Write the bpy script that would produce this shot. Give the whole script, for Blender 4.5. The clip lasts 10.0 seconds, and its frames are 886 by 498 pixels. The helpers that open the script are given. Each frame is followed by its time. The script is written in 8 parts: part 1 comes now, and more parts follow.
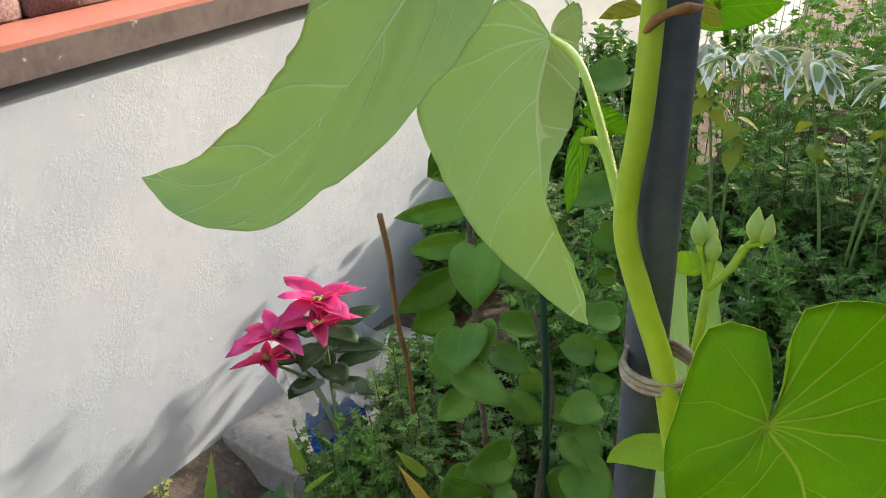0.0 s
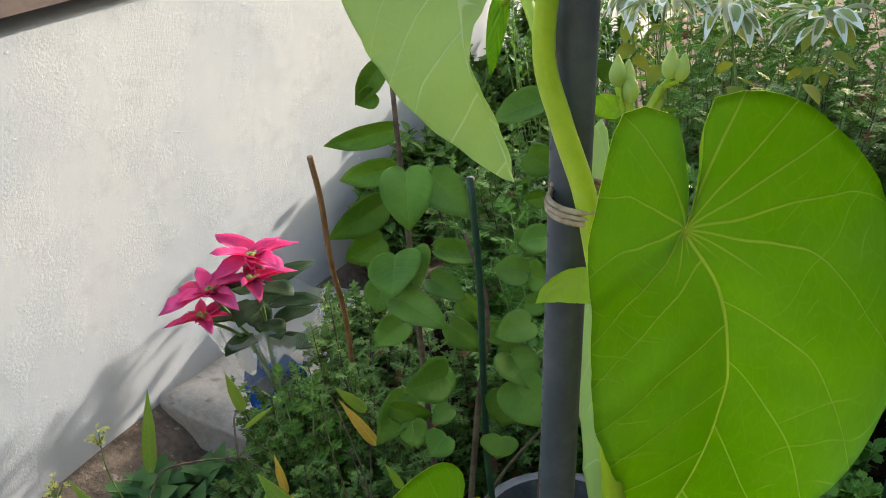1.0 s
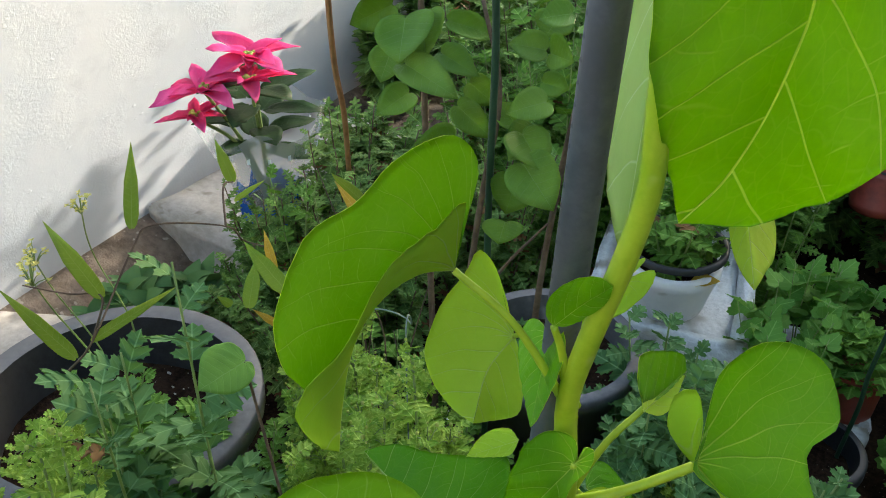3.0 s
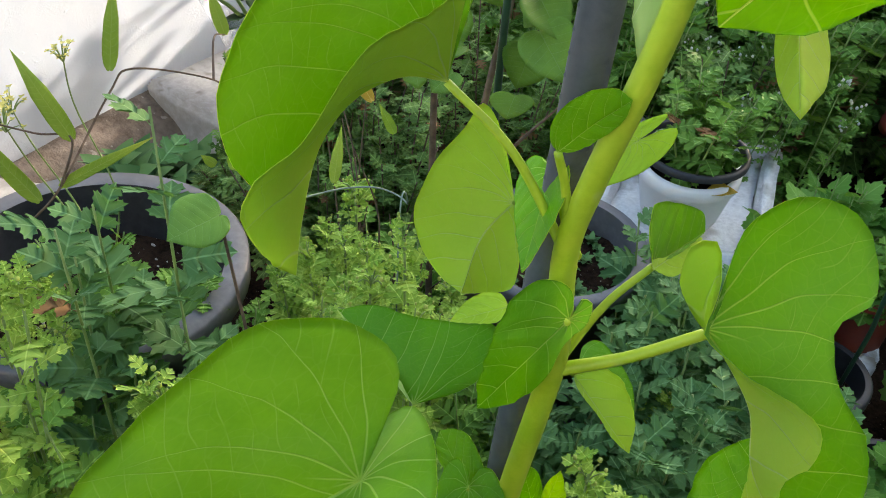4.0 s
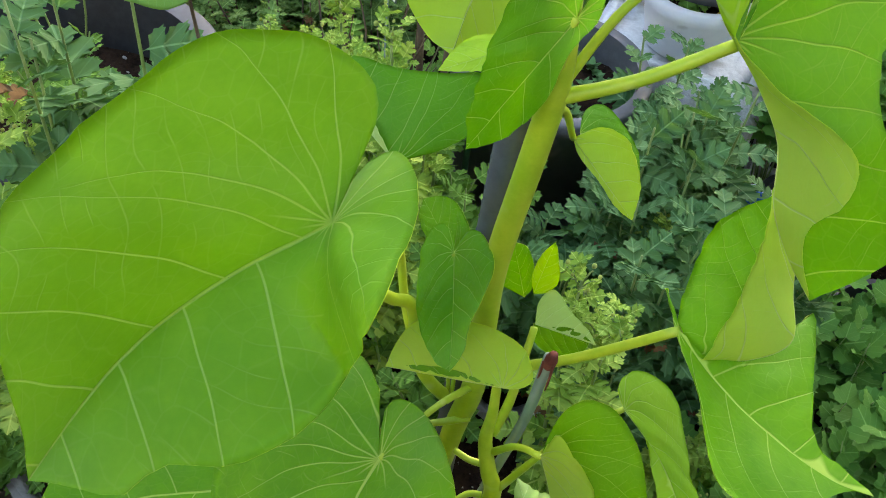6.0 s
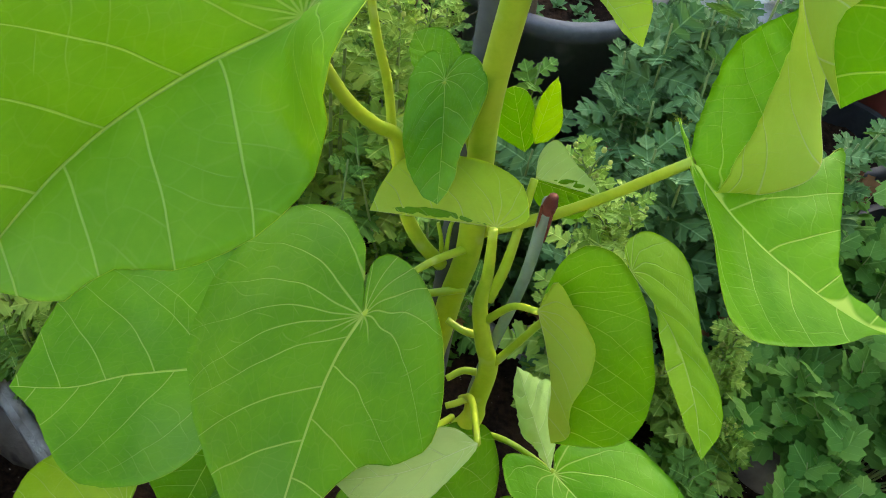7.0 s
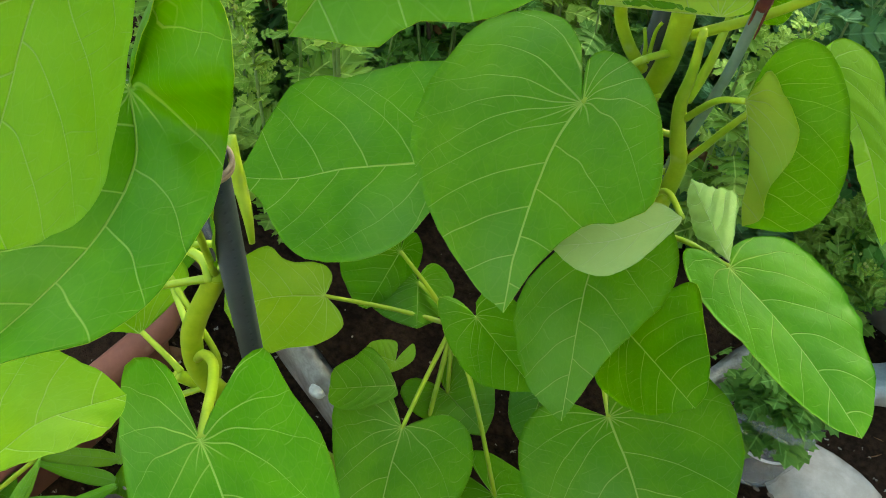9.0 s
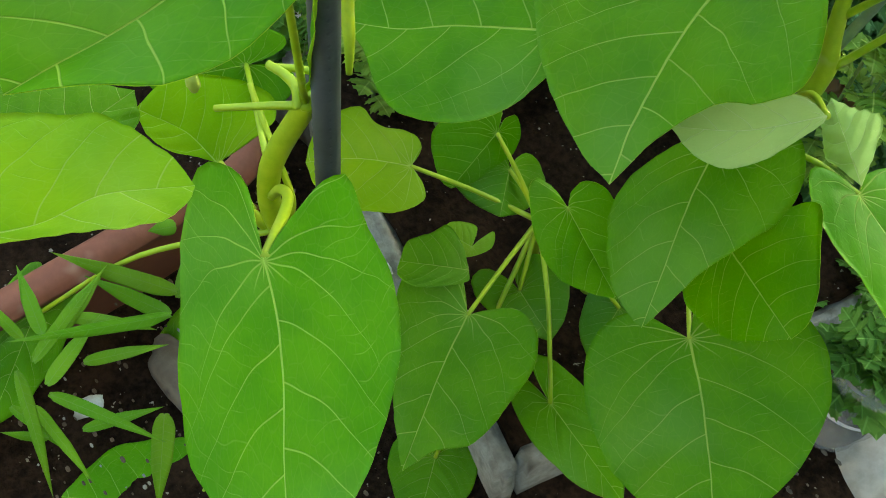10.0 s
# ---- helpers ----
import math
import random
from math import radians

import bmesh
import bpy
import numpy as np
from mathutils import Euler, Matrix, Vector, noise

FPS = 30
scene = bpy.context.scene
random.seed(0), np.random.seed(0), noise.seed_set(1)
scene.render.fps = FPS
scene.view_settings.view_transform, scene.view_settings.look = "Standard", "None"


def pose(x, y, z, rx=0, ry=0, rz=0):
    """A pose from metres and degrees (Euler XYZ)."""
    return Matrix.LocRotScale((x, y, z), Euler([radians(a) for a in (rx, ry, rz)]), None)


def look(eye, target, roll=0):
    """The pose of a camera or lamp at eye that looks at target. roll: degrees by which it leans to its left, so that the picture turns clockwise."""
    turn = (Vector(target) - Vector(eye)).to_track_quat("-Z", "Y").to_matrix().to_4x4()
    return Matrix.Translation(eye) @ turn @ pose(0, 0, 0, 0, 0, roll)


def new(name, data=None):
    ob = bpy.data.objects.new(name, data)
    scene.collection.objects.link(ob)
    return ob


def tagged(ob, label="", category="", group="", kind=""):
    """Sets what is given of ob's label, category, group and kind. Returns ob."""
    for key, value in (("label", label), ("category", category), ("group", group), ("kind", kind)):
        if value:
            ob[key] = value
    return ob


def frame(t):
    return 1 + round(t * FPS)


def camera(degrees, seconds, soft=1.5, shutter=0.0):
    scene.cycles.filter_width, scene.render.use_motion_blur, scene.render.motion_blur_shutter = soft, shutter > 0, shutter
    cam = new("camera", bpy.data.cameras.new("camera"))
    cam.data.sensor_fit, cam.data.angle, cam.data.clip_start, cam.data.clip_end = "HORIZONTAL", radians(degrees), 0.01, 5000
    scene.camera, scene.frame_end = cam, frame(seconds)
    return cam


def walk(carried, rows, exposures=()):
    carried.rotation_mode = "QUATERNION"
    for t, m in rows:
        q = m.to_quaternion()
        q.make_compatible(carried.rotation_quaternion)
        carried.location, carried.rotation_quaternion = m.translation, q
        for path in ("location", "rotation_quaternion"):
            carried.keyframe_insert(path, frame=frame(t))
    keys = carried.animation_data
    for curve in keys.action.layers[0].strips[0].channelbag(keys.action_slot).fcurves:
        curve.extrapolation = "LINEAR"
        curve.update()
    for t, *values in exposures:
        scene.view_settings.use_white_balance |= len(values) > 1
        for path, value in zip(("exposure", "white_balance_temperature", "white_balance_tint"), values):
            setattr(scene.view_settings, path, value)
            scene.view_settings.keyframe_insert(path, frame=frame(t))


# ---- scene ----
import itertools

cam = camera(50.78, 10.0, 1.0)
PATH = [
    (0, 0.0000, 0.0000, 1.5000, 64.91, 2.67, 33.27),
    (0.5, 0.0030, -0.0047, 1.4688, 64.23, 2.82, 31.27),
    (1, 0.0171, -0.0259, 1.4466, 63.46, 2.97, 28.73),
    (1.5, 0.0063, -0.0160, 1.4190, 62.54, 3.28, 28.37),
    (2, -0.0045, -0.0191, 1.3792, 59.49, 2.52, 28.57),
    (2.5, -0.0007, -0.0177, 1.3466, 58.00, 0.65, 29.41),
    (3, 0.0018, -0.0267, 1.3167, 55.85, -0.64, 30.56),
    (3.2, 0.0019, -0.0254, 1.2983, 54.75, -1.36, 31.20),
    (4.3, -0.0015, 0.0089, 1.2233, 50.22, -4.39, 33.76),
    (4.5, -0.0002, 0.0064, 1.2172, 49.79, -4.83, 33.78),
    (5, -0.0074, -0.0004, 1.1854, 47.56, -5.34, 33.96),
    (5.2, -0.0136, -0.0043, 1.1737, 46.37, -5.66, 33.82),
    (6.3, 0.0185, 0.0070, 1.1215, 42.88, -4.95, 34.01),
    (6.5, 0.0222, 0.0035, 1.1048, 42.15, -5.40, 34.20),
    (7, 0.0400, -0.0009, 1.0570, 42.01, -4.79, 35.16),
    (7.5, 0.0363, -0.0122, 1.0438, 40.77, -5.23, 36.37),
    (8, 0.0394, -0.0341, 1.0446, 39.10, -4.15, 38.38),
    (8.5, 0.0388, -0.0746, 1.0585, 37.05, -3.41, 38.91),
    (9, 0.0337, -0.1212, 1.0662, 34.92, -2.13, 40.33),
    (9.5, 0.0322, -0.1286, 1.0269, 31.78, -3.67, 46.53),
    (10, 0.0366, -0.1354, 1.0029, 30.31, -3.62, 51.05),
]
walk(cam, [(t, pose(x, y, z, rx, ry, rz)) for t, x, y, z, rx, ry, rz in PATH], ((0, 2.0, 6900, 8), (3, 2.4, 6900, 5), (4.5, 2.95, 7000, 12), (6.5, 3.15, 7000, 11), (7.5, 3.15, 7050, 6), (8.5, 3.10, 7100, -2), (10, 2.96, 7200, -10)))

# ---- light ----
SUN = Vector((0.25, 1.0, 0.30)).normalized()
world = bpy.data.worlds.new("sky")
scene.world = world
world.use_nodes = True
wn = world.node_tree.nodes
sky = wn.new("ShaderNodeTexSky")
sky.sky_type = 'NISHITA'
sky.sun_disc = False
sky.dust_density = 3.0
sky.sun_elevation = math.asin(SUN.z)
sky.sun_rotation = math.atan2(SUN.x, SUN.y)
world.node_tree.links.new(sky.outputs[0], wn["Background"].inputs[0])
wn["Background"].inputs[1].default_value = 0.15
sun = new("sun", bpy.data.lights.new("sun", 'SUN'))
sun.data.energy, sun.data.angle, sun.data.color = 1.65, radians(0.5), (1.0, 0.97, 0.94)
sun.matrix_world = look((0, 0, 0), tuple(-SUN))


# ---- materials ----
def links(m):
    m.use_nodes = True
    return m.node_tree.nodes, m.node_tree.links


def math_node(n, l, op, a, b=None, c=None):
    k = n.new("ShaderNodeMath")
    k.operation = op
    for i, v in enumerate((a, b, c)):
        if v is None:
            continue
        if isinstance(v, (int, float)):
            k.inputs[i].default_value = v
        else:
            l.new(v, k.inputs[i])
    return k.outputs[0]


def mix_node(n, l, fac, a, b):
    k = n.new("ShaderNodeMix")
    k.data_type = 'RGBA'
    for s, v in ((k.inputs[0], fac), (k.inputs[6], a), (k.inputs[7], b)):
        if isinstance(v, tuple):
            s.default_value = (*v, 1)
        elif isinstance(v, (int, float)):
            s.default_value = v
        else:
            l.new(v, s)
    return k.outputs[2]


def noise_node(n, l, vec, scale, detail=4.0, rough=0.6):
    k = n.new("ShaderNodeTexNoise")
    k.inputs["Scale"].default_value, k.inputs["Detail"].default_value, k.inputs["Roughness"].default_value = scale, detail, rough
    if vec is not None:
        l.new(vec, k.inputs["Vector"])
    return k.outputs[0]


def ramp(n, l, v, lo, hi):
    k = n.new("ShaderNodeMapRange")
    k.interpolation_type = 'SMOOTHSTEP'
    l.new(v, k.inputs[0])
    for i, x in ((1, lo), (2, hi)):
        if isinstance(x, (int, float)):
            k.inputs[i].default_value = x
        else:
            l.new(x, k.inputs[i])
    return k.outputs[0]


def surface(name, c1, c2, grain=40.0, patch=4.0, rough=0.7, bump=0.3, depth=0.002, c3=None, spot=60.0, spot_at=(0.62, 0.7), metal=0.0, vary=0.0, spec=0.4):
    """Two colours blended by a coarse and a fine noise, an optional third in spots, and fine relief."""
    m = bpy.data.materials.new(name)
    n, l = links(m)
    co = n.new("ShaderNodeTexCoord").outputs["Object"]
    big, fine = noise_node(n, l, co, patch, 3), noise_node(n, l, co, grain, 6, 0.65)
    f = math_node(n, l, 'MULTIPLY_ADD', fine, 0.5, math_node(n, l, 'MULTIPLY', big, 0.5))
    col = mix_node(n, l, ramp(n, l, f, 0.35, 0.65), c1, c2)
    if c3:
        col = mix_node(n, l, ramp(n, l, noise_node(n, l, co, spot, 2), *spot_at), col, c3)
    if vary:
        r = n.new("ShaderNodeObjectInfo").outputs["Random"]
        h = n.new("ShaderNodeHueSaturation")
        l.new(col, h.inputs["Color"])
        l.new(math_node(n, l, 'MULTIPLY_ADD', r, 2 * vary, 1 - vary), h.inputs["Value"])
        col = h.outputs[0]
    b = n["Principled BSDF"]
    l.new(col, b.inputs["Base Color"])
    b.inputs["Metallic"].default_value = metal
    b.inputs["Specular IOR Level"].default_value = spec
    l.new(math_node(n, l, 'MULTIPLY_ADD', fine, 0.25, rough - 0.12), b.inputs["Roughness"])
    if bump:
        k = n.new("ShaderNodeBump")
        k.inputs["Strength"].default_value, k.inputs["Distance"].default_value = bump, depth
        l.new(fine, k.inputs["Height"])
        l.new(k.outputs[0], b.inputs["Normal"])
    return m


def plaster(name):
    """Trowelled white plaster: smooth passages, rough passages, scattered lumps and smears, faint grey stains."""
    m = bpy.data.materials.new(name)
    n, l = links(m)
    co = n.new("ShaderNodeTexCoord").outputs["Object"]
    stretch = n.new("ShaderNodeMapping")
    stretch.inputs["Scale"].default_value = (1.0, 1.0, 2.2)
    stretch.inputs["Rotation"].default_value = (0.5, 0.0, 0.0)
    l.new(co, stretch.inputs["Vector"])
    broad, fine = noise_node(n, l, co, 3.0, 4), noise_node(n, l, co, 170.0, 4, 0.7)
    smear = noise_node(n, l, stretch.outputs[0], 34.0, 3, 0.5)
    lump = noise_node(n, l, co, 55.0, 1, 0.4)
    stain = noise_node(n, l, stretch.outputs[0], 7.0, 5, 0.65)
    col = mix_node(n, l, ramp(n, l, broad, 0.35, 0.65), (0.56, 0.585, 0.615), (0.64, 0.65, 0.66))
    col = mix_node(n, l, math_node(n, l, 'MULTIPLY', ramp(n, l, stain, 0.52, 0.75), 0.55), col, (0.50, 0.51, 0.53))
    rough_patch = ramp(n, l, noise_node(n, l, co, 5.5, 3), 0.42, 0.62)
    h = math_node(n, l, 'MULTIPLY', math_node(n, l, 'MULTIPLY', fine, 0.62), math_node(n, l, 'MULTIPLY_ADD', rough_patch, 0.85, 0.15))
    h = math_node(n, l, 'ADD', h, math_node(n, l, 'MULTIPLY', ramp(n, l, lump, 0.79, 0.90), 0.35))
    h = math_node(n, l, 'ADD', h, math_node(n, l, 'MULTIPLY', ramp(n, l, smear, 0.68, 0.80), 0.25))
    k = n.new("ShaderNodeBump")
    k.inputs["Strength"].default_value, k.inputs["Distance"].default_value = 0.5, 0.0045
    l.new(h, k.inputs["Height"])
    b = n["Principled BSDF"]
    l.new(col, b.inputs["Base Color"])
    l.new(k.outputs[0], b.inputs["Normal"])
    b.inputs["Roughness"].default_value = 0.85
    b.inputs["Specular IOR Level"].default_value = 0.3
    return m


def leaf_material(name, dark, light, vein, glow, share=0.35, rough=0.42, pitch=4.3, thick=0.85, relief=0.8, fine=0.1):
    """A leaf blade: veins from the map 'blade' (along the midrib, across), mottling, sheen painted as pale patches, and
    light that shines through.
    """
    m = bpy.data.materials.new(name)
    n, l = links(m)
    uv = n.new("ShaderNodeUVMap")
    uv.uv_map = "blade"
    sep = n.new("ShaderNodeSeparateXYZ")
    l.new(uv.outputs[0], sep.inputs[0])
    rnd = n.new("ShaderNodeObjectInfo").outputs["Random"]
    own = n.new("ShaderNodeVectorMath")
    own.operation = 'ADD'
    l.new(uv.outputs[0], own.inputs[0])
    l.new(math_node(n, l, 'MULTIPLY', rnd, 37.0), own.inputs[1])
    wob = math_node(n, l, 'SUBTRACT', noise_node(n, l, own.outputs[0], 2.2, 1), 0.5)
    wob2 = math_node(n, l, 'SUBTRACT', noise_node(n, l, own.outputs[0], 5.0, 1), 0.5)
    a = math_node(n, l, 'MULTIPLY_ADD', wob, 0.09, sep.outputs[0])
    y = math_node(n, l, 'ABSOLUTE', sep.outputs[1])
    y2 = math_node(n, l, 'MULTIPLY', y, y)
    q = math_node(n, l, 'SUBTRACT', math_node(n, l, 'SUBTRACT', a, math_node(n, l, 'MULTIPLY', y, 0.22)), math_node(n, l, 'MULTIPLY', y2, 0.40))
    side = math_node(n, l, 'MULTIPLY', math_node(n, l, 'SIGN', sep.outputs[1]), 0.2)
    qq = math_node(n, l, 'ADD', math_node(n, l, 'MULTIPLY_ADD', q, pitch, 0.3), side)
    d1 = math_node(n, l, 'DIVIDE', math_node(n, l, 'PINGPONG', qq, 0.5), pitch)
    d1 = math_node(n, l, 'SUBTRACT', 0.5 / pitch, d1)
    out1 = math_node(n, l, 'SUBTRACT', 1.0, ramp(n, l, y, 0.25, 1.05))
    w1 = math_node(n, l, 'MULTIPLY', math_node(n, l, 'MULTIPLY_ADD', out1, 0.005, 0.003), thick)
    v1 = math_node(n, l, 'SUBTRACT', 1.0, ramp(n, l, d1, math_node(n, l, 'MULTIPLY', w1, 0.2), w1))
    v1 = math_node(n, l, 'MULTIPLY', v1, ramp(n, l, q, 0.06, 0.09))
    ang = math_node(n, l, 'ARCTAN2', math_node(n, l, 'MULTIPLY', y, 0.62), a)
    rad = math_node(n, l, 'SQRT', math_node(n, l, 'ADD', math_node(n, l, 'MULTIPLY', a, a), math_node(n, l, 'MULTIPLY', y2, 0.384)))
    bent = math_node(n, l, 'MULTIPLY_ADD', rad, 0.75, math_node(n, l, 'MULTIPLY_ADD', wob2, 0.05, ang))
    d2 = math_node(n, l, 'SUBTRACT', 0.21, math_node(n, l, 'PINGPONG', math_node(n, l, 'ADD', bent, math_node(n, l, 'MULTIPLY_ADD', rnd, 0.15, 0.08)), 0.21))
    d2 = math_node(n, l, 'MULTIPLY', d2, rad)
    out2 = math_node(n, l, 'SUBTRACT', 1.0, ramp(n, l, rad, 0.1, 0.55))
    w2 = math_node(n, l, 'MULTIPLY', math_node(n, l, 'MULTIPLY_ADD', out2, 0.005, 0.003), thick)
    v2 = math_node(n, l, 'SUBTRACT', 1.0, ramp(n, l, d2, math_node(n, l, 'MULTIPLY', w2, 0.2), w2))
    v2 = math_node(n, l, 'MULTIPLY', v2, math_node(n, l, 'SUBTRACT', 1.0, ramp(n, l, q, 0.02, 0.07)))
    wm = math_node(n, l, 'MULTIPLY', math_node(n, l, 'MULTIPLY_ADD', sep.outputs[0], -0.015, 0.022), thick)
    ym = math_node(n, l, 'ABSOLUTE', math_node(n, l, 'MULTIPLY_ADD', wob2, 0.02, sep.outputs[1]))
    vm = math_node(n, l, 'SUBTRACT', 1.0, ramp(n, l, ym, math_node(n, l, 'MULTIPLY', wm, 0.35), wm))
    vm = math_node(n, l, 'MULTIPLY', vm, ramp(n, l, sep.outputs[0], -0.02, 0.0))
    net = n.new("ShaderNodeTexVoronoi")
    net.feature = 'DISTANCE_TO_EDGE'
    net.voronoi_dimensions = '2D'
    net.inputs["Scale"].default_value = 13.0
    warp = n.new("ShaderNodeVectorMath")
    warp.operation = 'ADD'
    l.new(own.outputs[0], warp.inputs[0])
    l.new(math_node(n, l, 'MULTIPLY', wob2, 0.12), warp.inputs[1])
    l.new(warp.outputs[0], net.inputs["Vector"])
    v3 = math_node(n, l, 'MULTIPLY', math_node(n, l, 'SUBTRACT', 1.0, ramp(n, l, net.outputs["Distance"], 0.0, 0.07)), fine * 0.5)
    twig = math_node(n, l, 'MULTIPLY_ADD', wob, 0.30, math_node(n, l, 'MULTIPLY_ADD', y, 0.38, sep.outputs[0]))
    d4 = math_node(n, l, 'DIVIDE', math_node(n, l, 'SUBTRACT', 0.5, math_node(n, l, 'PINGPONG', math_node(n, l, 'MULTIPLY', twig, 2.4 * pitch), 0.5)), 2.4 * pitch)
    v4 = math_node(n, l, 'SUBTRACT', 1.0, ramp(n, l, d4, 0.0, 0.0042))
    v4 = math_node(n, l, 'MULTIPLY', v4, math_node(n, l, 'MULTIPLY', ramp(n, l, y, 0.12, 0.4), ramp(n, l, noise_node(n, l, own.outputs[0], 6.0, 1), 0.42, 0.6)))
    v3 = math_node(n, l, 'MAXIMUM', v3, math_node(n, l, 'MULTIPLY', v4, 2.2 * fine))
    strong = math_node(n, l, 'MAXIMUM', v1, v2)
    fade = math_node(n, l, 'MULTIPLY_ADD', math_node(n, l, 'MAXIMUM', out1, out2), 0.42, 0.32)
    veins = math_node(n, l, 'MAXIMUM', math_node(n, l, 'MAXIMUM', vm, math_node(n, l, 'MULTIPLY', strong, fade)), v3)
    co = n.new("ShaderNodeTexCoord").outputs["Object"]
    patch, grain = noise_node(n, l, co, 22.0, 3), noise_node(n, l, own.outputs[0], 45.0, 4)
    col = mix_node(n, l, ramp(n, l, math_node(n, l, 'MULTIPLY_ADD', grain, 0.3, math_node(n, l, 'MULTIPLY', patch, 0.7)), 0.35, 0.65), dark, light)
    # Broad paler, greyer patches: mottling that also puts the sheen into the colour.
    sheen_patch = noise_node(n, l, co, 9.0, 2)
    col = mix_node(n, l, math_node(n, l, 'MULTIPLY', ramp(n, l, sheen_patch, 0.45, 0.75), 0.35), col, tuple(0.6 * c + 0.4 * w for c, w in zip(light, (0.34, 0.52, 0.22))))
    dust = math_node(n, l, 'MULTIPLY', ramp(n, l, noise_node(n, l, co, 700.0, 3), 0.62, 0.78), ramp(n, l, sheen_patch, 0.5, 0.7))
    col = mix_node(n, l, math_node(n, l, 'MULTIPLY', dust, 0.10), col, vein)
    col = mix_node(n, l, math_node(n, l, 'MULTIPLY', veins, 0.8), col, vein)
    hue = n.new("ShaderNodeHueSaturation")
    l.new(col, hue.inputs["Color"])
    l.new(math_node(n, l, 'MULTIPLY_ADD', math_node(n, l, 'FRACT', math_node(n, l, 'MULTIPLY', rnd, 7.3)), 0.34, 0.83), hue.inputs["Value"])
    l.new(math_node(n, l, 'MULTIPLY_ADD', rnd, 0.016, 0.484), hue.inputs["Hue"])
    b, out = n["Principled BSDF"], n["Material Output"]
    l.new(hue.outputs[0], b.inputs["Base Color"])
    l.new(math_node(n, l, 'MULTIPLY_ADD', grain, 0.2, rough - 0.1), b.inputs["Roughness"])
    b.inputs["Specular IOR Level"].default_value = 0.15
    k = n.new("ShaderNodeBump")
    k.inputs["Strength"].default_value, k.inputs["Distance"].default_value = relief, 0.0018
    swell = math_node(n, l, 'MULTIPLY_ADD', veins, -0.28, math_node(n, l, 'MULTIPLY_ADD', d1, 1.6, math_node(n, l, 'MULTIPLY_ADD', wob2, 0.35, math_node(n, l, 'MULTIPLY', grain, 0.05))))
    l.new(swell, k.inputs["Height"])
    l.new(k.outputs[0], b.inputs["Normal"])
    t = n.new("ShaderNodeBsdfTranslucent")
    l.new(mix_node(n, l, veins, glow, vein), t.inputs["Color"])
    l.new(k.outputs[0], t.inputs["Normal"])
    mixer = n.new("ShaderNodeMixShader")
    mixer.inputs[0].default_value = share
    l.new(b.outputs[0], mixer.inputs[1])
    l.new(t.outputs[0], mixer.inputs[2])
    l.new(mixer.outputs[0], out.inputs["Surface"])
    return m


def foliage(name, dark, light, glow, share=0.3, rough=0.5, veined=False):
    """Small leaves of a mass of foliage: each leaf its own shade, with a pale midrib and side veins."""
    m = bpy.data.materials.new(name)
    n, l = links(m)
    r = n.new("ShaderNodeNewGeometry").outputs["Random Per Island"]
    co = n.new("ShaderNodeTexCoord").outputs["Object"]
    f = math_node(n, l, 'MULTIPLY_ADD', noise_node(n, l, co, 60.0, 3), 0.6, math_node(n, l, 'MULTIPLY_ADD', r, 0.9, -0.25))
    col = mix_node(n, l, f, dark, light)
    if veined:
        uv = n.new("ShaderNodeUVMap")
        uv.uv_map = "blade"
        sep = n.new("ShaderNodeSeparateXYZ")
        l.new(uv.outputs[0], sep.inputs[0])
        y = math_node(n, l, 'ABSOLUTE', sep.outputs[1])
        rib = math_node(n, l, 'SUBTRACT', 1.0, ramp(n, l, y, 0.015, 0.06))
        q = math_node(n, l, 'PINGPONG', math_node(n, l, 'MULTIPLY', math_node(n, l, 'SUBTRACT', sep.outputs[0], math_node(n, l, 'MULTIPLY', y, 0.45)), 4.2), 0.5)
        sidev = math_node(n, l, 'MULTIPLY', ramp(n, l, q, 0.40, 0.49), 0.3)
        pale = tuple(min(0.8, 1.6 * c + 0.05) for c in light)
        col = mix_node(n, l, math_node(n, l, 'MULTIPLY', math_node(n, l, 'MAXIMUM', rib, sidev), 0.6), col, pale)
    b, out = n["Principled BSDF"], n["Material Output"]
    l.new(col, b.inputs["Base Color"])
    b.inputs["Roughness"].default_value = rough
    b.inputs["Specular IOR Level"].default_value = 0.14
    t = n.new("ShaderNodeBsdfTranslucent")
    t.inputs["Color"].default_value = (*glow, 1)
    if veined:
        k = n.new("ShaderNodeBump")
        k.inputs["Strength"].default_value, k.inputs["Distance"].default_value = 0.6, 0.0012
        l.new(math_node(n, l, 'MULTIPLY', math_node(n, l, 'MAXIMUM', rib, sidev), -1.0), k.inputs["Height"])
        l.new(k.outputs[0], b.inputs["Normal"])
    mixer = n.new("ShaderNodeMixShader")
    mixer.inputs[0].default_value = share
    l.new(b.outputs[0], mixer.inputs[1])
    l.new(t.outputs[0], mixer.inputs[2])
    l.new(mixer.outputs[0], out.inputs["Surface"])
    return m


PLASTER = plaster("white_plaster")
PLAIN_WALL = surface("plain_wall_render", (0.34, 0.32, 0.29), (0.42, 0.40, 0.36), 40.0, 3.0, 0.9, 0.5, 0.004)
COPING = surface("brown_coping", (0.12, 0.085, 0.075), (0.19, 0.14, 0.12), 50.0, 6.0, 0.8, 0.4, 0.002, (0.45, 0.40, 0.37), 25.0, (0.70, 0.74))
TERRACOTTA_PAINT = surface("terracotta_paint", (0.50, 0.16, 0.10), (0.60, 0.21, 0.14), 60.0, 5.0, 0.6, 0.2)
PURPLE_BRICK = surface("purple_brick", (0.10, 0.055, 0.055), (0.30, 0.19, 0.17), 160.0, 8.0, 0.9, 1.0, 0.004)
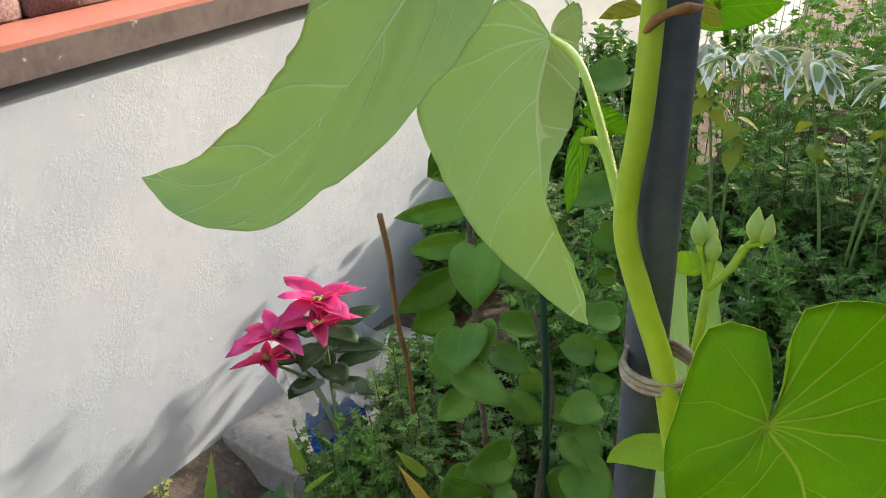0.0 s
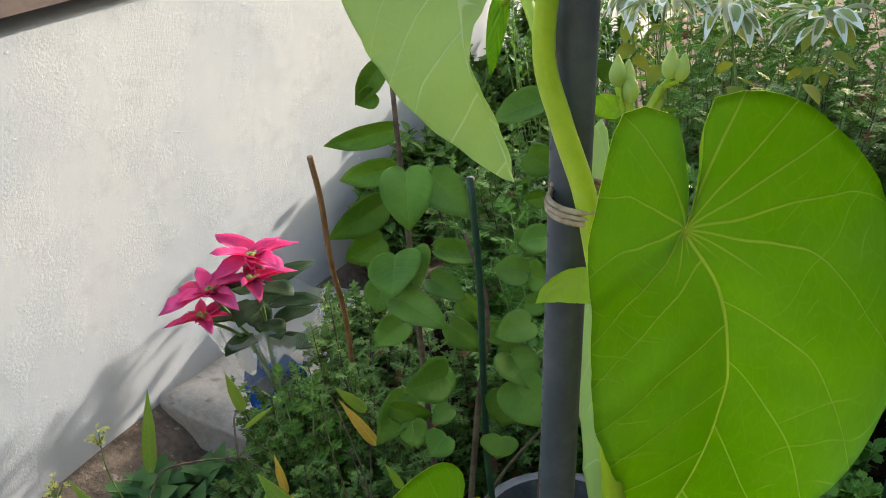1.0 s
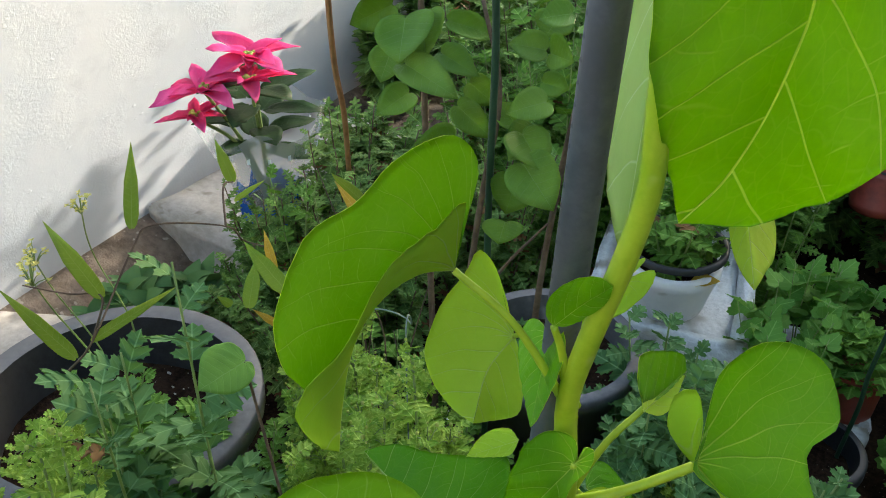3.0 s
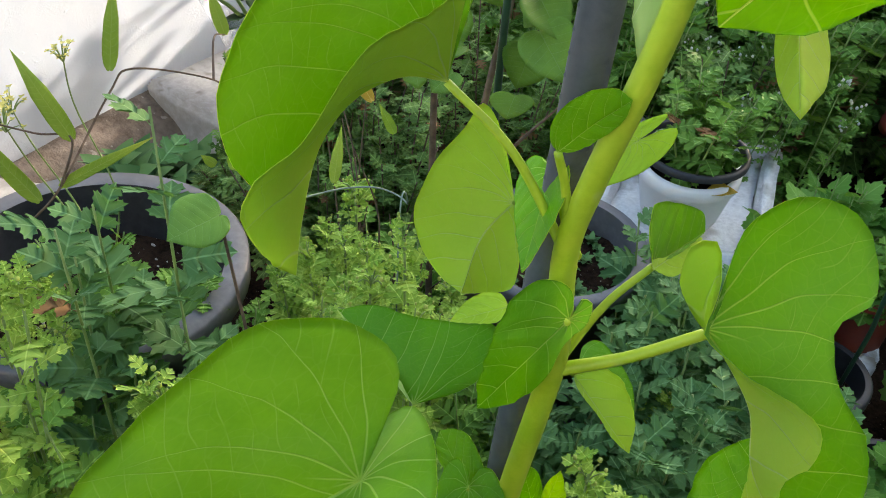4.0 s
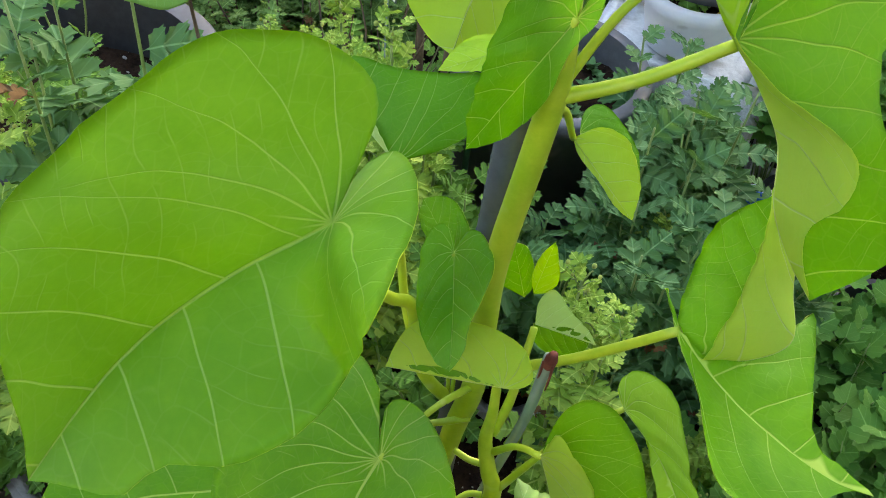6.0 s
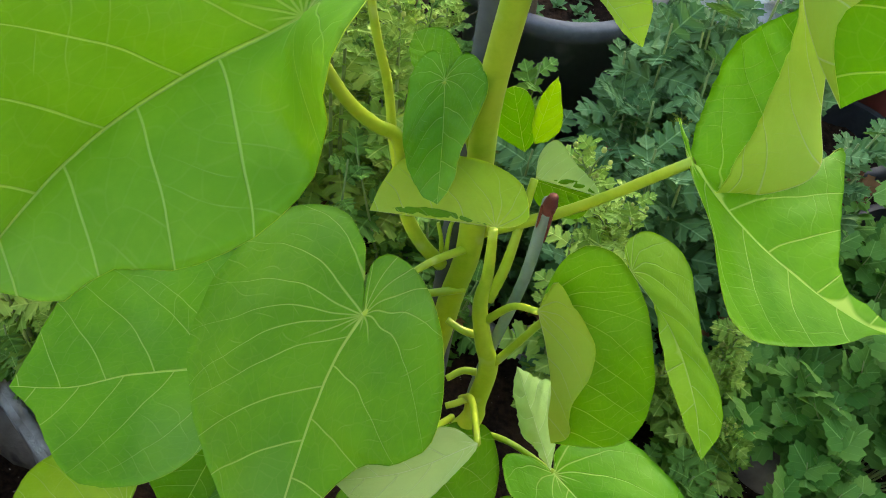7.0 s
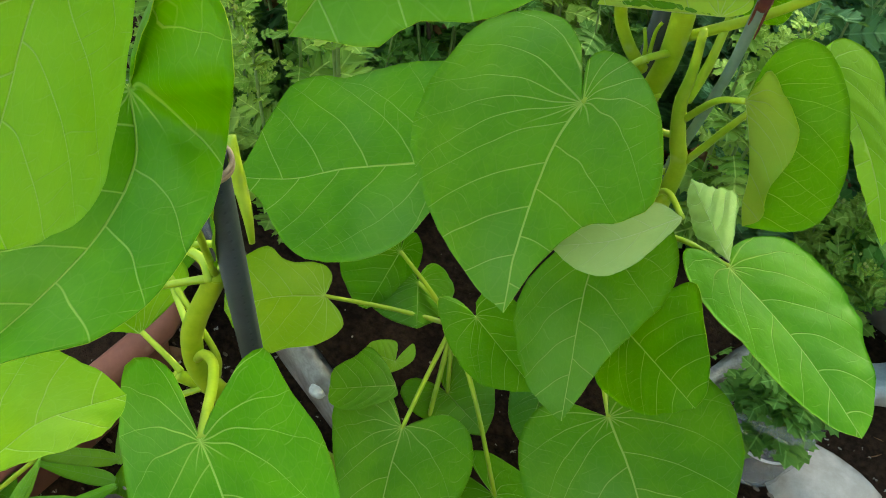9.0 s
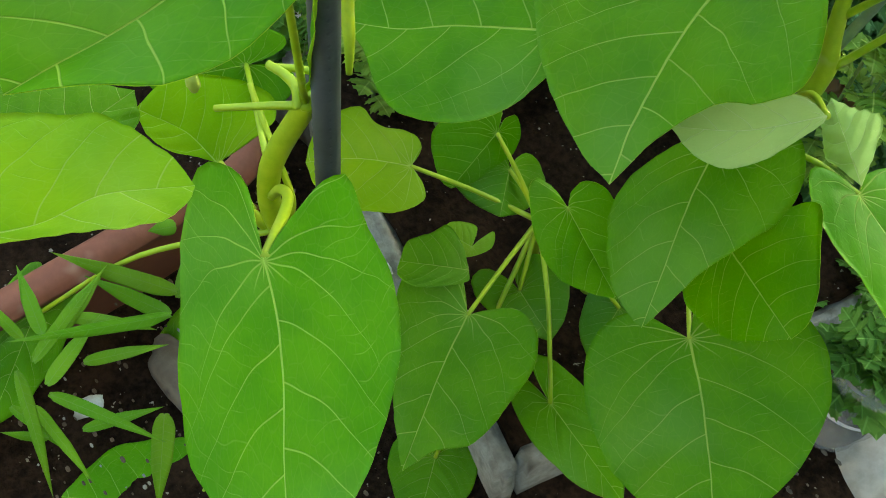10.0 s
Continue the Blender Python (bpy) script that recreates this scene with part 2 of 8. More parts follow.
ORANGE_BRICK = surface("orange_brick", (0.45, 0.16, 0.06), (0.58, 0.24, 0.10), 90.0, 8.0, 0.85, 0.6)
SOIL = surface("potting_soil", (0.010, 0.006, 0.004), (0.045, 0.026, 0.016), 140.0, 15.0, 0.95, 1.0, 0.008, (0.36, 0.31, 0.26), 130.0, (0.70, 0.73), spec=0.04)
DIRT = surface("garden_dirt", (0.10, 0.075, 0.055), (0.22, 0.17, 0.13), 60.0, 6.0, 0.95, 1.0, 0.006, (0.34, 0.29, 0.24), 45.0, (0.64, 0.7), spec=0.1)
CONCRETE = surface("weathered_concrete", (0.36, 0.33, 0.29), (0.52, 0.49, 0.45), 55.0, 5.0, 0.9, 0.6, 0.003, (0.22, 0.19, 0.15), 18.0, (0.62, 0.75))
STONE = surface("garden_stone", (0.11, 0.088, 0.066), (0.20, 0.165, 0.13), 40.0, 9.0, 0.9, 0.8, 0.005, (0.06, 0.05, 0.04), 22.0, (0.58, 0.72))
FOAM = surface("old_styrofoam", (0.58, 0.58, 0.57), (0.82, 0.82, 0.81), 130.0, 9.0, 0.8, 0.9, 0.004, (0.30, 0.27, 0.22), 16.0, (0.48, 0.72))
OLD_FOAM = surface("soil_stained_foam", (0.24, 0.22, 0.19), (0.42, 0.40, 0.36), 110.0, 9.0, 0.85, 0.9, 0.004, (0.10, 0.08, 0.06), 16.0, (0.46, 0.70))
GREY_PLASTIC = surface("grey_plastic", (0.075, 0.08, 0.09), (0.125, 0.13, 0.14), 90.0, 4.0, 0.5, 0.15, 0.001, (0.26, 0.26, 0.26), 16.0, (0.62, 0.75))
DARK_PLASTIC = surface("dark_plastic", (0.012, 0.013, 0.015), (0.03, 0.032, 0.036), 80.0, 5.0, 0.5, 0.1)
POLE_GREY = surface("grey_coated_pole", (0.052, 0.058, 0.070), (0.085, 0.093, 0.108), 120.0, 12.0, 0.5, 0.25, 0.001)
WHITE_PLASTIC = surface("white_plastic", (0.74, 0.76, 0.79), (0.82, 0.83, 0.85), 60.0, 6.0, 0.4, 0.1, 0.001, (0.42, 0.40, 0.36), 24.0, (0.66, 0.78))
RED_PLASTIC = surface("red_plastic", (0.18, 0.03, 0.02), (0.28, 0.052, 0.032), 60.0, 8.0, 0.5, 0.15)
BLUE_PLASTIC = surface("blue_plastic", (0.015, 0.08, 0.30), (0.03, 0.13, 0.42), 60.0, 8.0, 0.4, 0.1)
TERRACOTTA = surface("terracotta_pot", (0.20, 0.068, 0.042), (0.27, 0.10, 0.064), 70.0, 7.0, 0.7, 0.3, 0.002, (0.38, 0.22, 0.16), 20.0, (0.66, 0.78))
GREEN_STAKE = surface("green_stake", (0.008, 0.035, 0.018), (0.02, 0.06, 0.03), 90.0, 20.0, 0.45, 0.3, 0.001)
SAGE_STAKE = surface("grey_green_stake", (0.14, 0.20, 0.16), (0.20, 0.27, 0.22), 90.0, 20.0, 0.6, 0.2, 0.001)
RUST = surface("rusty_end", (0.10, 0.02, 0.012), (0.20, 0.05, 0.03), 120.0, 30.0, 0.8, 0.5)
BAMBOO = surface("dry_bamboo", (0.22, 0.10, 0.04), (0.38, 0.20, 0.08), 60.0, 20.0, 0.6, 0.3, 0.001)
TWINE = surface("jute_twine", (0.30, 0.21, 0.13), (0.50, 0.38, 0.26), 220.0, 40.0, 0.95, 1.0, 0.002)
RUST_LEAF = surface("withered_brown_leaf", (0.16, 0.06, 0.02), (0.34, 0.15, 0.04), 150.0, 60.0, 0.8, 0.8, 0.002)
BARK = surface("brown_bark", (0.07, 0.045, 0.03), (0.17, 0.12, 0.08), 90.0, 20.0, 0.9, 0.7, 0.002)
STALK = surface("green_stalk", (0.27, 0.40, 0.012), (0.39, 0.50, 0.03), 90.0, 14.0, 0.4, 0.2, 0.001, (0.40, 0.50, 0.10), 40.0, (0.62, 0.75))
THIN_STALK = surface("pale_green_stalk", (0.14, 0.22, 0.05), (0.24, 0.33, 0.10), 90.0, 14.0, 0.5, 0.2, 0.001)
BUD = surface("pale_green_bud", (0.30, 0.41, 0.065), (0.42, 0.53, 0.12), 80.0, 20.0, 0.5, 0.3, 0.001)
BLADE = leaf_material("leaf_upper_side", (0.056, 0.225, 0.002), (0.108, 0.32, 0.004), (0.47, 0.65, 0.11), (0.26, 0.60, 0.003), 0.33, 0.44, 4.6, 0.66, 0.8, 0.15)
GOLD_LEAF = leaf_material("yellowing_leaf_upper_side", (0.20, 0.22, 0.01), (0.34, 0.30, 0.02), (0.50, 0.44, 0.10), (0.5, 0.42, 0.02), 0.4, 0.5)
YOUNG = leaf_material("young_leaf_upper_side", (0.16, 0.36, 0.006), (0.24, 0.45, 0.012), (0.50, 0.66, 0.14), (0.42, 0.70, 0.01), 0.42, 0.46, 4.6, 0.66, 0.8, 0.15)
# Lighter copy of BLADE: sky sheen and brighter light put into two leaves' colour.
LIT_BLADE = leaf_material("lit_leaf_upper_side", (0.115, 0.30, 0.010), (0.175, 0.39, 0.018), (0.49, 0.66, 0.14), (0.32, 0.63, 0.015), 0.38, 0.46, 4.6, 0.66, 0.8, 0.15)
UNDER = leaf_material("leaf_under_side", (0.42, 0.60, 0.06), (0.50, 0.67, 0.08), (0.70, 0.80, 0.26), (0.72, 0.88, 0.06), 0.54, 0.55, 4.3, 0.9, 0.9)
PALE = leaf_material("leaf_pale_under_side", (0.50, 0.69, 0.19), (0.58, 0.76, 0.24), (0.70, 0.83, 0.38), (0.45, 0.70, 0.15), 0.3, 0.55, 4.3, 0.8, 0.7)
OLIVE = leaf_material("leaf_olive_under_side", (0.38, 0.49, 0.16), (0.45, 0.56, 0.20), (0.64, 0.73, 0.36), (0.50, 0.66, 0.13), 0.45, 0.6, 4.3, 0.9, 0.6)
SHRUB_BLADE = leaf_material("shrub_leaf", (0.075, 0.185, 0.024), (0.15, 0.30, 0.042), (0.24, 0.38, 0.08), (0.30, 0.48, 0.03), 0.3, 0.45, 7.0, 0.7, 0.5)


# ---- mesh helpers ----
def mesh_object(name, verts, faces, material=None, parent=None, label="", smooth=True, uvs=None, mats=None):
    me = bpy.data.meshes.new(name)
    me.from_pydata([tuple(v) for v in verts], [], faces)
    for m in (mats or [material]):
        me.materials.append(m)
    if smooth:
        me.shade_smooth()
    if uvs is not None:
        layer = me.uv_layers.new(name="blade")
        idx = np.empty(len(me.loops), dtype=np.int32)
        me.loops.foreach_get("vertex_index", idx)
        layer.data.foreach_set("uv", np.asarray(uvs, dtype=np.float32)[idx].ravel())
    ob = new(name, me)
    if parent is not None:
        ob.parent = parent
    if label:
        tagged(ob, label)
    return ob


def part(name, bm, material, parent=None, label="", smooth=True):
    me = bpy.data.meshes.new(name)
    bm.to_mesh(me)
    bm.free()
    me.materials.append(material)
    if smooth:
        me.shade_smooth()
    ob = new(name, me)
    if parent is not None:
        ob.parent = parent
    if label:
        tagged(ob, label)
    return ob


def thing(name, at, label, category, group="", kind=""):
    ob = new(name)
    ob.location = at
    ob.empty_display_size = 0.05
    return tagged(ob, label, category, group, kind)


def spline(points, n):
    """Catmull-Rom through the points, n samples."""
    p = [Vector(q) for q in points]
    p = [2 * p[0] - p[1]] + p + [2 * p[-1] - p[-2]]
    out, segs = [], len(p) - 3
    for i in range(n):
        s = i / (n - 1) * segs
        k = min(int(s), segs - 1)
        t = s - k
        a, b, c, d = p[k:k + 4]
        out.append(0.5 * (2 * b + (c - a) * t + (2 * a - 5 * b + 4 * c - d) * t * t + (3 * b - a - 3 * c + d) * t ** 3))
    return out


def tube_data(points, radii, sides=8, n=None):
    path = spline(points, n or max(6, 5 * len(points)))
    m = len(path)
    verts, faces = [], []
    side = None
    for i, p in enumerate(path):
        way = (path[min(i + 1, m - 1)] - path[max(i - 1, 0)]).normalized()
        ref = Vector((0, 0, 1)) if abs(way.z) < 0.9 else Vector((1, 0, 0))
        side = way.cross(ref).normalized() if side is None else (side - way * side.dot(way)).normalized()
        other = way.cross(side)
        s = i / (m - 1) * (len(radii) - 1)
        k = min(int(s), len(radii) - 2)
        r = radii[k] + (radii[k + 1] - radii[k]) * (s - k)
        for j in range(sides):
            a = 2 * math.pi * j / sides
            verts.append(p + side * (r * math.cos(a)) + other * (r * math.sin(a)))
    for i in range(m - 1):
        for j in range(sides):
            a, b = i * sides + j, i * sides + (j + 1) % sides
            faces.append((a, b, b + sides, a + sides))
    faces.append(tuple(range(sides - 1, -1, -1)))
    faces.append(tuple(range((m - 1) * sides, m * sides)))
    return verts, faces


def tube(name, points, radii, material, parent=None, label="", sides=8, n=None):
    v, f = tube_data(points, radii, sides, n)
    return mesh_object(name, v, f, material, parent, label)


def lathe_data(profile, sides=32, at=(0, 0, 0), wobble=0.0, squash=1.0):
    verts, faces, n = [], [], len(profile)
    for i in range(sides):
        a = 2 * math.pi * i / sides
        for r, z in profile:
            rr = r * (1 + wobble * noise.noise((3 * math.cos(a), 3 * math.sin(a), 9 * z)))
            verts.append((at[0] + rr * math.cos(a), at[1] + squash * rr * math.sin(a), at[2] + z))
    for i in range(sides):
        for j in range(n - 1):
            a, b = i * n + j, ((i + 1) % sides) * n + j
            faces.append((a, b, b + 1, a + 1))
    return verts, faces


def lathe(name, profile, material, parent=None, label="", sides=32, at=(0, 0, 0), wobble=0.0):
    v, f = lathe_data(profile, sides, at, wobble)
    return mesh_object(name, v, f, material, parent, label)


def rough_box(name, size, material, parent=None, label="", at=(0, 0, 0), turn=0.0, cuts=6, rough=0.006, bevel=0.012, seed=0.0):
    """A box with worn, uneven edges."""
    bm = bmesh.new()
    bmesh.ops.create_cube(bm, size=1)
    bmesh.ops.scale(bm, vec=size, verts=bm.verts)
    bmesh.ops.bevel(bm, geom=bm.edges[:], offset=bevel, segments=2, affect='EDGES')
    if cuts > 1:
        bmesh.ops.subdivide_edges(bm, edges=[e for e in bm.edges if e.calc_length() > 0.04], cuts=cuts - 1, use_grid_fill=True)
    for v in bm.verts:
        p = v.co * 14 + Vector((seed, seed * 2, 0))
        v.co += v.normal * 0 + Vector((noise.noise(p), noise.noise(p + Vector((7, 0, 0))), noise.noise(p + Vector((0, 9, 0))))) * rough
    bm.transform(pose(*at, 0, 0, turn))
    bm.normal_update()
    return part(name, bm, material, parent, label)


# ---- large setting ----
def ground_height(x, y):
    return 0.10 + 0.012 * noise.noise((x * 2.3, y * 2.3, 0.0)) + 0.07 * max(0.0, min(1.0, (-1.36 - x) / 0.1))


def build_ground():
    xs = sorted(set([-30, -12, -5, -2.5] + [round(-1.9 + 0.06 * i, 3) for i in range(46)] + [1.2, 2.5, 6, 14, 30]))
    ys = sorted(set([-30, -12, -5, -2] + [round(-1.2 + 0.06 * i, 3) for i in range(80)] + [4.2, 6, 10, 18, 30, 60]))
    verts = [(x, y, ground_height(x, y)) for y in ys for x in xs]
    w = len(xs)
    faces = [(j * w + i, j * w + i + 1, (j + 1) * w + i + 1, (j + 1) * w + i) for j in range(len(ys) - 1) for i in range(w - 1)]
    tagged(mesh_object("ground", verts, faces, DIRT), "brown garden earth with small stones", "ground", kind="structure")


def box_mesh(name, lo, hi, material, label="", parent=None, smooth=False):
    bm = bmesh.new()
    bmesh.ops.create_cube(bm, size=1)
    bmesh.ops.transform(bm, matrix=Matrix.LocRotScale([(a + b) / 2 for a, b in zip(lo, hi)], None, [b - a for a, b in zip(lo, hi)]), verts=bm.verts)
    return part(name, bm, material, parent, label, smooth)


WALL_X = -1.49


def build_wall():
    """The plastered garden wall, its face gently uneven."""
    ys = [-3.0 + 0.08 * i for i in range(120)]
    zs = [-0.2 + 0.08 * i for i in range(17)]
    verts = [(WALL_X + 0.006 * noise.noise((0, y * 1.7, z * 1.7)) + 0.002 * noise.noise((3, y * 7, z * 7)), y, min(z, 1.12)) for z in zs for y in ys]
    w = len(ys)
    faces = [(j * w + i, j * w + i + 1, (j + 1) * w + i + 1, (j + 1) * w + i) for j in range(len(zs) - 1) for i in range(w - 1)]
    k = len(verts)
    verts += [(WALL_X - 0.2, ys[0], -0.2), (WALL_X - 0.2, ys[-1], -0.2), (WALL_X - 0.2, ys[-1], 1.12), (WALL_X - 0.2, ys[0], 1.12)]
    faces += [(k + 3, k + 2, k + 1, k), (0, (len(zs) - 1) * w, k + 3, k), (w - 1, k + 1, k + 2, len(zs) * w - 1), ((len(zs) - 1) * w, len(zs) * w - 1, k + 2, k + 3)]
    wall = tagged(mesh_object("wall_garden", verts, faces, PLASTER), "white roughcast garden wall under a brown coping", "wall", kind="structure")
    cap = thing("wall_coping", (WALL_X, 0, 1.12), "brown concrete coping with terracotta painted top", "wall coping", kind="structure")
    rough = box_mesh("coping_slab", (-0.3, -3, 0.0), (0.032, 6.5, 0.055), COPING, parent=cap)
    box_mesh("painted_ledge", (-0.3, -3, 0.0552), (0.026, 6.5, 0.064), TERRACOTTA_PAINT, "terracotta painted ledge", cap)
    for i in range(26):
        y = -1.0 + 0.215 * i
        b = rough_box("brick", (0.09, 0.205, 0.055), PURPLE_BRICK, cap, at=(-0.19, y, 0.0915), cuts=1, rough=0.002, bevel=0.005, seed=i)
        c = rough_box("orange_brick", (0.08, 0.205, 0.06), ORANGE_BRICK, cap, at=(-0.20, y + 0.1, 0.15), cuts=1, rough=0.002, bevel=0.005, seed=i + 40)


def build_closing_walls():
    """Unseen plain walls, added to close the yard, shade the plants and cut sky light."""
    # Out of view; placed so its shadow covers the plants, not the garden wall.
    box_mesh("wall_sun_block", (0.55, 7.0, -0.2), (2.1, 7.25, 3.9), PLAIN_WALL)
    tagged(bpy.data.objects["wall_sun_block"], "unseen plain plastered wall added at the yard's end to shade the plants", "wall", kind="structure")
    # Out of view; added to darken the white wall by hiding part of the sky.
    box_mesh("wall_sky_block", (1.9, -3.0, -0.2), (2.1, 6.999, 3.4), PLAIN_WALL)
    tagged(bpy.data.objects["wall_sky_block"], "unseen plain plastered wall added along the path to cut sky light", "wall", kind="structure")
    box_mesh("wall_back", (-1.68, -3.2, -0.2), (2.1, -3.0, 2.4), PLAIN_WALL)
    tagged(bpy.data.objects["wall_back"], "plain plastered wall behind the path", "wall", kind="structure")


build_ground()
build_wall()
build_closing_walls()


# ---- the tall heart-leaved plant ----
OUTLINES = {
    "heart": ((0, 1.0), (4, 0.975), (10, 0.93), (20, 0.87), (34, 0.80), (50, 0.725), (68, 0.675), (88, 0.635), (110, 0.60), (130, 0.58), (145, 0.555), (155, 0.50), (163, 0.39), (169, 0.24), (174, 0.10), (180, 0.0)),
    "broad": ((0, 1.0), (3, 0.985), (8, 0.97), (16, 0.965), (26, 0.96), (38, 0.945), (52, 0.88), (68, 0.785), (88, 0.69), (110, 0.62), (130, 0.58), (145, 0.55), (155, 0.50), (163, 0.39), (169, 0.24), (174, 0.10), (180, 0.0)),
    "ovate": ((0, 1.0), (6, 0.90), (15, 0.80), (28, 0.68), (45, 0.53), (65, 0.40), (90, 0.29), (120, 0.18), (150, 0.08), (180, 0.0)),
    "lance": ((0, 1.0), (3, 0.90), (6, 0.75), (10, 0.58), (16, 0.42), (26, 0.27), (45, 0.14), (80, 0.06), (180, 0.0)),
}


def outline(kind, theta, lobe):
    """Radius of a leaf's outline at an angle (degrees) from the tip, the tip at 1."""
    v = 0.0
    for (a, r), (b, s) in zip(OUTLINES[kind], OUTLINES[kind][1:]):
        if theta <= b:
            v = r + (s - r) * (theta - a) / (b - a)
            break
    k = max(0.0, min(1.0, (theta - 80) / 60))
    return v * (1 + (lobe - 1) * k)


def blade(name, base, tip, left, right, parent, lobe=1.0, cup=0.0, droop=0.0, wave=0.035, bend=0.0, back=1.0, seed=1, under=None, upper=None, label="", kind="heart", rings=18, segs=34, edge=0.05, pucker=0.006):
    """A heart-shaped leaf with an upper and a lower skin. left and right are points of its margins."""
    base, tip = Vector(base), Vector(tip)
    T = tip - base
    L = T.length
    lobes = lobe if isinstance(lobe, tuple) else (lobe, lobe)
    sides, reach = [], []
    for edge_point, size in zip((left, right), lobes):
        q = Vector(edge_point) - base
        s = max(-0.05, min(0.7, q.dot(T) / (L * L)))
        turn = next(k for k in range(1, 180) if outline(kind, k, size) * math.cos(radians(k)) <= s)
        reach.append(outline(kind, turn, size) * math.sin(radians(turn)))
        sides.append(q - T * s)
    up = T.cross(sides[0] - sides[1]).normalized()
    across = up.cross(T).normalized()
    turn = [(i / segs) ** 1.1 * 178 for i in range(segs + 1)]
    angles = [-q for q in reversed(turn[1:])] + turn
    grid, uv = [], []
    for th in angles:
        R = outline(kind, abs(th), lobes[0 if th >= 0 else 1]) * (1 + edge * noise.noise((seed * 1.7, th * 0.035, 7)) + 0.4 * edge * noise.noise((seed * 2.3, th * 0.1, 9)))
        ca, sa = math.cos(radians(th)), math.sin(radians(th))
        ripple = noise.noise((seed * 3.1, th * 0.03, 0)) + 0.6 * noise.noise((seed * 5.3, th * 0.09, 4))
        for j in range(1, rings + 1):
            r = j / rings
            a, b = r * R * ca, r * R * sa
            S, wide = (sides[0], reach[0]) if b >= 0 else (sides[1], reach[1])
            v = abs(b) / wide
            S = S * (1.0 + 0.03 * noise.noise((seed, th * 0.05, 2)))
            soft = v * v / (v + 0.08)
            flat = T.normalized().cross(up) * (-1 if b >= 0 else 1) * S.length
            p = base + T * a + S * soft + flat * (v - soft)
            p += up * L * (cup * v * v - droop * max(a, 0) ** 2 * 1.0 + droop * max(a, 0) + wave * ripple * r ** 3)
            fold = a - 0.22 * abs(b) / 0.62 - 0.40 * (b / 0.62) ** 2
            puff = math.cos(6.2832 * (fold * 4.3 + 0.3 + (0.2 if b >= 0 else -0.2)))
            p += up * L * pucker * puff * min(1.0, abs(b) * 7) * max(0.0, min(1.0, (fold + 0.1) * 6)) * (1 - 0.6 * r ** 4)
            p += across * (bend * L * (a - a * a) * (back if a < 0 else 1.0))
            grid.append(p)
            uv.append((a, b / 0.62))
    n = len(angles)
    verts = [base] + grid
    uvs = [(0.0, 0.0)] + uv
    faces = []
    for i in range(n - 1):
        faces.append((0, 1 + i * rings, 1 + (i + 1) * rings))
        for j in range(rings - 1):
            a, b = 1 + i * rings + j, 1 + (i + 1) * rings + j
            faces.append((a, a + 1, b + 1, b))
    count = len(verts)
    thin = 0.00035
    low = [v - up * thin for v in verts]
    bottom = [tuple(count + k for k in (f[0], *reversed(f[1:]))) for f in faces]
    rim = []
    for i in range(n - 1):
        a, b = i * rings + rings, (i + 1) * rings + rings
        rim.append((a, a + count, b + count, b))
    ob = mesh_object(name, verts + low, faces + bottom + rim, None, parent, label, True, uvs + uvs, [upper or BLADE, under or UNDER])
    idx = np.zeros(len(ob.data.polygons), dtype=np.int32)
    idx[len(faces):] = 1
    ob.data.polygons.foreach_set("material_index", idx)
    return ob


def smooth_curve(points, n):
    """A smooth curve through the points, n + 1 samples evenly along it."""
    p = np.array(points, dtype=float)
    d = np.concatenate([[0], np.cumsum(np.linalg.norm(np.diff(p, axis=0), axis=1) ** 0.75 + 1e-6)])
    m = np.empty_like(p)
    m[1:-1] = (p[2:] - p[:-2]) / (d[2:] - d[:-2])[:, None]
    m[0], m[-1] = (p[1] - p[0]) / (d[1] - d[0]), (p[-1] - p[-2]) / (d[-1] - d[-2])

    def at(s):
        k = np.clip(np.searchsorted(d, s, side='right') - 1, 0, len(d) - 2)
        h = (d[k + 1] - d[k])[:, None]
        t = ((s - d[k]) / (d[k + 1] - d[k]))[:, None]
        return (2 * t ** 3 - 3 * t ** 2 + 1) * p[k] + (t ** 3 - 2 * t ** 2 + t) * h * m[k] + (3 * t ** 2 - 2 * t ** 3) * p[k + 1] + (t ** 3 - t ** 2) * h * m[k + 1]

    fine = at(np.linspace(0, d[-1], 400))
    run = np.concatenate([[0], np.cumsum(np.linalg.norm(np.diff(fine, axis=0), axis=1))])
    steps = np.linspace(0, run[-1], n + 1)
    return np.stack([np.interp(steps, run, fine[:, i]) for i in range(3)], 1)


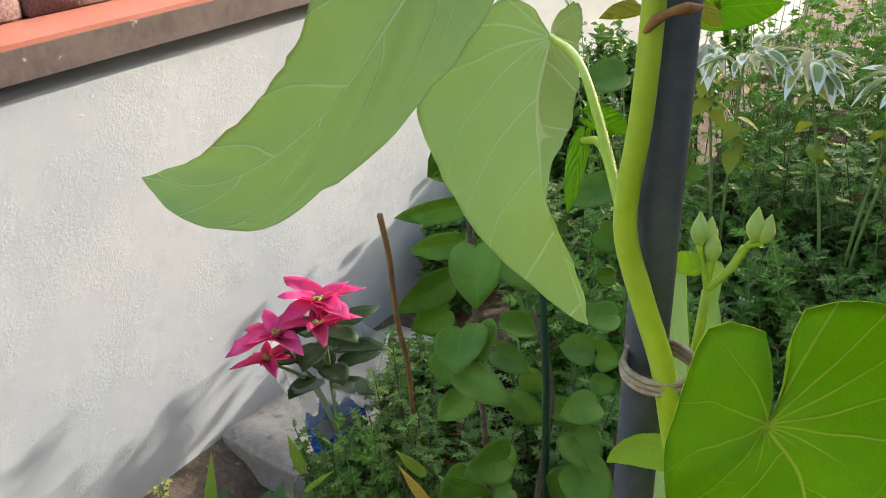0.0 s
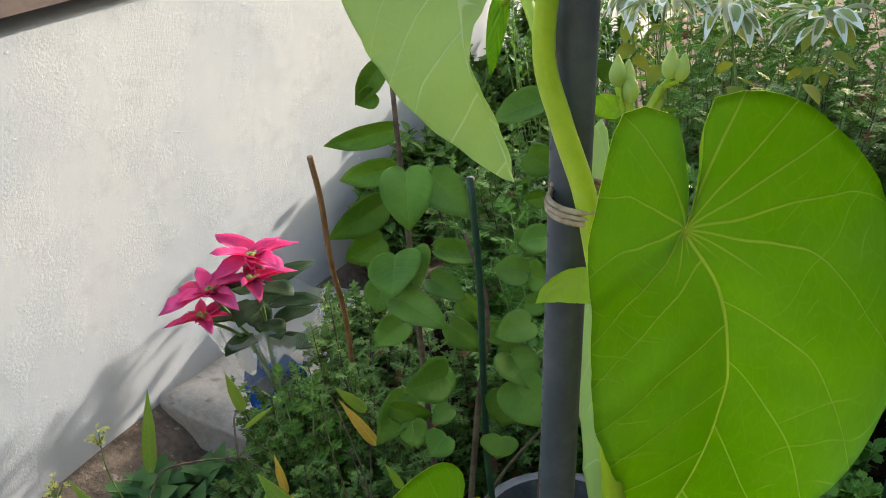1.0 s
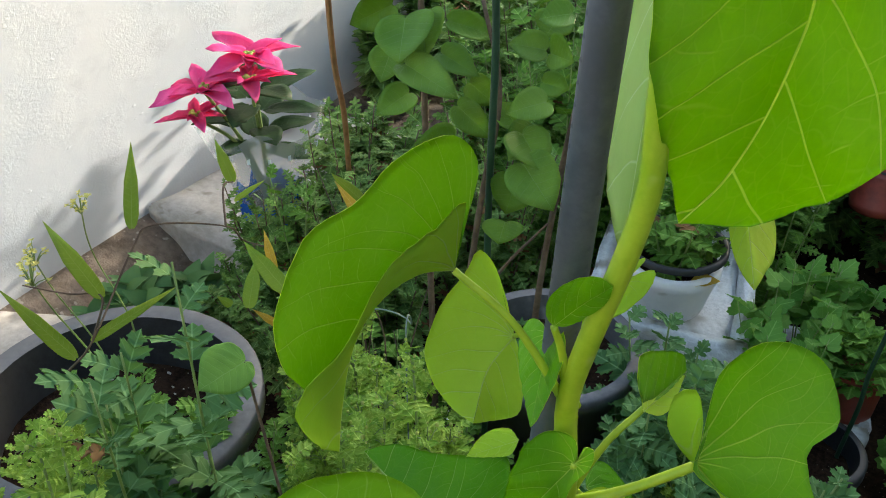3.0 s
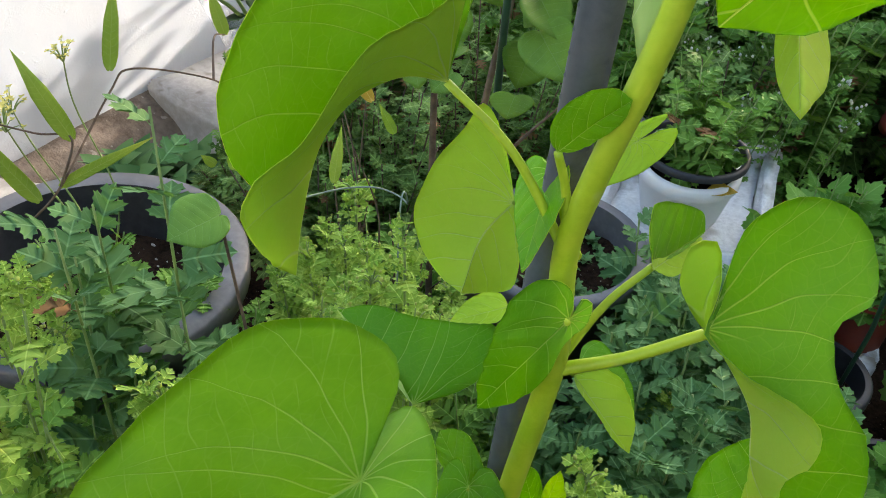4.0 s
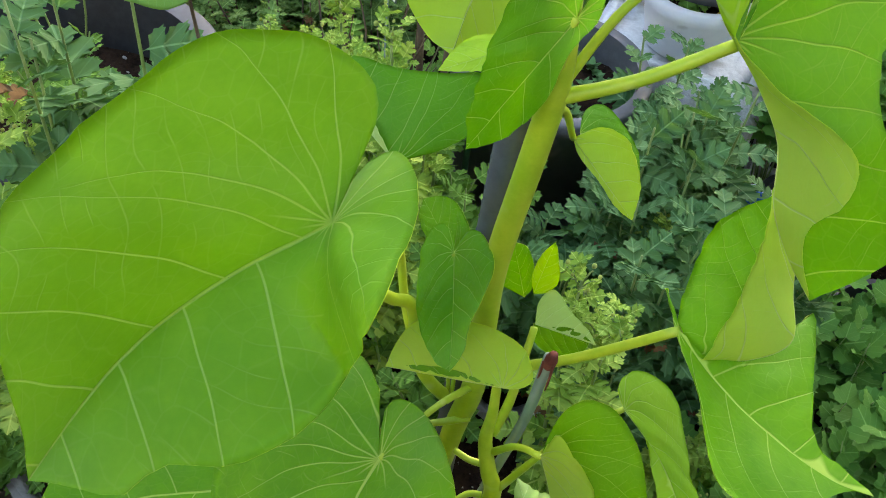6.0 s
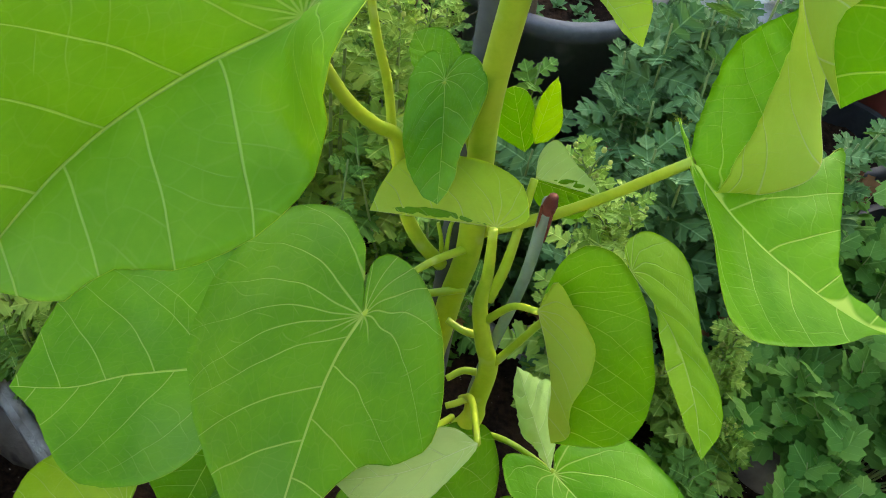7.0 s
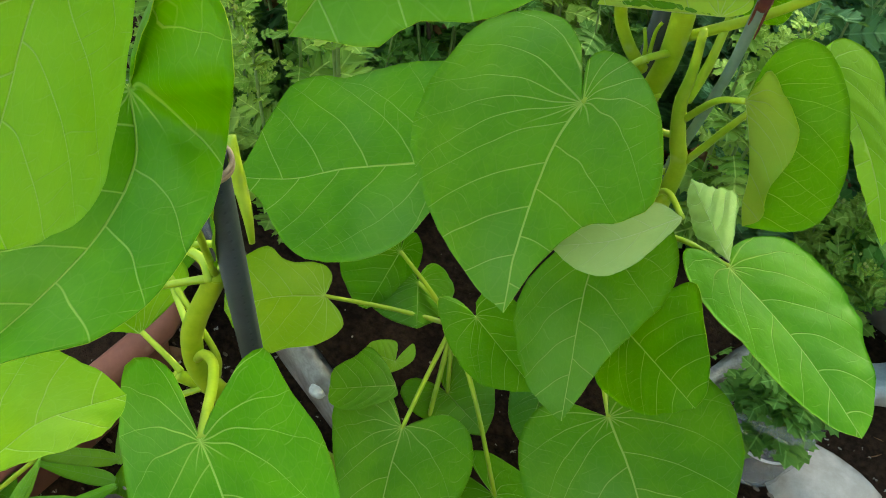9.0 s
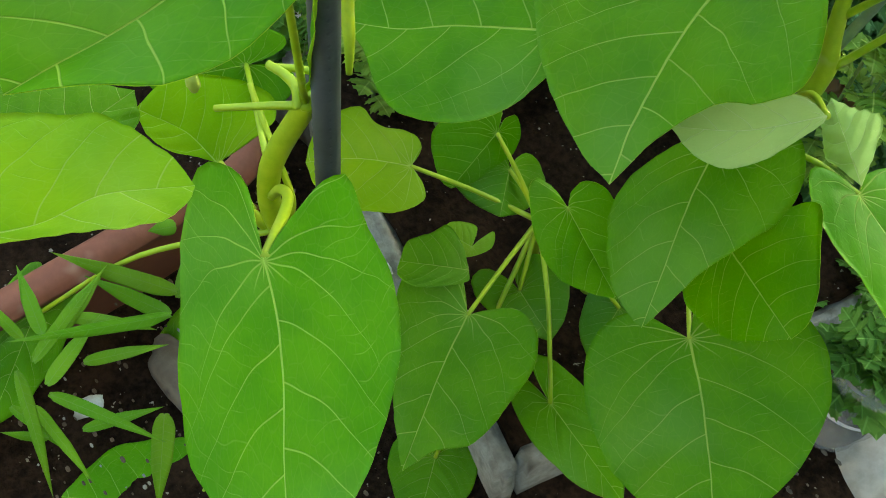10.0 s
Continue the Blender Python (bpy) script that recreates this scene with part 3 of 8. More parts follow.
def shaped(name, base, tip, side, left, right, parent, stalk=None, mid=(), seed=1, under=None, upper=None, arch=0.04, wave=0.012, pucker=0.005, edge=0.008, bow=0.0, stalk_r=0.0022, rings=14, segs=44):
    """A leaf of the tall plant with a shape of its own, as two skins.

    Its margins run from the stalk round the lobes to the tip, in leaf lengths:
    along the midrib, across it (left is positive) and above it."""
    base, tip = Vector(base), Vector(tip)
    X = (tip - base).normalized()
    L = (tip - base).length
    Y = Vector(side)
    Y = (Y - X * Y.dot(X)).normalized()
    Z = X.cross(Y)
    frame_of = np.array((X, Y, Z))
    rib = smooth_curve([(0, 0, 0), *mid, (1, 0, 0)], 200)
    grids, maps, ups = [], [], []
    for which, margin in ((1, left), (-1, right)):
        out = smooth_curve([(0, 0, 0), *margin, (1, 0, 0)], segs)
        wide = np.hypot(out[:, 1], out[:, 2])
        full = max(wide.max(), 0.25)
        s = np.maximum.accumulate(np.clip(out[:, 0] - 0.32 * np.minimum(wide, 0.6) * np.clip(4 * (1 - out[:, 0]), 0, 1), 0, 1))
        s = np.convolve(np.pad(s, 6, mode='edge'), np.ones(13) / 13, mode='valid')
        s[0], s[-1] = 0.0, 1.0
        inner = np.stack([np.interp(s, rib[:, 0], rib[:, i]) for i in range(3)], 1) if np.all(np.diff(rib[:, 0]) > 0) else rib[np.clip((s * 200).astype(int), 0, 200)]
        for i in range(1, segs):
            out[i] += (edge * noise.noise((seed * 1.7, i * 0.35, which)) + 0.5 * edge * noise.noise((seed, i * 0.9, which))) * np.array((0.6, which, 1.2))
        r = np.linspace(0, 1, rings + 1)[None, :, None]
        g = inner[:, None, :] * (1 - r) + out[:, None, :] * r
        du, dr = np.gradient(g, axis=0), np.gradient(g, axis=1)
        up = np.cross(du, dr) * which
        up = up + np.array((0, 0, 1e-6))
        up /= np.linalg.norm(up, axis=2, keepdims=True)
        up *= np.where(up @ up.reshape(-1, 3).mean(0) < 0, -1.0, 1.0)[:, :, None]
        reach = np.linalg.norm(out - inner, axis=1)[:, None]
        rr = r[:, :, 0]
        a = s[:, None] * (1 - rr) + out[:, 0:1] * rr
        b = rr * (wide / full)[:, None] * 0.92
        fold = a - 0.22 * b - 0.40 * b * b
        puff = np.cos(6.2832 * (fold * 4.3 + 0.3 + 0.2 * which)) * np.clip(b * 5, 0, 1) * np.clip((fold + 0.1) * 6, 0, 1) * (1 - 0.6 * rr ** 4)
        ripple = np.array([noise.noise((seed * 3.1, i * 0.28, which * 4)) + 0.6 * noise.noise((seed * 5.3, i * 0.6, which * 4)) for i in range(segs + 1)])[:, None]
        lift = arch * np.sin(np.pi * rr) * reach + pucker * puff + wave * ripple * rr ** 3
        lift *= np.clip(np.arange(segs + 1) / 4, 0, 1)[:, None] * np.clip((segs - np.arange(segs + 1)) / 4, 0, 1)[:, None]
        g = g + up * lift[:, :, None]
        grids.append(g.reshape(-1, 3))
        maps.append(np.stack([a, which * b], 2).reshape(-1, 2))
        ups.append(up.reshape(-1, 3))
    top = np.concatenate(grids) @ frame_of * L + np.array(base)
    low = top - np.concatenate(ups) @ frame_of * 0.00035
    uv = np.concatenate(maps)
    count, w, half = len(top), rings + 1, (segs + 1) * (rings + 1)
    faces, rim = [], []
    for k, flip in ((0, False), (half, True)):
        for i in range(segs):
            for j in range(rings):
                q = (k + i * w + j, k + (i + 1) * w + j, k + (i + 1) * w + j + 1, k + i * w + j + 1)
                faces.append(q[::-1] if flip else q)
            q = (k + i * w + rings, k + (i + 1) * w + rings, count + k + (i + 1) * w + rings, count + k + i * w + rings)
            rim.append(q if flip else q[::-1])
    bottom = [tuple(count + v for v in (f[0], *reversed(f[1:]))) for f in faces]
    ob = mesh_object(name, np.concatenate([top, low]), faces + bottom + rim, None, parent, "", True, np.concatenate([uv, uv]), [upper or BLADE, under or UNDER])
    idx = np.zeros(len(ob.data.polygons), dtype=np.int32)
    idx[len(faces):] = 1
    ob.data.polygons.foreach_set("material_index", idx)
    if stalk is not None:
        a = Vector(stalk)
        middle = (a + base) / 2 + Vector((0, 0, bow if bow else 0.12 * (base - a).length))
        tube("leaf_stalk", [a, middle, base], [stalk_r * 1.25, stalk_r, stalk_r * 0.9], STALK, ob)
    return ob


def leaf(name, base, tip, left, right, parent, stalk=None, stalk_r=0.0022, bow=0.0, **kw):
    """A leaf of the tall plant with its stalk; the points are in the plant's own frame."""
    ob = blade(name, base, tip, left, right, parent, **kw)
    if stalk is not None:
        a, b = Vector(stalk), Vector(base)
        mid = (a + b) / 2 + Vector((0, 0, bow if bow else 0.12 * (b - a).length))
        tube("leaf_stalk", [a, mid, b], [stalk_r * 1.25, stalk_r, stalk_r * 0.9], STALK, ob)
    return ob


plant = thing("heart_leaved_plant", (0, 0, 0), "tall green climbing plant with big heart-shaped leaves", "plant")
STEM = [(-0.127, 0.335, 1.62), (-0.127, 0.333, 1.50), (-0.128, 0.33, 1.435), (-0.131, 0.33, 1.39), (-0.136, 0.33, 1.345), (-0.128, 0.33, 1.314), (-0.117, 0.33, 1.283), (-0.110, 0.33, 1.25), (-0.102, 0.33, 1.21), (-0.101, 0.33, 1.15), (-0.099, 0.33, 1.11), (-0.106, 0.33, 1.065), (-0.119, 0.33, 1.008), (-0.126, 0.33, 0.962), (-0.121, 0.33, 0.90), (-0.125, 0.33, 0.85), (-0.134, 0.33, 0.765), (-0.136, 0.335, 0.70), (-0.138, 0.34, 0.633), (-0.15, 0.345, 0.56), (-0.165, 0.35, 0.40), (-0.17, 0.35, 0.12)]
tube("main_stem", STEM, [0.0042, 0.0049, 0.0054, 0.0060, 0.0066, 0.0078, 0.0088], STALK, plant, sides=12, n=110)
STEM2 = [(-0.279, 0.05, 0.556), (-0.283, 0.05, 0.546), (-0.304, 0.03, 0.47), (-0.30, 0.03, 0.40), (-0.27, 0.06, 0.30), (-0.25, 0.12, 0.12)]
tube("side_stem", STEM2, [0.0062, 0.008, 0.009, 0.009], STALK, plant, sides=12, n=50)
STEM3 = [(-0.116, 0.324, 0.682), (-0.113, 0.321, 0.650), (-0.112, 0.316, 0.626), (-0.105, 0.316, 0.594), (-0.099, 0.317, 0.572), (-0.100, 0.311, 0.537), (-0.101, 0.307, 0.517), (-0.135, 0.31, 0.42), (-0.16, 0.30, 0.30), (-0.19, 0.27, 0.12)]
tube("low_stem", STEM3, [0.0026, 0.0040, 0.0056, 0.0066, 0.0075, 0.008, 0.009], STALK, plant, sides=12, n=40)
blade("leaf", (-0.270, 0.048, 0.585), (-0.228, 0.030, 0.715), (-0.248, 0.046, 0.66), (-0.241, 0.034, 0.66), plant, kind="ovate", rings=8, segs=16, seed=77)
HUB = (-0.227, 0.245, 0.30)
tube("hub_stem", [(-0.228, 0.246, 0.335), HUB, (-0.225, 0.25, 0.22), (-0.225, 0.25, 0.12)], [0.0045, 0.005, 0.006, 0.007], STALK, plant, sides=10)
shaped("leaf", (-0.146, 0.226, 1.474), (-0.204, 0.153, 1.413), (0.55, -0.75, 0.36), ((0.23, 0.1, 0.1), (0.41, 0.13, 0.04), (0.51, 0.13, -0.02), (0.68, 0.11, -0.06), (0.83, 0.07, -0.06)), ((-0.01, 0.09, -0.19), (0.09, 0.15, -0.23), (0.27, 0.19, -0.29), (0.55, 0.21, -0.33), (0.69, 0.21, -0.32), (0.82, 0.19, -0.3), (0.92, 0.16, -0.22), (0.98, 0.1, -0.12)), plant, None, seed=1, under=OLIVE, upper=OLIVE, mid=((0.24, 0.14, -0.10), (0.58, 0.17, -0.19), (0.84, 0.12, -0.15)))
shaped("leaf", (-0.242, 0.470, 1.383), (-0.176, 0.384, 1.258), (-0.90, -0.38, -0.21), ((-0.16, 0.07, 0), (-0.17, 0.19, 0), (0.01, 0.35, -0), (0.13, 0.49, -0), (0.29, 0.47, -0), (0.47, 0.41, -0), (0.69, 0.3, -0), (0.95, 0.07, -0)), ((-0.11, -0.03, 0.04), (-0.16, -0.1, 0.12), (0.05, -0.07, 0.09), (0.29, -0.03, 0.04), (0.49, 0.05, -0.06), (0.65, 0.07, -0.09), (0.77, 0.03, -0.04), (0.9, 0, -0.01)), plant, (-0.136, 0.33, 1.345), seed=2, under=OLIVE, upper=OLIVE, mid=((0.24, 0.07, -0.03), (0.44, 0.08, -0.04), (0.6, 0.08, -0.04), (0.79, 0.04, -0.02)))
shaped("leaf", (-0.065, 0.301, 1.286), (-0.088, 0.347, 1.083), (0.66, 0.74, 0.09), ((-0.11, 0.02, 0), (-0.25, 0, 0.01), (-0.29, 0.04, 0.01), (-0.25, 0.17, 0), (-0.12, 0.33, 0), (0.06, 0.47, 0), (0.25, 0.52, 0.08), (0.42, 0.46, 0.18), (0.58, 0.33, 0.25), (0.74, 0.22, 0.22), (0.97, 0.16, 0.08)), ((-0.19, -0.02, 0), (-0.28, -0.06, 0.01), (-0.31, -0.11, 0.01), (-0.3, -0.16, 0.01), (-0.22, -0.18, 0.01), (-0.04, -0.2, 0), (0.19, -0.18, -0), (0.52, -0.15, -0.01), (0.92, -0.02, -0.02)), plant, (-0.108, 0.33, 1.245), seed=3, mid=((0.18, 0.1, -0), (0.36, 0.15, -0), (0.56, 0.17, -0), (0.88, 0.1, -0)))
leaf("leaf", (-0.126, 0.404, 1.214), (-0.124, 0.384, 1.032), (-0.175, 0.478, 1.031), (-0.109, 0.393, 1.135), plant, None, seed=4, under=OLIVE)
shaped("leaf", (-0.103, 0.327, 1.243), (-0.140, 0.328, 1.223), (-0.46, 0.21, 0.86), ((0.19, 0.22, -0), (0.56, 0.25, -0), (0.85, 0.14, -0)), ((0.08, -0.21, 0), (0.45, -0.13, 0), (0.74, -0.05, 0)), plant, None, seed=5, mid=((0.3, 0.09, -0), (0.65, 0.1, -0)))
shaped("leaf", (-0.193, 0.321, 1.033), (-0.202, 0.226, 0.979), (0.13, 0.48, -0.87), ((-0.13, -0.23, 0.05), (-0.21, -0.33, 0.07), (0.05, -0.47, 0.1), (0.27, -0.58, 0.11), (0.54, -0.58, 0.12), (0.71, -0.56, 0.12), (0.91, -0.59, 0.1), (1.02, -0.49, 0.08), (1.04, -0.23, 0.05)), ((-0.1, -0.09, -0), (-0.42, -0.3, -0), (-0.37, -0.59, -0), (-0.09, -0.79, -0), (0.2, -0.86, -0), (0.46, -0.98, -0), (0.76, -0.87, 0), (0.89, -0.65, -0), (0.9, -0.46, -0)), plant, (-0.121, 0.33, 0.955), seed=6, arch=0.0, upper=LIT_BLADE, mid=((0.17, -0.23, -0), (0.4, -0.36, 0), (0.62, -0.34, 0), (0.84, -0.17, -0)))
shaped("leaf", (-0.238, 0.502, 0.842), (-0.240, 0.440, 0.797), (-0.80, -0.33, 0.50), ((-0.34, 0.32, -0.07), (-0.56, 0.62, -0.12), (-0.57, 0.79, -0.13), (-0.31, 0.79, -0.08), (0.09, 0.85, -0), (0.56, 0.77, 0.09), (0.8, 0.54, 0.14), (0.94, 0.24, 0.17)), ((0.14, -0.16, 0.03), (0.45, -0.37, 0.09), (0.68, -0.44, 0.14), (0.86, -0.24, 0.17)), plant, (-0.124, 0.34, 0.955), seed=7, mid=((0.45, 0.1, -0),))
shaped("leaf", (-0.135, 0.322, 1.019), (-0.107, 0.322, 1.055), (-0.79, 0.05, 0.61), ((0.01, 0.14, -0), (0.22, 0.29, -0), (0.61, 0.3, 0), (0.92, 0.18, 0)), ((0.18, -0.09, 0), (0.55, -0.12, -0), (0.81, -0.1, -0)), plant, (-0.126, 0.33, 0.97), seed=8, pucker=0.003, mid=((0.53, 0.02, -0),))
shaped("leaf", (-0.149, 0.350, 0.987), (-0.137, 0.308, 0.959), (0.75, -0.21, 0.63), ((-0.12, -0.04, -0.01), (-0.12, 0.2, 0.05), (0.15, 0.47, 0.13), (0.4, 0.5, 0.13), (0.68, 0.36, 0.1), (0.92, 0.17, 0.05)), ((-0.19, -0.16, -0), (-0.25, -0.39, 0), (-0.06, -0.51, 0), (0.35, -0.39, 0), (0.75, -0.16, 0)), plant, (-0.124, 0.33, 0.965), seed=9, mid=((0.47, 0.01, 0),))
shaped("leaf", (-0.093, 0.365, 0.948), (-0.083, 0.411, 0.946), (-0.33, 0.13, 0.94), ((-0.02, 0.38, -0), (0.11, 0.64, -0), (0.49, 0.53, 0), (0.99, 0.22, 0)), ((0.42, -0.03, 0.03), (0.75, -0.02, 0.02)), plant, (-0.122, 0.33, 0.885), seed=10)
shaped("leaf", (-0.057, 0.356, 0.930), (0.017, 0.354, 0.822), (0.61, 0.68, 0.41), ((-0.11, 0.1, -0), (-0.31, 0.26, -0), (-0.35, 0.39, -0), (-0.33, 0.51, -0), (-0.23, 0.63, -0), (-0.07, 0.69, -0), (0.16, 0.62, -0), (0.2, 0.46, -0), (0.42, 0.39, -0), (0.71, 0.42, -0), (0.96, 0.32, -0)), ((-0.16, -0.04, 0.06), (-0.29, -0.04, 0.1), (-0.4, 0.04, 0.13), (-0.37, 0.12, 0.14), (-0.18, 0.05, 0.15), (-0.06, -0.04, 0.15), (0.23, 0.1, 0.13), (0.49, 0.24, 0.11), (0.64, 0.17, 0.09), (0.7, 0.03, 0.06)), plant, (-0.122, 0.33, 0.885), seed=11, bow=-0.004, stalk_r=0.0032, arch=0.0, mid=((0.15, 0.03, -0), (0.38, 0.04, 0), (0.59, -0.03, 0), (0.8, -0.03, 0)))
shaped("leaf", (-0.032, 0.352, 0.764), (0.089, 0.341, 0.735), (0.15, 0.95, 0.26), ((0.19, 0, 0), (0.36, 0.33, 0), (0.38, 0.48, 0), (0.53, 0.27, 0), (0.7, 0.02, 0), (0.84, 0.01, 0)), ((-0.1, 0.06, 0), (-0.17, 0.13, 0), (-0, -0.02, -0), (0.23, -0.17, 0), (0.44, -0.37, -0), (0.57, -0.41, -0), (0.68, -0.35, -0), (0.81, -0.22, -0), (0.91, -0.06, 0)), plant, (-0.134, 0.345, 0.650), seed=12, bow=-0.006, stalk_r=0.0032, mid=((0.2, -0.06, 0), (0.41, -0.09, 0), (0.66, -0.09, -0), (0.86, -0.06, 0)))
shaped("leaf", (-0.186, 0.251, 0.826), (-0.232, 0.096, 0.757), (0.71, 0.10, -0.70), ((-0.11, -0, -0.11), (-0.22, -0.01, -0.24), (-0.29, -0.01, -0.15), (-0.22, 0.01, 0.19), (-0.07, 0.02, 0.49), (0.12, 0.02, 0.71), (0.23, 0.26, 0.25), (0.38, 0.28, 0.28), (0.57, 0.25, 0.24), (0.73, 0.15, 0.14), (0.83, 0.15, 0.14), (0.92, 0.07, 0.06)), ((-0.11, -0.09, -0), (-0.25, -0.12, 0), (-0.33, -0.23, 0), (-0.28, -0.4, -0), (-0.18, -0.5, 0), (-0.04, -0.58, -0), (0.2, -0.59, 0), (0.56, -0.56, -0), (0.71, -0.47, 0), (0.85, -0.26, 0), (0.93, -0.1, 0)), plant, None, seed=13, upper=LIT_BLADE, mid=((0.33, -0.06, -0.06), (0.66, -0.07, -0.07)))
shaped("leaf", (-0.150, 0.252, 0.649), (-0.106, 0.123, 0.608), (0.86, 0.14, 0.49), ((-0.09, -0.02, 0), (-0.22, -0.06, 0), (-0.28, 0, 0), (-0.2, 0.18, 0), (0.02, 0.37, -0), (0.27, 0.47, -0), (0.46, 0.49, -0), (0.55, 0.37, -0), (0.58, 0.21, -0.01), (0.78, 0.07, -0.01)), ((-0.1, -0.06, 0), (-0.29, -0.11, 0), (-0.47, -0.28, 0), (-0.53, -0.55, 0), (-0.46, -0.75, 0), (-0.27, -0.9, 0), (0.08, -0.94, -0), (0.32, -0.83, -0), (0.69, -0.49, -0.01), (0.9, -0.2, -0.01)), plant, (-0.136, 0.34, 0.64), seed=14, mid=((0.2, -0.06, -0), (0.47, -0.07, -0), (0.74, -0.05, -0)))
shaped("leaf", (-0.257, 0.237, 0.521), (-0.397, 0.156, 0.462), (0.57, -0.77, -0.28), ((-0.06, 0.16, 0), (-0.02, 0.24, 0), (0.09, 0.36, 0), (0.27, 0.44, 0), (0.47, 0.45, 0.01), (0.65, 0.38, 0.01), (0.83, 0.15, 0.01)), ((-0.06, -0.16, -0), (-0.11, -0.38, -0), (-0.03, -0.5, -0), (0.19, -0.52, -0), (0.45, -0.48, 0), (0.66, -0.51, 0), (0.78, -0.45, 0), (0.92, -0.15, 0.01)), plant, (-0.136, 0.34, 0.60), seed=15, mid=((0.41, 0, 0), (0.69, 0.03, 0)))
shaped("leaf", (-0.157, 0.323, 0.765), (-0.123, 0.272, 0.738), (0.84, 0.33, 0.44), ((-0.05, 0.09, 0.03), (-0.16, 0.13, 0.05), (-0.11, 0.28, 0.1), (0.19, 0.42, 0.15), (0.41, 0.34, 0.12), (0.62, 0.2, 0.07), (0.88, 0.12, 0.04)), ((-0.18, -0.02, 0), (-0.29, -0.13, 0), (-0.2, -0.26, 0), (0.18, -0.33, 0), (0.57, -0.3, 0), (0.89, -0.15, 0)), plant, (-0.136, 0.335, 0.70), seed=16, mid=((0.46, 0.01, 0),))
shaped("leaf", (-0.098, 0.290, 0.724), (-0.167, 0.277, 0.701), (-0.34, 0.59, 0.73), ((-0.18, 0.04, -0), (-0.22, 0.12, 0), (-0.14, 0.31, 0), (0.09, 0.42, 0), (0.33, 0.45, 0), (0.71, 0.42, -0), (0.89, 0.26, 0)), ((0.15, 0.02, 0), (0.39, 0.07, -0), (0.7, 0.06, -0)), plant, None, seed=17, under=UNDER)
shaped("leaf", (-0.140, 0.420, 0.795), (-0.084, 0.391, 0.784), (-0.31, -0.27, -0.91), ((0.18, 0.04, -0.03), (0.51, 0.04, -0.01), (0.81, 0.05, -0.01)), ((0.15, -0.29, 0), (0.42, -0.43, 0), (0.72, -0.34, -0), (0.88, -0.21, 0)), plant, (-0.124, 0.33, 0.87), seed=18, under=UNDER)
shaped("leaf", (-0.069, 0.298, 0.672), (-0.035, 0.278, 0.599), (0.84, 0.49, 0.25), ((-0.22, 0.1, 0), (-0.36, 0.2, -0), (-0.44, 0.35, 0), (-0.35, 0.53, -0), (-0.08, 0.66, -0), (0.27, 0.71, -0), (0.66, 0.69, -0), (0.96, 0.56, -0), (1.05, 0.34, 0)), ((-0.17, 0.07, 0.11), (-0.28, 0.15, 0.18), (-0.09, 0.26, 0.21), (0.14, 0.35, 0.22), (0.36, 0.31, 0.21), (0.62, 0.17, 0.17), (0.88, 0.13, 0.11)), plant, (-0.107, 0.318, 0.613), seed=19, arch=0.0, mid=((0.26, 0.03, -0), (0.57, 0.04, -0), (0.8, 0, 0)))
shaped("leaf", (-0.046, 0.368, 0.659), (0.039, 0.316, 0.607), (0.55, 0.83, 0.07), ((-0.12, 0.01, 0), (-0.18, 0.13, -0), (-0.11, 0.25, -0), (0.06, 0.32, -0), (0.31, 0.27, -0), (0.49, 0.23, 0), (0.74, 0.22, -0), (0.9, 0.16, -0)), ((0.05, 0.06, -0.04), (0.05, 0.14, -0.09), (0.31, 0.05, -0.03), (0.53, -0.01, 0.01), (0.79, -0.02, 0.01)), plant, (-0.096, 0.318, 0.578), seed=20, upper=YOUNG, mid=((0.36, 0.11, -0.03), (0.71, 0.09, -0.02)))
shaped("leaf", (-0.062, 0.239, 0.623), (-0.118, 0.186, 0.596), (-0.71, 0.48, 0.52), ((0.14, 0.14, 0), (0.43, 0.17, -0), (0.74, 0.12, -0)), ((0.02, -0.04, 0), (0.22, -0.17, -0), (0.45, -0.28, -0), (0.68, -0.3, 0), (0.86, -0.19, -0)), plant, (-0.12, 0.33, 0.50), seed=21, under=PALE, mid=((0.52, -0.06, 0),))
shaped("leaf", (-0.036, 0.312, 0.514), (0.099, 0.263, 0.499), (0.33, 0.94, -0.06), ((-0.08, 0.08, 0), (-0.09, 0.21, 0), (-0.01, 0.39, 0), (0.17, 0.46, 0), (0.42, 0.46, 0), (0.68, 0.35, -0), (0.87, 0.22, -0), (0.96, 0.1, -0.01)), ((-0.1, -0.03, 0), (-0.18, -0.15, -0), (-0.06, -0.23, -0), (0.18, -0.25, -0), (0.39, -0.21, -0), (0.64, -0.17, -0.01), (0.89, -0.09, -0.01)), plant, (-0.12, 0.33, 0.46), seed=22, pucker=0.002, mid=((0.43, 0.04, 0), (0.73, 0.03, 0)))
shaped("leaf", (-0.036, 0.302, 0.532), (-0.105, 0.382, 0.494), (-0.43, -0.66, -0.62), ((0.37, 0.1, -0.07), (0.54, 0.15, -0.1), (0.91, 0.09, -0.05)), ((0.21, -0.1, 0), (0.56, -0.23, -0), (0.77, -0.11, -0)), plant, None, seed=23, under=PALE, upper=PALE)
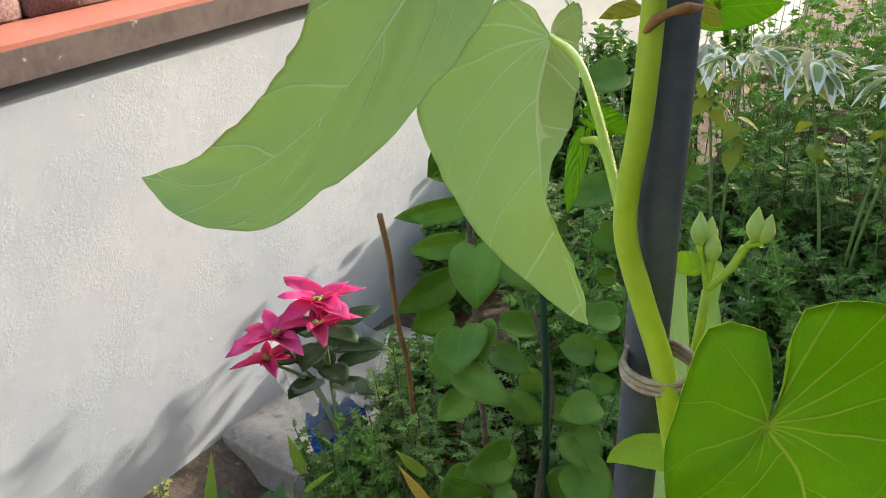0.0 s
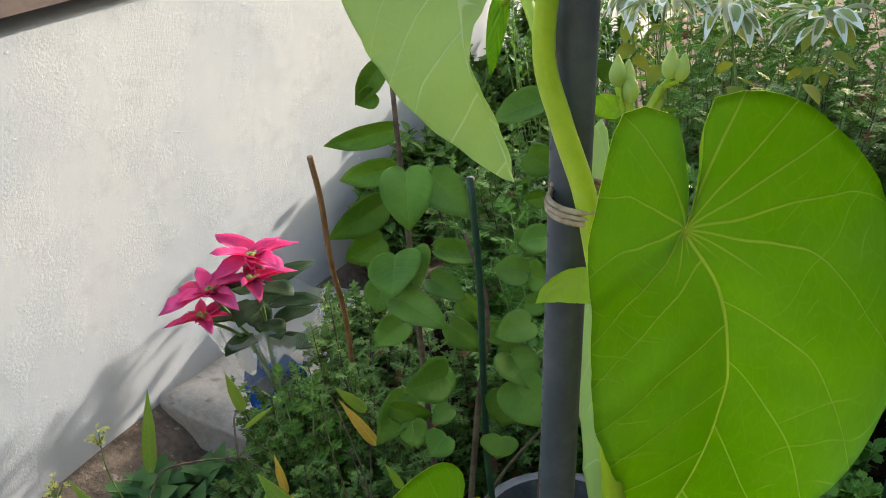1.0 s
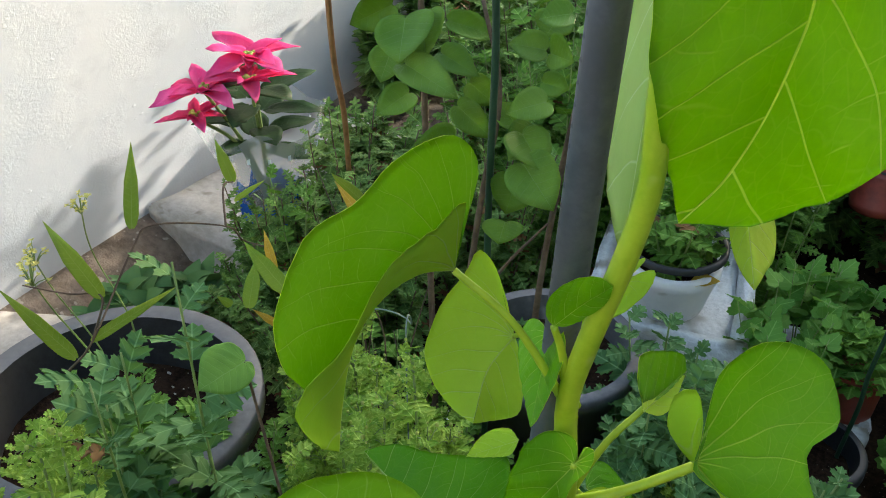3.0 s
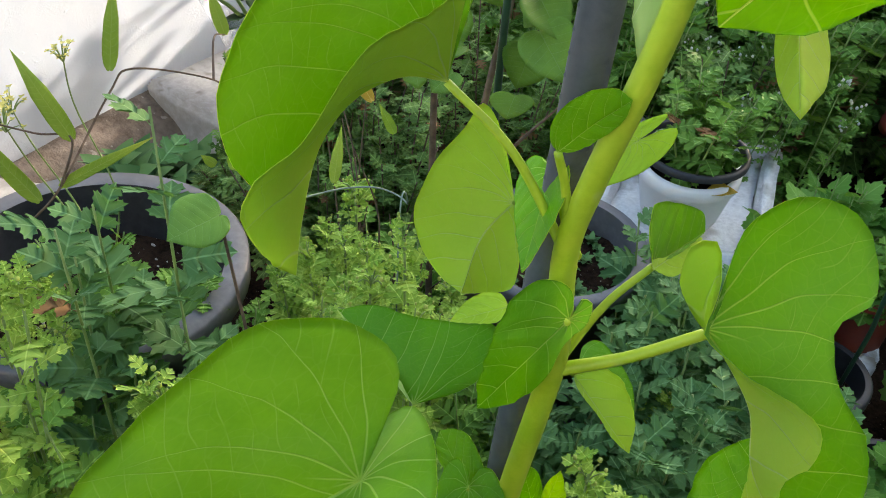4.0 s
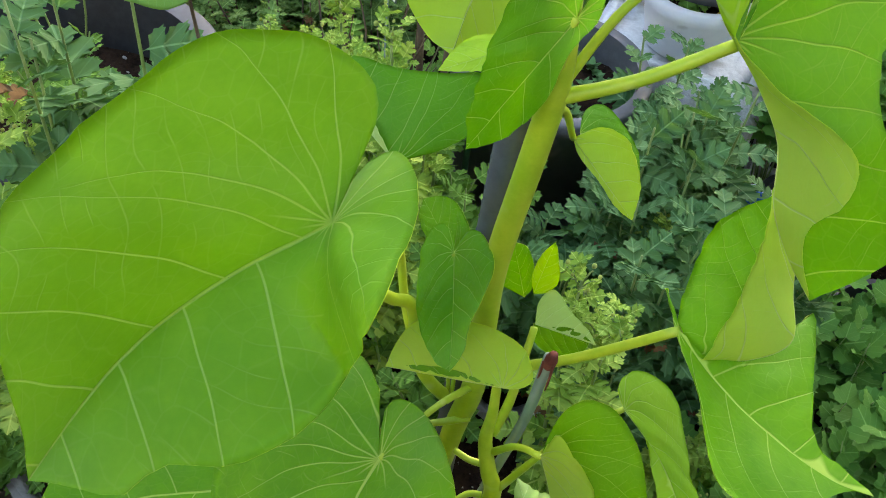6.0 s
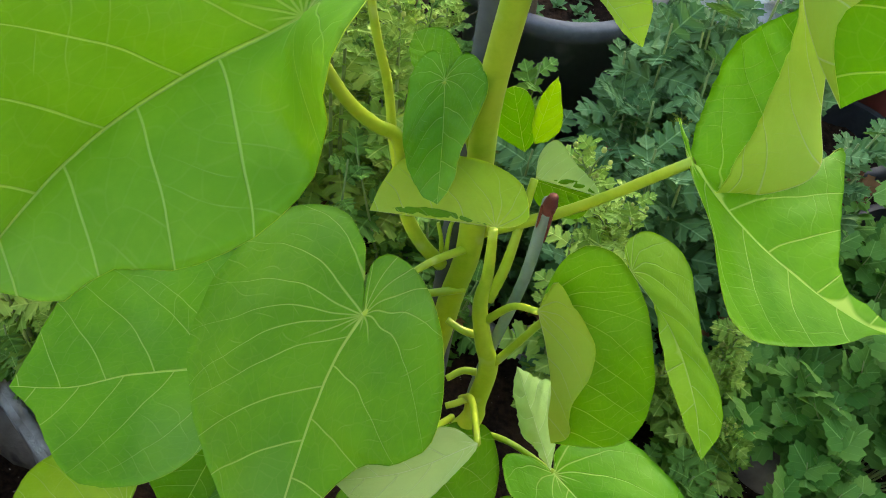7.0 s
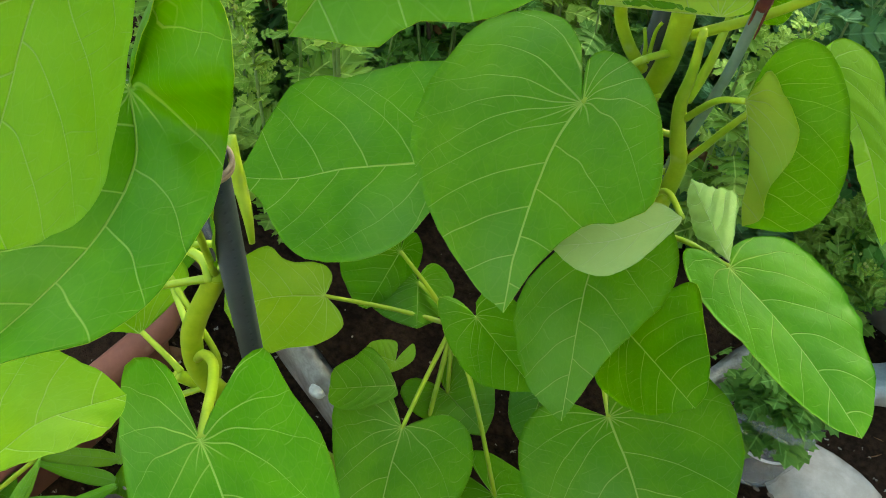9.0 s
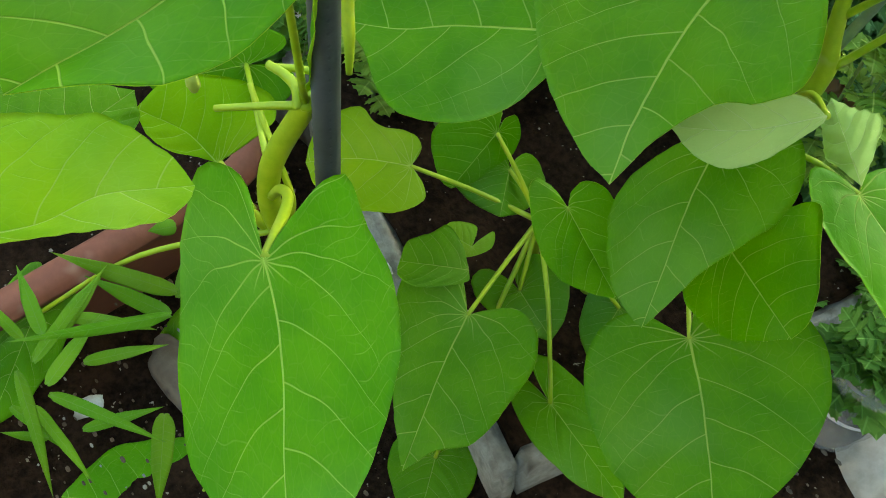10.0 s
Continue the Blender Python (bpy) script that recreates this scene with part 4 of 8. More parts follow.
shaped("leaf", (-0.121, 0.271, 0.501), (-0.068, 0.167, 0.443), (0.91, 0.35, 0.21), ((-0.16, 0.11, -0), (-0.21, 0.35, -0), (-0.02, 0.46, 0), (0.19, 0.45, 0), (0.39, 0.33, -0), (0.61, 0.18, 0), (0.9, 0.05, 0)), ((-0.05, -0.12, -0.02), (0.13, -0.3, -0.06), (0.35, -0.41, -0.08), (0.58, -0.38, -0.07), (0.82, -0.26, -0.05), (0.95, -0.11, -0.02)), plant, (-0.125, 0.33, 0.47), seed=24, mid=((0.27, -0.02, -0), (0.69, -0.01, -0)))
shaped("leaf", (-0.175, 0.203, 0.424), (-0.109, 0.205, 0.376), (0.32, 0.82, 0.48), ((-0.13, 0.11, -0), (-0.16, 0.26, -0), (-0, 0.39, 0), (0.32, 0.37, -0), (0.67, 0.22, 0)), ((-0.16, -0.01, 0), (-0.4, -0.1, 0.04), (-0.37, -0.2, 0.08), (0.06, -0.37, 0.14), (0.49, -0.37, 0.14), (0.78, -0.2, 0.08)), plant, HUB, seed=25, bow=0.004)
shaped("leaf", (-0.076, 0.259, 0.449), (0.002, 0.226, 0.468), (-0.04, 0.41, 0.91), ((0.11, 0.26, 0), (0.23, 0.61, -0), (0.45, 0.86, 0), (0.72, 0.62, -0), (0.94, 0.38, 0), (1.02, 0.19, -0)), ((-0.06, -0.18, -0), (-0.16, -0.57, -0), (0.09, -0.68, -0), (0.59, -0.49, -0)), plant, (-0.125, 0.33, 0.42), seed=26)
shaped("leaf", (-0.052, 0.227, 0.374), (0.059, 0.155, 0.330), (0.60, 0.74, 0.30), ((-0.03, 0.07, -0), (-0.13, 0.08, 0), (-0.23, 0.06, -0), (-0.32, 0.1, -0), (-0.31, 0.28, -0), (-0.26, 0.48, 0), (0.04, 0.66, 0), (0.25, 0.69, 0), (0.49, 0.62, 0), (0.8, 0.38, 0)), ((-0.03, -0.12, -0.02), (-0.17, -0.22, -0.04), (-0.16, -0.4, -0.07), (-0.03, -0.54, -0.1), (0.18, -0.6, -0.11), (0.39, -0.59, -0.11), (0.71, -0.47, -0.09), (0.91, -0.26, -0.05)), plant, (-0.13, 0.32, 0.30), seed=27, mid=((0.28, 0.02, 0), (0.6, 0.02, 0)))
shaped("leaf", (-0.194, 0.135, 0.297), (-0.133, 0.020, 0.247), (0.90, 0.38, 0.22), ((-0.06, 0.1, 0.01), (-0.14, 0.28, 0.02), (-0.05, 0.45, 0.04), (0.15, 0.51, 0.04), (0.38, 0.46, 0.04), (0.68, 0.35, 0.03), (0.83, 0.13, 0.01)), ((-0.12, -0.07, -0), (-0.28, -0.19, 0), (-0.27, -0.35, -0), (-0.08, -0.49, 0), (0.17, -0.44, 0), (0.47, -0.33, -0), (0.76, -0.16, -0)), plant, HUB, seed=28, bow=0.004, mid=((0.38, -0.02, -0),))
shaped("leaf", (-0.183, -0.040, 0.593), (-0.070, -0.107, 0.540), (0.55, 0.82, 0.13), ((-0.07, 0.08, 0), (-0.24, 0.21, 0), (-0.27, 0.32, 0), (-0.1, 0.37, -0), (0.1, 0.44, -0), (0.29, 0.46, -0), (0.5, 0.41, -0), (0.81, 0.27, -0), (0.97, 0.12, -0)), ((-0.12, -0.01, 0), (-0.29, -0.04, 0), (-0.36, -0.12, 0), (-0.36, -0.21, 0), (-0.13, -0.28, 0), (0.15, -0.31, 0), (0.4, -0.33, -0), (0.68, -0.31, -0), (0.92, -0.17, -0)), plant, None, seed=29, bow=0.035, stalk_r=0.0028, mid=((0.2, 0.03, -0), (0.44, 0.03, -0), (0.71, 0.01, -0)))
shaped("leaf", (-0.321, 0.171, 0.340), (-0.380, 0.102, 0.336), (0.76, -0.65, 0.08), ((-0.14, 0.25, 0.01), (-0.14, 0.43, 0.02), (0.11, 0.59, 0.04), (0.39, 0.6, 0.06), (0.62, 0.63, 0.08), (0.85, 0.37, 0.08)), ((-0.1, -0.22, -0.02), (-0.02, -0.43, -0.03), (0.36, -0.54, -0.01), (0.53, -0.76, -0.01), (0.81, -0.61, 0.02), (0.96, -0.3, 0.04)), plant, HUB, seed=30, bow=0.004, upper=YOUNG, mid=((0.49, -0.07, -0),))
shaped("leaf", (-0.295, 0.246, 0.356), (-0.296, 0.199, 0.310), (0.87, 0.33, -0.36), ((-0.22, -0.04, 0.02), (-0.34, 0.05, -0.03), (-0.13, 0.28, -0.15), (0.23, 0.37, -0.2), (0.69, 0.25, -0.13)), ((-0.28, -0.14, -0), (-0.32, -0.38, 0), (0.07, -0.62, 0), (0.56, -0.67, 0), (0.87, -0.38, 0), (1.01, -0.15, -0)), plant, HUB, seed=31, bow=0.004)
leaf("leaf", (-0.272, 0.245, 0.328), (-0.246, 0.214, 0.314), (-0.257, 0.278, 0.302), (-0.295, 0.207, 0.303), plant, HUB, seed=32)
leaf("leaf", (-0.197, 0.203, 0.260), (-0.146, 0.199, 0.247), (-0.160, 0.231, 0.265), (-0.224, 0.168, 0.267), plant, HUB, seed=33)
leaf("leaf", (-0.103, 0.161, 0.238), (-0.002, 0.143, 0.259), (-0.096, 0.193, 0.244), (-0.108, 0.133, 0.223), plant, HUB, seed=34)
leaf("leaf", (-0.127, 0.259, 0.268), (-0.114, 0.217, 0.239), (-0.108, 0.263, 0.231), (-0.148, 0.236, 0.254), plant, HUB, seed=35)
shaped("leaf", (-0.238, 0.013, 0.781), (-0.180, -0.113, 0.775), (0.88, 0.41, -0.22), ((0.04, 0.05, 0.19), (0.04, 0.09, 0.41), (0, 0.14, 0.57), (-0, 0.23, 0.59), (0.08, 0.32, 0.54), (0.18, 0.38, 0.47), (0.08, 0.34, 0.07), (0.28, 0.39, 0.05), (0.43, 0.39, 0.05), (0.59, 0.37, 0.04), (0.71, 0.33, 0.03), (0.81, 0.25, 0.03), (0.93, 0.11, 0.04)), ((-0.02, -0.08, 0.03), (0.03, -0.22, 0.08), (0.26, -0.28, 0.1), (0.56, -0.25, 0.09), (0.84, -0.16, 0.06)), plant, (-0.281, 0.05, 0.552), seed=36, mid=((0.22, 0.12, -0.04), (0.54, 0.12, -0.04)))
shaped("leaf", (-0.168, -0.016, 0.921), (-0.141, -0.091, 0.869), (0.77, 0.53, -0.36), ((-0.07, 0.05, 0), (0.06, 0.16, -0), (0.24, 0.21, -0), (0.4, 0.24, -0), (0.54, 0.26, -0), (0.7, 0.28, -0), (0.82, 0.27, -0), (0.91, 0.2, -0), (0.98, 0.11, -0)), ((0.02, -0.12, 0.03), (0.18, -0.28, 0.08), (0.4, -0.38, 0.1), (0.65, -0.35, 0.09), (0.88, -0.24, 0.07), (0.99, -0.11, 0.03)), plant, None, seed=37, upper=YOUNG, mid=((0.33, -0.03, 0), (0.67, -0.01, 0)))
shaped("leaf", (-0.226, -0.171, 0.678), (-0.195, -0.059, 0.661), (-0.95, 0.28, 0.15), ((0.01, 0.14, 0), (0.18, 0.36, 0), (0.42, 0.44, 0), (0.61, 0.41, 0), (0.76, 0.36, 0), (0.87, 0.26, -0), (0.96, 0.11, 0)), ((0.1, -0.11, 0.02), (0.32, -0.07, 0.01), (0.48, -0.08, 0.02), (0.64, -0.1, 0.02), (0.83, -0.12, 0.02), (0.94, -0.08, 0.02)), plant, None, seed=38, upper=YOUNG, mid=((0.43, -0.02, 0), (0.68, 0.04, -0)))
shaped("leaf", (-0.356, 0.015, 0.434), (-0.403, -0.016, 0.473), (0.23, -0.88, -0.41), ((0.21, 0.06, -0), (0.48, 0.17, -0), (0.78, 0.15, 0)), ((-0.06, -0.18, 0.01), (-0.14, -0.47, 0.01), (-0.24, -0.73, 0.02), (-0.05, -0.93, 0.03), (0.45, -0.81, 0.03), (0.9, -0.45, 0.02)), plant, None, seed=39, upper=YOUNG, mid=((0.45, -0.09, 0),))
leaf("leaf", (-0.408, 0.076, 0.453), (-0.435, 0.007, 0.453), (-0.390, 0.043, 0.428), (-0.437, 0.060, 0.472), plant, (-0.304, 0.03, 0.47), seed=40)
leaf("leaf", (-0.355, -0.095, 0.084), (-0.408, -0.110, 0.107), (-0.361, -0.104, 0.086), (-0.435, -0.045, 0.126), plant, (-0.27, 0.06, 0.2), seed=41)
leaf("leaf", (-0.263, -0.133, 0.101), (-0.331, -0.216, 0.131), (-0.272, -0.198, 0.107), (-0.341, -0.159, 0.132), plant, (-0.27, 0.06, 0.15), seed=42)
leaf("leaf", (-0.443, -0.150, 0.242), (-0.386, -0.230, 0.214), (-0.396, -0.175, 0.215), (-0.447, -0.194, 0.246), plant, (-0.30, 0.03, 0.40), seed=43)
leaf("leaf", (-0.151, 0.078, 0.128), (-0.114, 0.028, 0.110), (-0.114, 0.100, 0.126), (-0.158, 0.029, 0.119), plant, HUB, seed=44)
leaf("leaf", (-0.163, 0.515, 1.396), (-0.130, 0.525, 1.399), (-0.151, 0.521, 1.412), (-0.150, 0.516, 1.385), plant, (-0.127, 0.333, 1.45), seed=45)
shaped("leaf", (-0.112, 0.314, 0.939), (-0.154, 0.314, 0.848), (0.91, -0.05, -0.42), ((-0.06, 0.01, -0), (-0.16, -0.03, -0), (-0.18, 0.02, -0), (-0.07, 0.07, -0), (0.13, 0.07, -0), (0.44, 0.13, -0), (0.78, 0.1, -0)), ((-0.11, -0.05, -0), (-0.14, -0.14, -0), (-0.04, -0.23, -0), (0.19, -0.26, 0), (0.53, -0.19, -0), (0.84, -0.09, 0)), plant, (-0.123, 0.33, 0.885), seed=46, mid=((0.4, 0, -0),))
shaped("leaf", (-0.179, 0.391, 0.854), (-0.212, 0.378, 0.832), (-0.62, 0.37, 0.70), ((0.08, 0.22, -0), (0.38, 0.29, -0), (0.69, 0.21, 0)), ((0.23, -0.18, 0), (0.68, -0.1, -0)), plant, None, seed=47, under=UNDER)
shaped("leaf", (-0.210, 0.337, 0.793), (-0.287, 0.360, 0.813), (-0.37, -0.81, -0.45), ((0.29, -0.05, 0.07), (0.63, -0.01, 0.02)), ((-0.17, -0.36, 0.03), (-0.17, -0.62, 0.05), (0.05, -0.86, 0.07), (0.27, -0.65, 0.05), (0.55, -0.43, 0.03), (0.84, -0.24, 0.02)), plant, None, seed=48, under=PALE, upper=BLADE)
leaf("leaf", (-0.075, 0.416, 1.076), (-0.050, 0.362, 1.049), (-0.076, 0.405, 1.056), (-0.054, 0.409, 1.058), plant, None, seed=49, kind='ovate')
leaf("leaf", (-0.154, 0.488, 0.935), (-0.183, 0.459, 0.905), (-0.164, 0.487, 0.938), (-0.164, 0.467, 0.907), plant, None, seed=50)
leaf("leaf", (-0.202, 0.429, 1.340), (-0.203, 0.413, 1.304), (-0.199, 0.423, 1.322), (-0.208, 0.420, 1.326), plant, (-0.136, 0.33, 1.345), seed=51, lobe=0.4)
leaf("leaf", (-0.197, 0.434, 1.350), (-0.180, 0.440, 1.344), (-0.192, 0.439, 1.357), (-0.188, 0.436, 1.343), plant, None, seed=52)
shaped("leaf", (-0.092, 0.361, 0.949), (-0.084, 0.413, 0.940), (0.58, -0.22, -0.79), ((0.23, 0.15, -0), (0.43, 0.18, -0), (0.72, 0.11, -0)), ((0.14, -0.27, 0), (0.53, -0.19, -0)), plant, None, seed=60, under=UNDER)
shaped("leaf", (-0.017, 0.349, 0.753), (-0.016, 0.420, 0.834), (-1.00, -0.06, 0.07), ((0.12, 0.17, 0), (0.42, 0.23, 0), (0.64, 0.23, 0), (0.77, 0.16, -0), (0.9, 0.05, -0)), ((0.07, -0.02, 0.13), (0.45, -0.02, 0.18), (0.72, 0.02, 0.18), (0.97, 0.09, 0.13)), plant, None, seed=61, edge=0.01, arch=0.0, mid=((0.14, -0.23, -0), (0.3, -0.34, -0), (0.52, -0.23, -0), (0.83, -0.1, -0)))
shaped("leaf", (-0.159, 0.329, 0.755), (-0.200, 0.356, 0.757), (-0.40, -0.54, -0.74), ((0.5, 0.19, 0), (0.81, 0.17, -0)), ((-0.01, -0.25, -0.01), (0.28, -0.34, -0.02), (0.66, -0.33, -0.02), (0.88, -0.18, -0.02)), plant, None, seed=62)
shaped("leaf", (-0.139, 0.427, 0.795), (-0.091, 0.413, 0.788), (0.32, 0.87, 0.37), ((-0.19, 0.26, -0), (-0.1, 0.46, -0), (0.28, 0.44, 0), (0.67, 0.3, 0)), ((0.25, 0.05, 0), (0.65, 0.05, 0)), plant, None, seed=63)
shaped("leaf", (-0.134, 0.385, 0.687), (-0.149, 0.385, 0.729), (-0.77, -0.58, -0.27), ((0.44, 0.37, 0), (0.92, 0.2, -0)), ((0.16, -0.15, -0), (0.6, -0.22, -0), (0.89, -0.16, -0)), plant, None, seed=64)
shaped("leaf", (-0.125, 0.375, 0.706), (-0.119, 0.375, 0.757), (-0.95, -0.30, 0.11), ((0.33, 0.1, -0), (0.7, 0.09, 0)), ((0.1, -0.13, 0), (0.36, -0.22, -0), (0.75, -0.11, -0)), plant, None, seed=65, upper=YOUNG)
shaped("leaf", (-0.117, 0.370, 0.687), (-0.076, 0.370, 0.698), (0.20, -0.63, -0.75), ((0.11, 0.01, 0), (0.58, -0.12, 0)), ((-0.04, -0.33, -0), (0.15, -0.58, 0), (0.53, -0.33, 0), (0.81, -0.18, 0)), plant, None, seed=66, under=PALE)
shaped("leaf", (-0.122, 0.380, 0.675), (-0.083, 0.380, 0.683), (-0.15, 0.65, 0.75), ((0.46, 0.18, -0), (0.86, 0.12, 0)), ((0.12, -0.29, 0), (0.5, -0.39, 0), (0.88, -0.31, 0)), plant, None, seed=67)
shaped("leaf", (-0.240, 0.177, 0.306), (-0.267, 0.164, 0.313), (0.27, -0.85, -0.45), ((-0.32, -0.69, -0), (-0.5, -0.23, -0), (0.09, 0.4, -0), (0.68, 0.31, -0)), ((0.16, -0.56, -0), (0.8, -0.36, 0)), plant, None, seed=68, upper=YOUNG)
shaped("leaf", (-0.220, 0.156, 0.316), (-0.259, 0.112, 0.323), (0.63, -0.62, -0.46), ((-0, 0.17, -0), (0.71, 0.33, -0), (1, 0.2, 0)), ((0.13, -0.33, -0), (0.38, -0.6, -0), (0.59, -0.46, -0), (0.92, -0.29, -0)), plant, None, seed=69)
shaped("leaf", (-0.260, -0.112, 0.644), (-0.272, -0.049, 0.643), (-0.97, -0.19, 0.14), ((0.07, 0.56, 0.01), (0.34, 0.66, 0), (0.72, 0.4, -0.01)), ((0.25, -0.16, -0.01), (0.8, -0.24, -0.02)), plant, None, seed=70)
shaped("leaf", (-0.164, 0.417, 1.412), (-0.183, 0.403, 1.410), (0.46, -0.54, -0.70), ((0.34, 0.07, -0.02), (0.67, 0.06, -0.03)), ((0.28, -0.3, 0.01), (0.67, -0.27, -0.01)), plant, None, seed=71, upper=GOLD_LEAF)
shaped("leaf", (-0.146, 0.431, 1.414), (-0.133, 0.428, 1.405), (0.46, 0.78, 0.42), ((0.12, 0.23, 0.01), (0.56, 0.32, -0.01)), ((0.41, -0.3, -0.04), (0.83, -0.19, -0.05)), plant, None, seed=72, upper=GOLD_LEAF)

tube("leaf_stalk", [(-0.190, 0.251, 0.823), (-0.173, 0.262, 0.784), (-0.168, 0.280, 0.758), (-0.165, 0.298, 0.736), (-0.168, 0.312, 0.675), (-0.160, 0.319, 0.646), (-0.151, 0.331, 0.621)], [0.0030, 0.0036, 0.0042, 0.0046], STALK, plant, sides=9)
tube("leaf_stalk", [(-0.216, 0.336, 0.785), (-0.209, 0.335, 0.759), (-0.202, 0.337, 0.730), (-0.193, 0.334, 0.688), (-0.183, 0.332, 0.658)], [0.0024, 0.0028, 0.0030], STALK, plant, sides=9)
tube("leaf_stalk", [(-0.112, 0.326, 0.621), (-0.110, 0.335, 0.641), (-0.110, 0.342, 0.661), (-0.114, 0.361, 0.695)], [0.0036, 0.0032, 0.0024], STALK, plant, sides=9)
tube("leaf_stalk", [(-0.120, 0.303, 0.556), (-0.114, 0.312, 0.560), (-0.106, 0.316, 0.561)], [0.0022, 0.0024, 0.0026], STALK, plant, sides=9)
tube("leaf_stalk", [(-0.114, 0.296, 0.538), (-0.108, 0.303, 0.540), (-0.102, 0.312, 0.544)], [0.0022, 0.0024, 0.0026], STALK, plant, sides=9)
tube("leaf_stalk", [(-0.131, 0.313, 0.599), (-0.120, 0.315, 0.595), (-0.110, 0.318, 0.595)], [0.0022, 0.0024, 0.0026], STALK, plant, sides=9)
tube("side_shoot", [(-0.151, 0.331, 0.621), (-0.154, 0.334, 0.637), (-0.159, 0.336, 0.649)], [0.0018, 0.0014, 0.0012], STALK, plant, sides=9)
tube("side_shoot", [(-0.149, 0.332, 0.627), (-0.152, 0.339, 0.647), (-0.150, 0.341, 0.656)], [0.0016, 0.0013, 0.0011], STALK, plant, sides=9)
tube("side_stalk", [(-0.280, 0.044, 0.552), (-0.289, 0.049, 0.560), (-0.301, 0.049, 0.561), (-0.313, 0.045, 0.562)], [0.0036, 0.0034, 0.0028], STALK, plant, sides=9)
tube("side_stalk", [(-0.296, 0.065, 0.558), (-0.303, 0.057, 0.559), (-0.312, 0.044, 0.561)], [0.0026, 0.0026, 0.0022], STALK, plant, sides=9)
tube("side_stalk", [(-0.359, 0.053, 0.495), (-0.348, 0.050, 0.487), (-0.320, 0.044, 0.467), (-0.296, 0.040, 0.440), (-0.295, 0.035, 0.415)], [0.0020, 0.0024, 0.0026, 0.003], STALK, plant, sides=9)
tube("side_stalk", [(-0.356, 0.017, 0.435), (-0.332, 0.019, 0.420), (-0.319, 0.019, 0.413)], [0.0022, 0.0026, 0.003], STALK, plant, sides=9)
tube("side_stalk", [(-0.321, 0.015, 0.412), (-0.313, 0.023, 0.399), (-0.305, 0.030, 0.385)], [0.005, 0.0055, 0.005], STALK, plant, sides=9)
tube("leaf_stalk", [(-0.299, 0.026, 0.450), (-0.279, 0.023, 0.485), (-0.254, 0.015, 0.516), (-0.224, -0.003, 0.553), (-0.197, -0.026, 0.581), (-0.183, -0.039, 0.593)], [0.0034, 0.0036, 0.0034, 0.0030], STALK, plant, sides=9)
tube("leaf_stalk", [(-0.271, 0.076, 0.571), (-0.277, 0.081, 0.590), (-0.287, 0.087, 0.606), (-0.292, 0.090, 0.618), (-0.300, 0.097, 0.635)], [0.002, 0.004, 0.005, 0.003], STALK, plant, sides=9)


# a withered leaf twisted round stem and pole
withered = thing("withered_leaf", (-0.13, 0.327, 1.423), "brown withered leaf twisted round the stem and the pole", "dead leaf", "dead leaves")
tube("twist", [(0.000, 0.000, 0.000), (0.006, -0.005, 0.006), (0.011, -0.005, 0.009), (0.016, -0.001, 0.010), (0.018, 0.008, 0.009)], [0.0012, 0.0022, 0.0016, 0.0024, 0.001], RUST_LEAF, withered, sides=6)


hoop = thing("wire_hoop", (0, 0, 0), "thin grey-green wire hoop among the chrysanthemums", "wire")
tube("wire", [(-0.565, 0.628, 0.622), (-0.558, 0.662, 0.616), (-0.549, 0.706, 0.604), (-0.518, 0.729, 0.604), (-0.47, 0.712, 0.614), (-0.44, 0.654, 0.627), (-0.43, 0.654, 0.1)], [0.001], SAGE_STAKE, hoop, sides=6, n=48)
dry_bush = thing("dry_bush", (-0.56, 0.76, 0.10), "leafless bush of thin brown twigs behind the planter", "bush")
twig_rng = random.Random(88)
for i in range(16):
    a, s = twig_rng.uniform(0, 6.283), twig_rng.uniform(0.03, 0.12)
    x, y, h = s * math.cos(a), s * math.sin(a), twig_rng.uniform(0.35, 0.58)
    tube("twig", [(0.3 * x, 0.3 * y, 0), (0.6 * x + twig_rng.uniform(-0.02, 0.02), 0.6 * y, 0.4 * h), (x, y + twig_rng.uniform(-0.03, 0.03), 0.75 * h), (1.5 * x + twig_rng.uniform(-0.05, 0.05), 1.5 * y, h)], [0.0022, 0.0016, 0.0012, 0.0006], BARK, dry_bush, sides=5, n=14)


dock = thing("broad_leaved_weed", (0, 0, 0), "crinkled broad green weed leaf over the planter rim", "weed")
blade("leaf", (-0.458, 0.422, 0.775), (-0.472, 0.378, 0.769), (-0.486, 0.416, 0.788), (-0.451, 0.39, 0.767), dock, cup=0.03, droop=0.05, wave=0.05, seed=55, under=SHRUB_BLADE, upper=SHRUB_BLADE, kind="ovate", rings=10, segs=22, pucker=0.012)
tube("leaf_stalk", [(-0.458, 0.422, 0.775), (-0.448, 0.437, 0.588), (-0.438, 0.45199999999999996, 0.38)], [0.0014, 0.0017, 0.002], BARK, dock, sides=6)


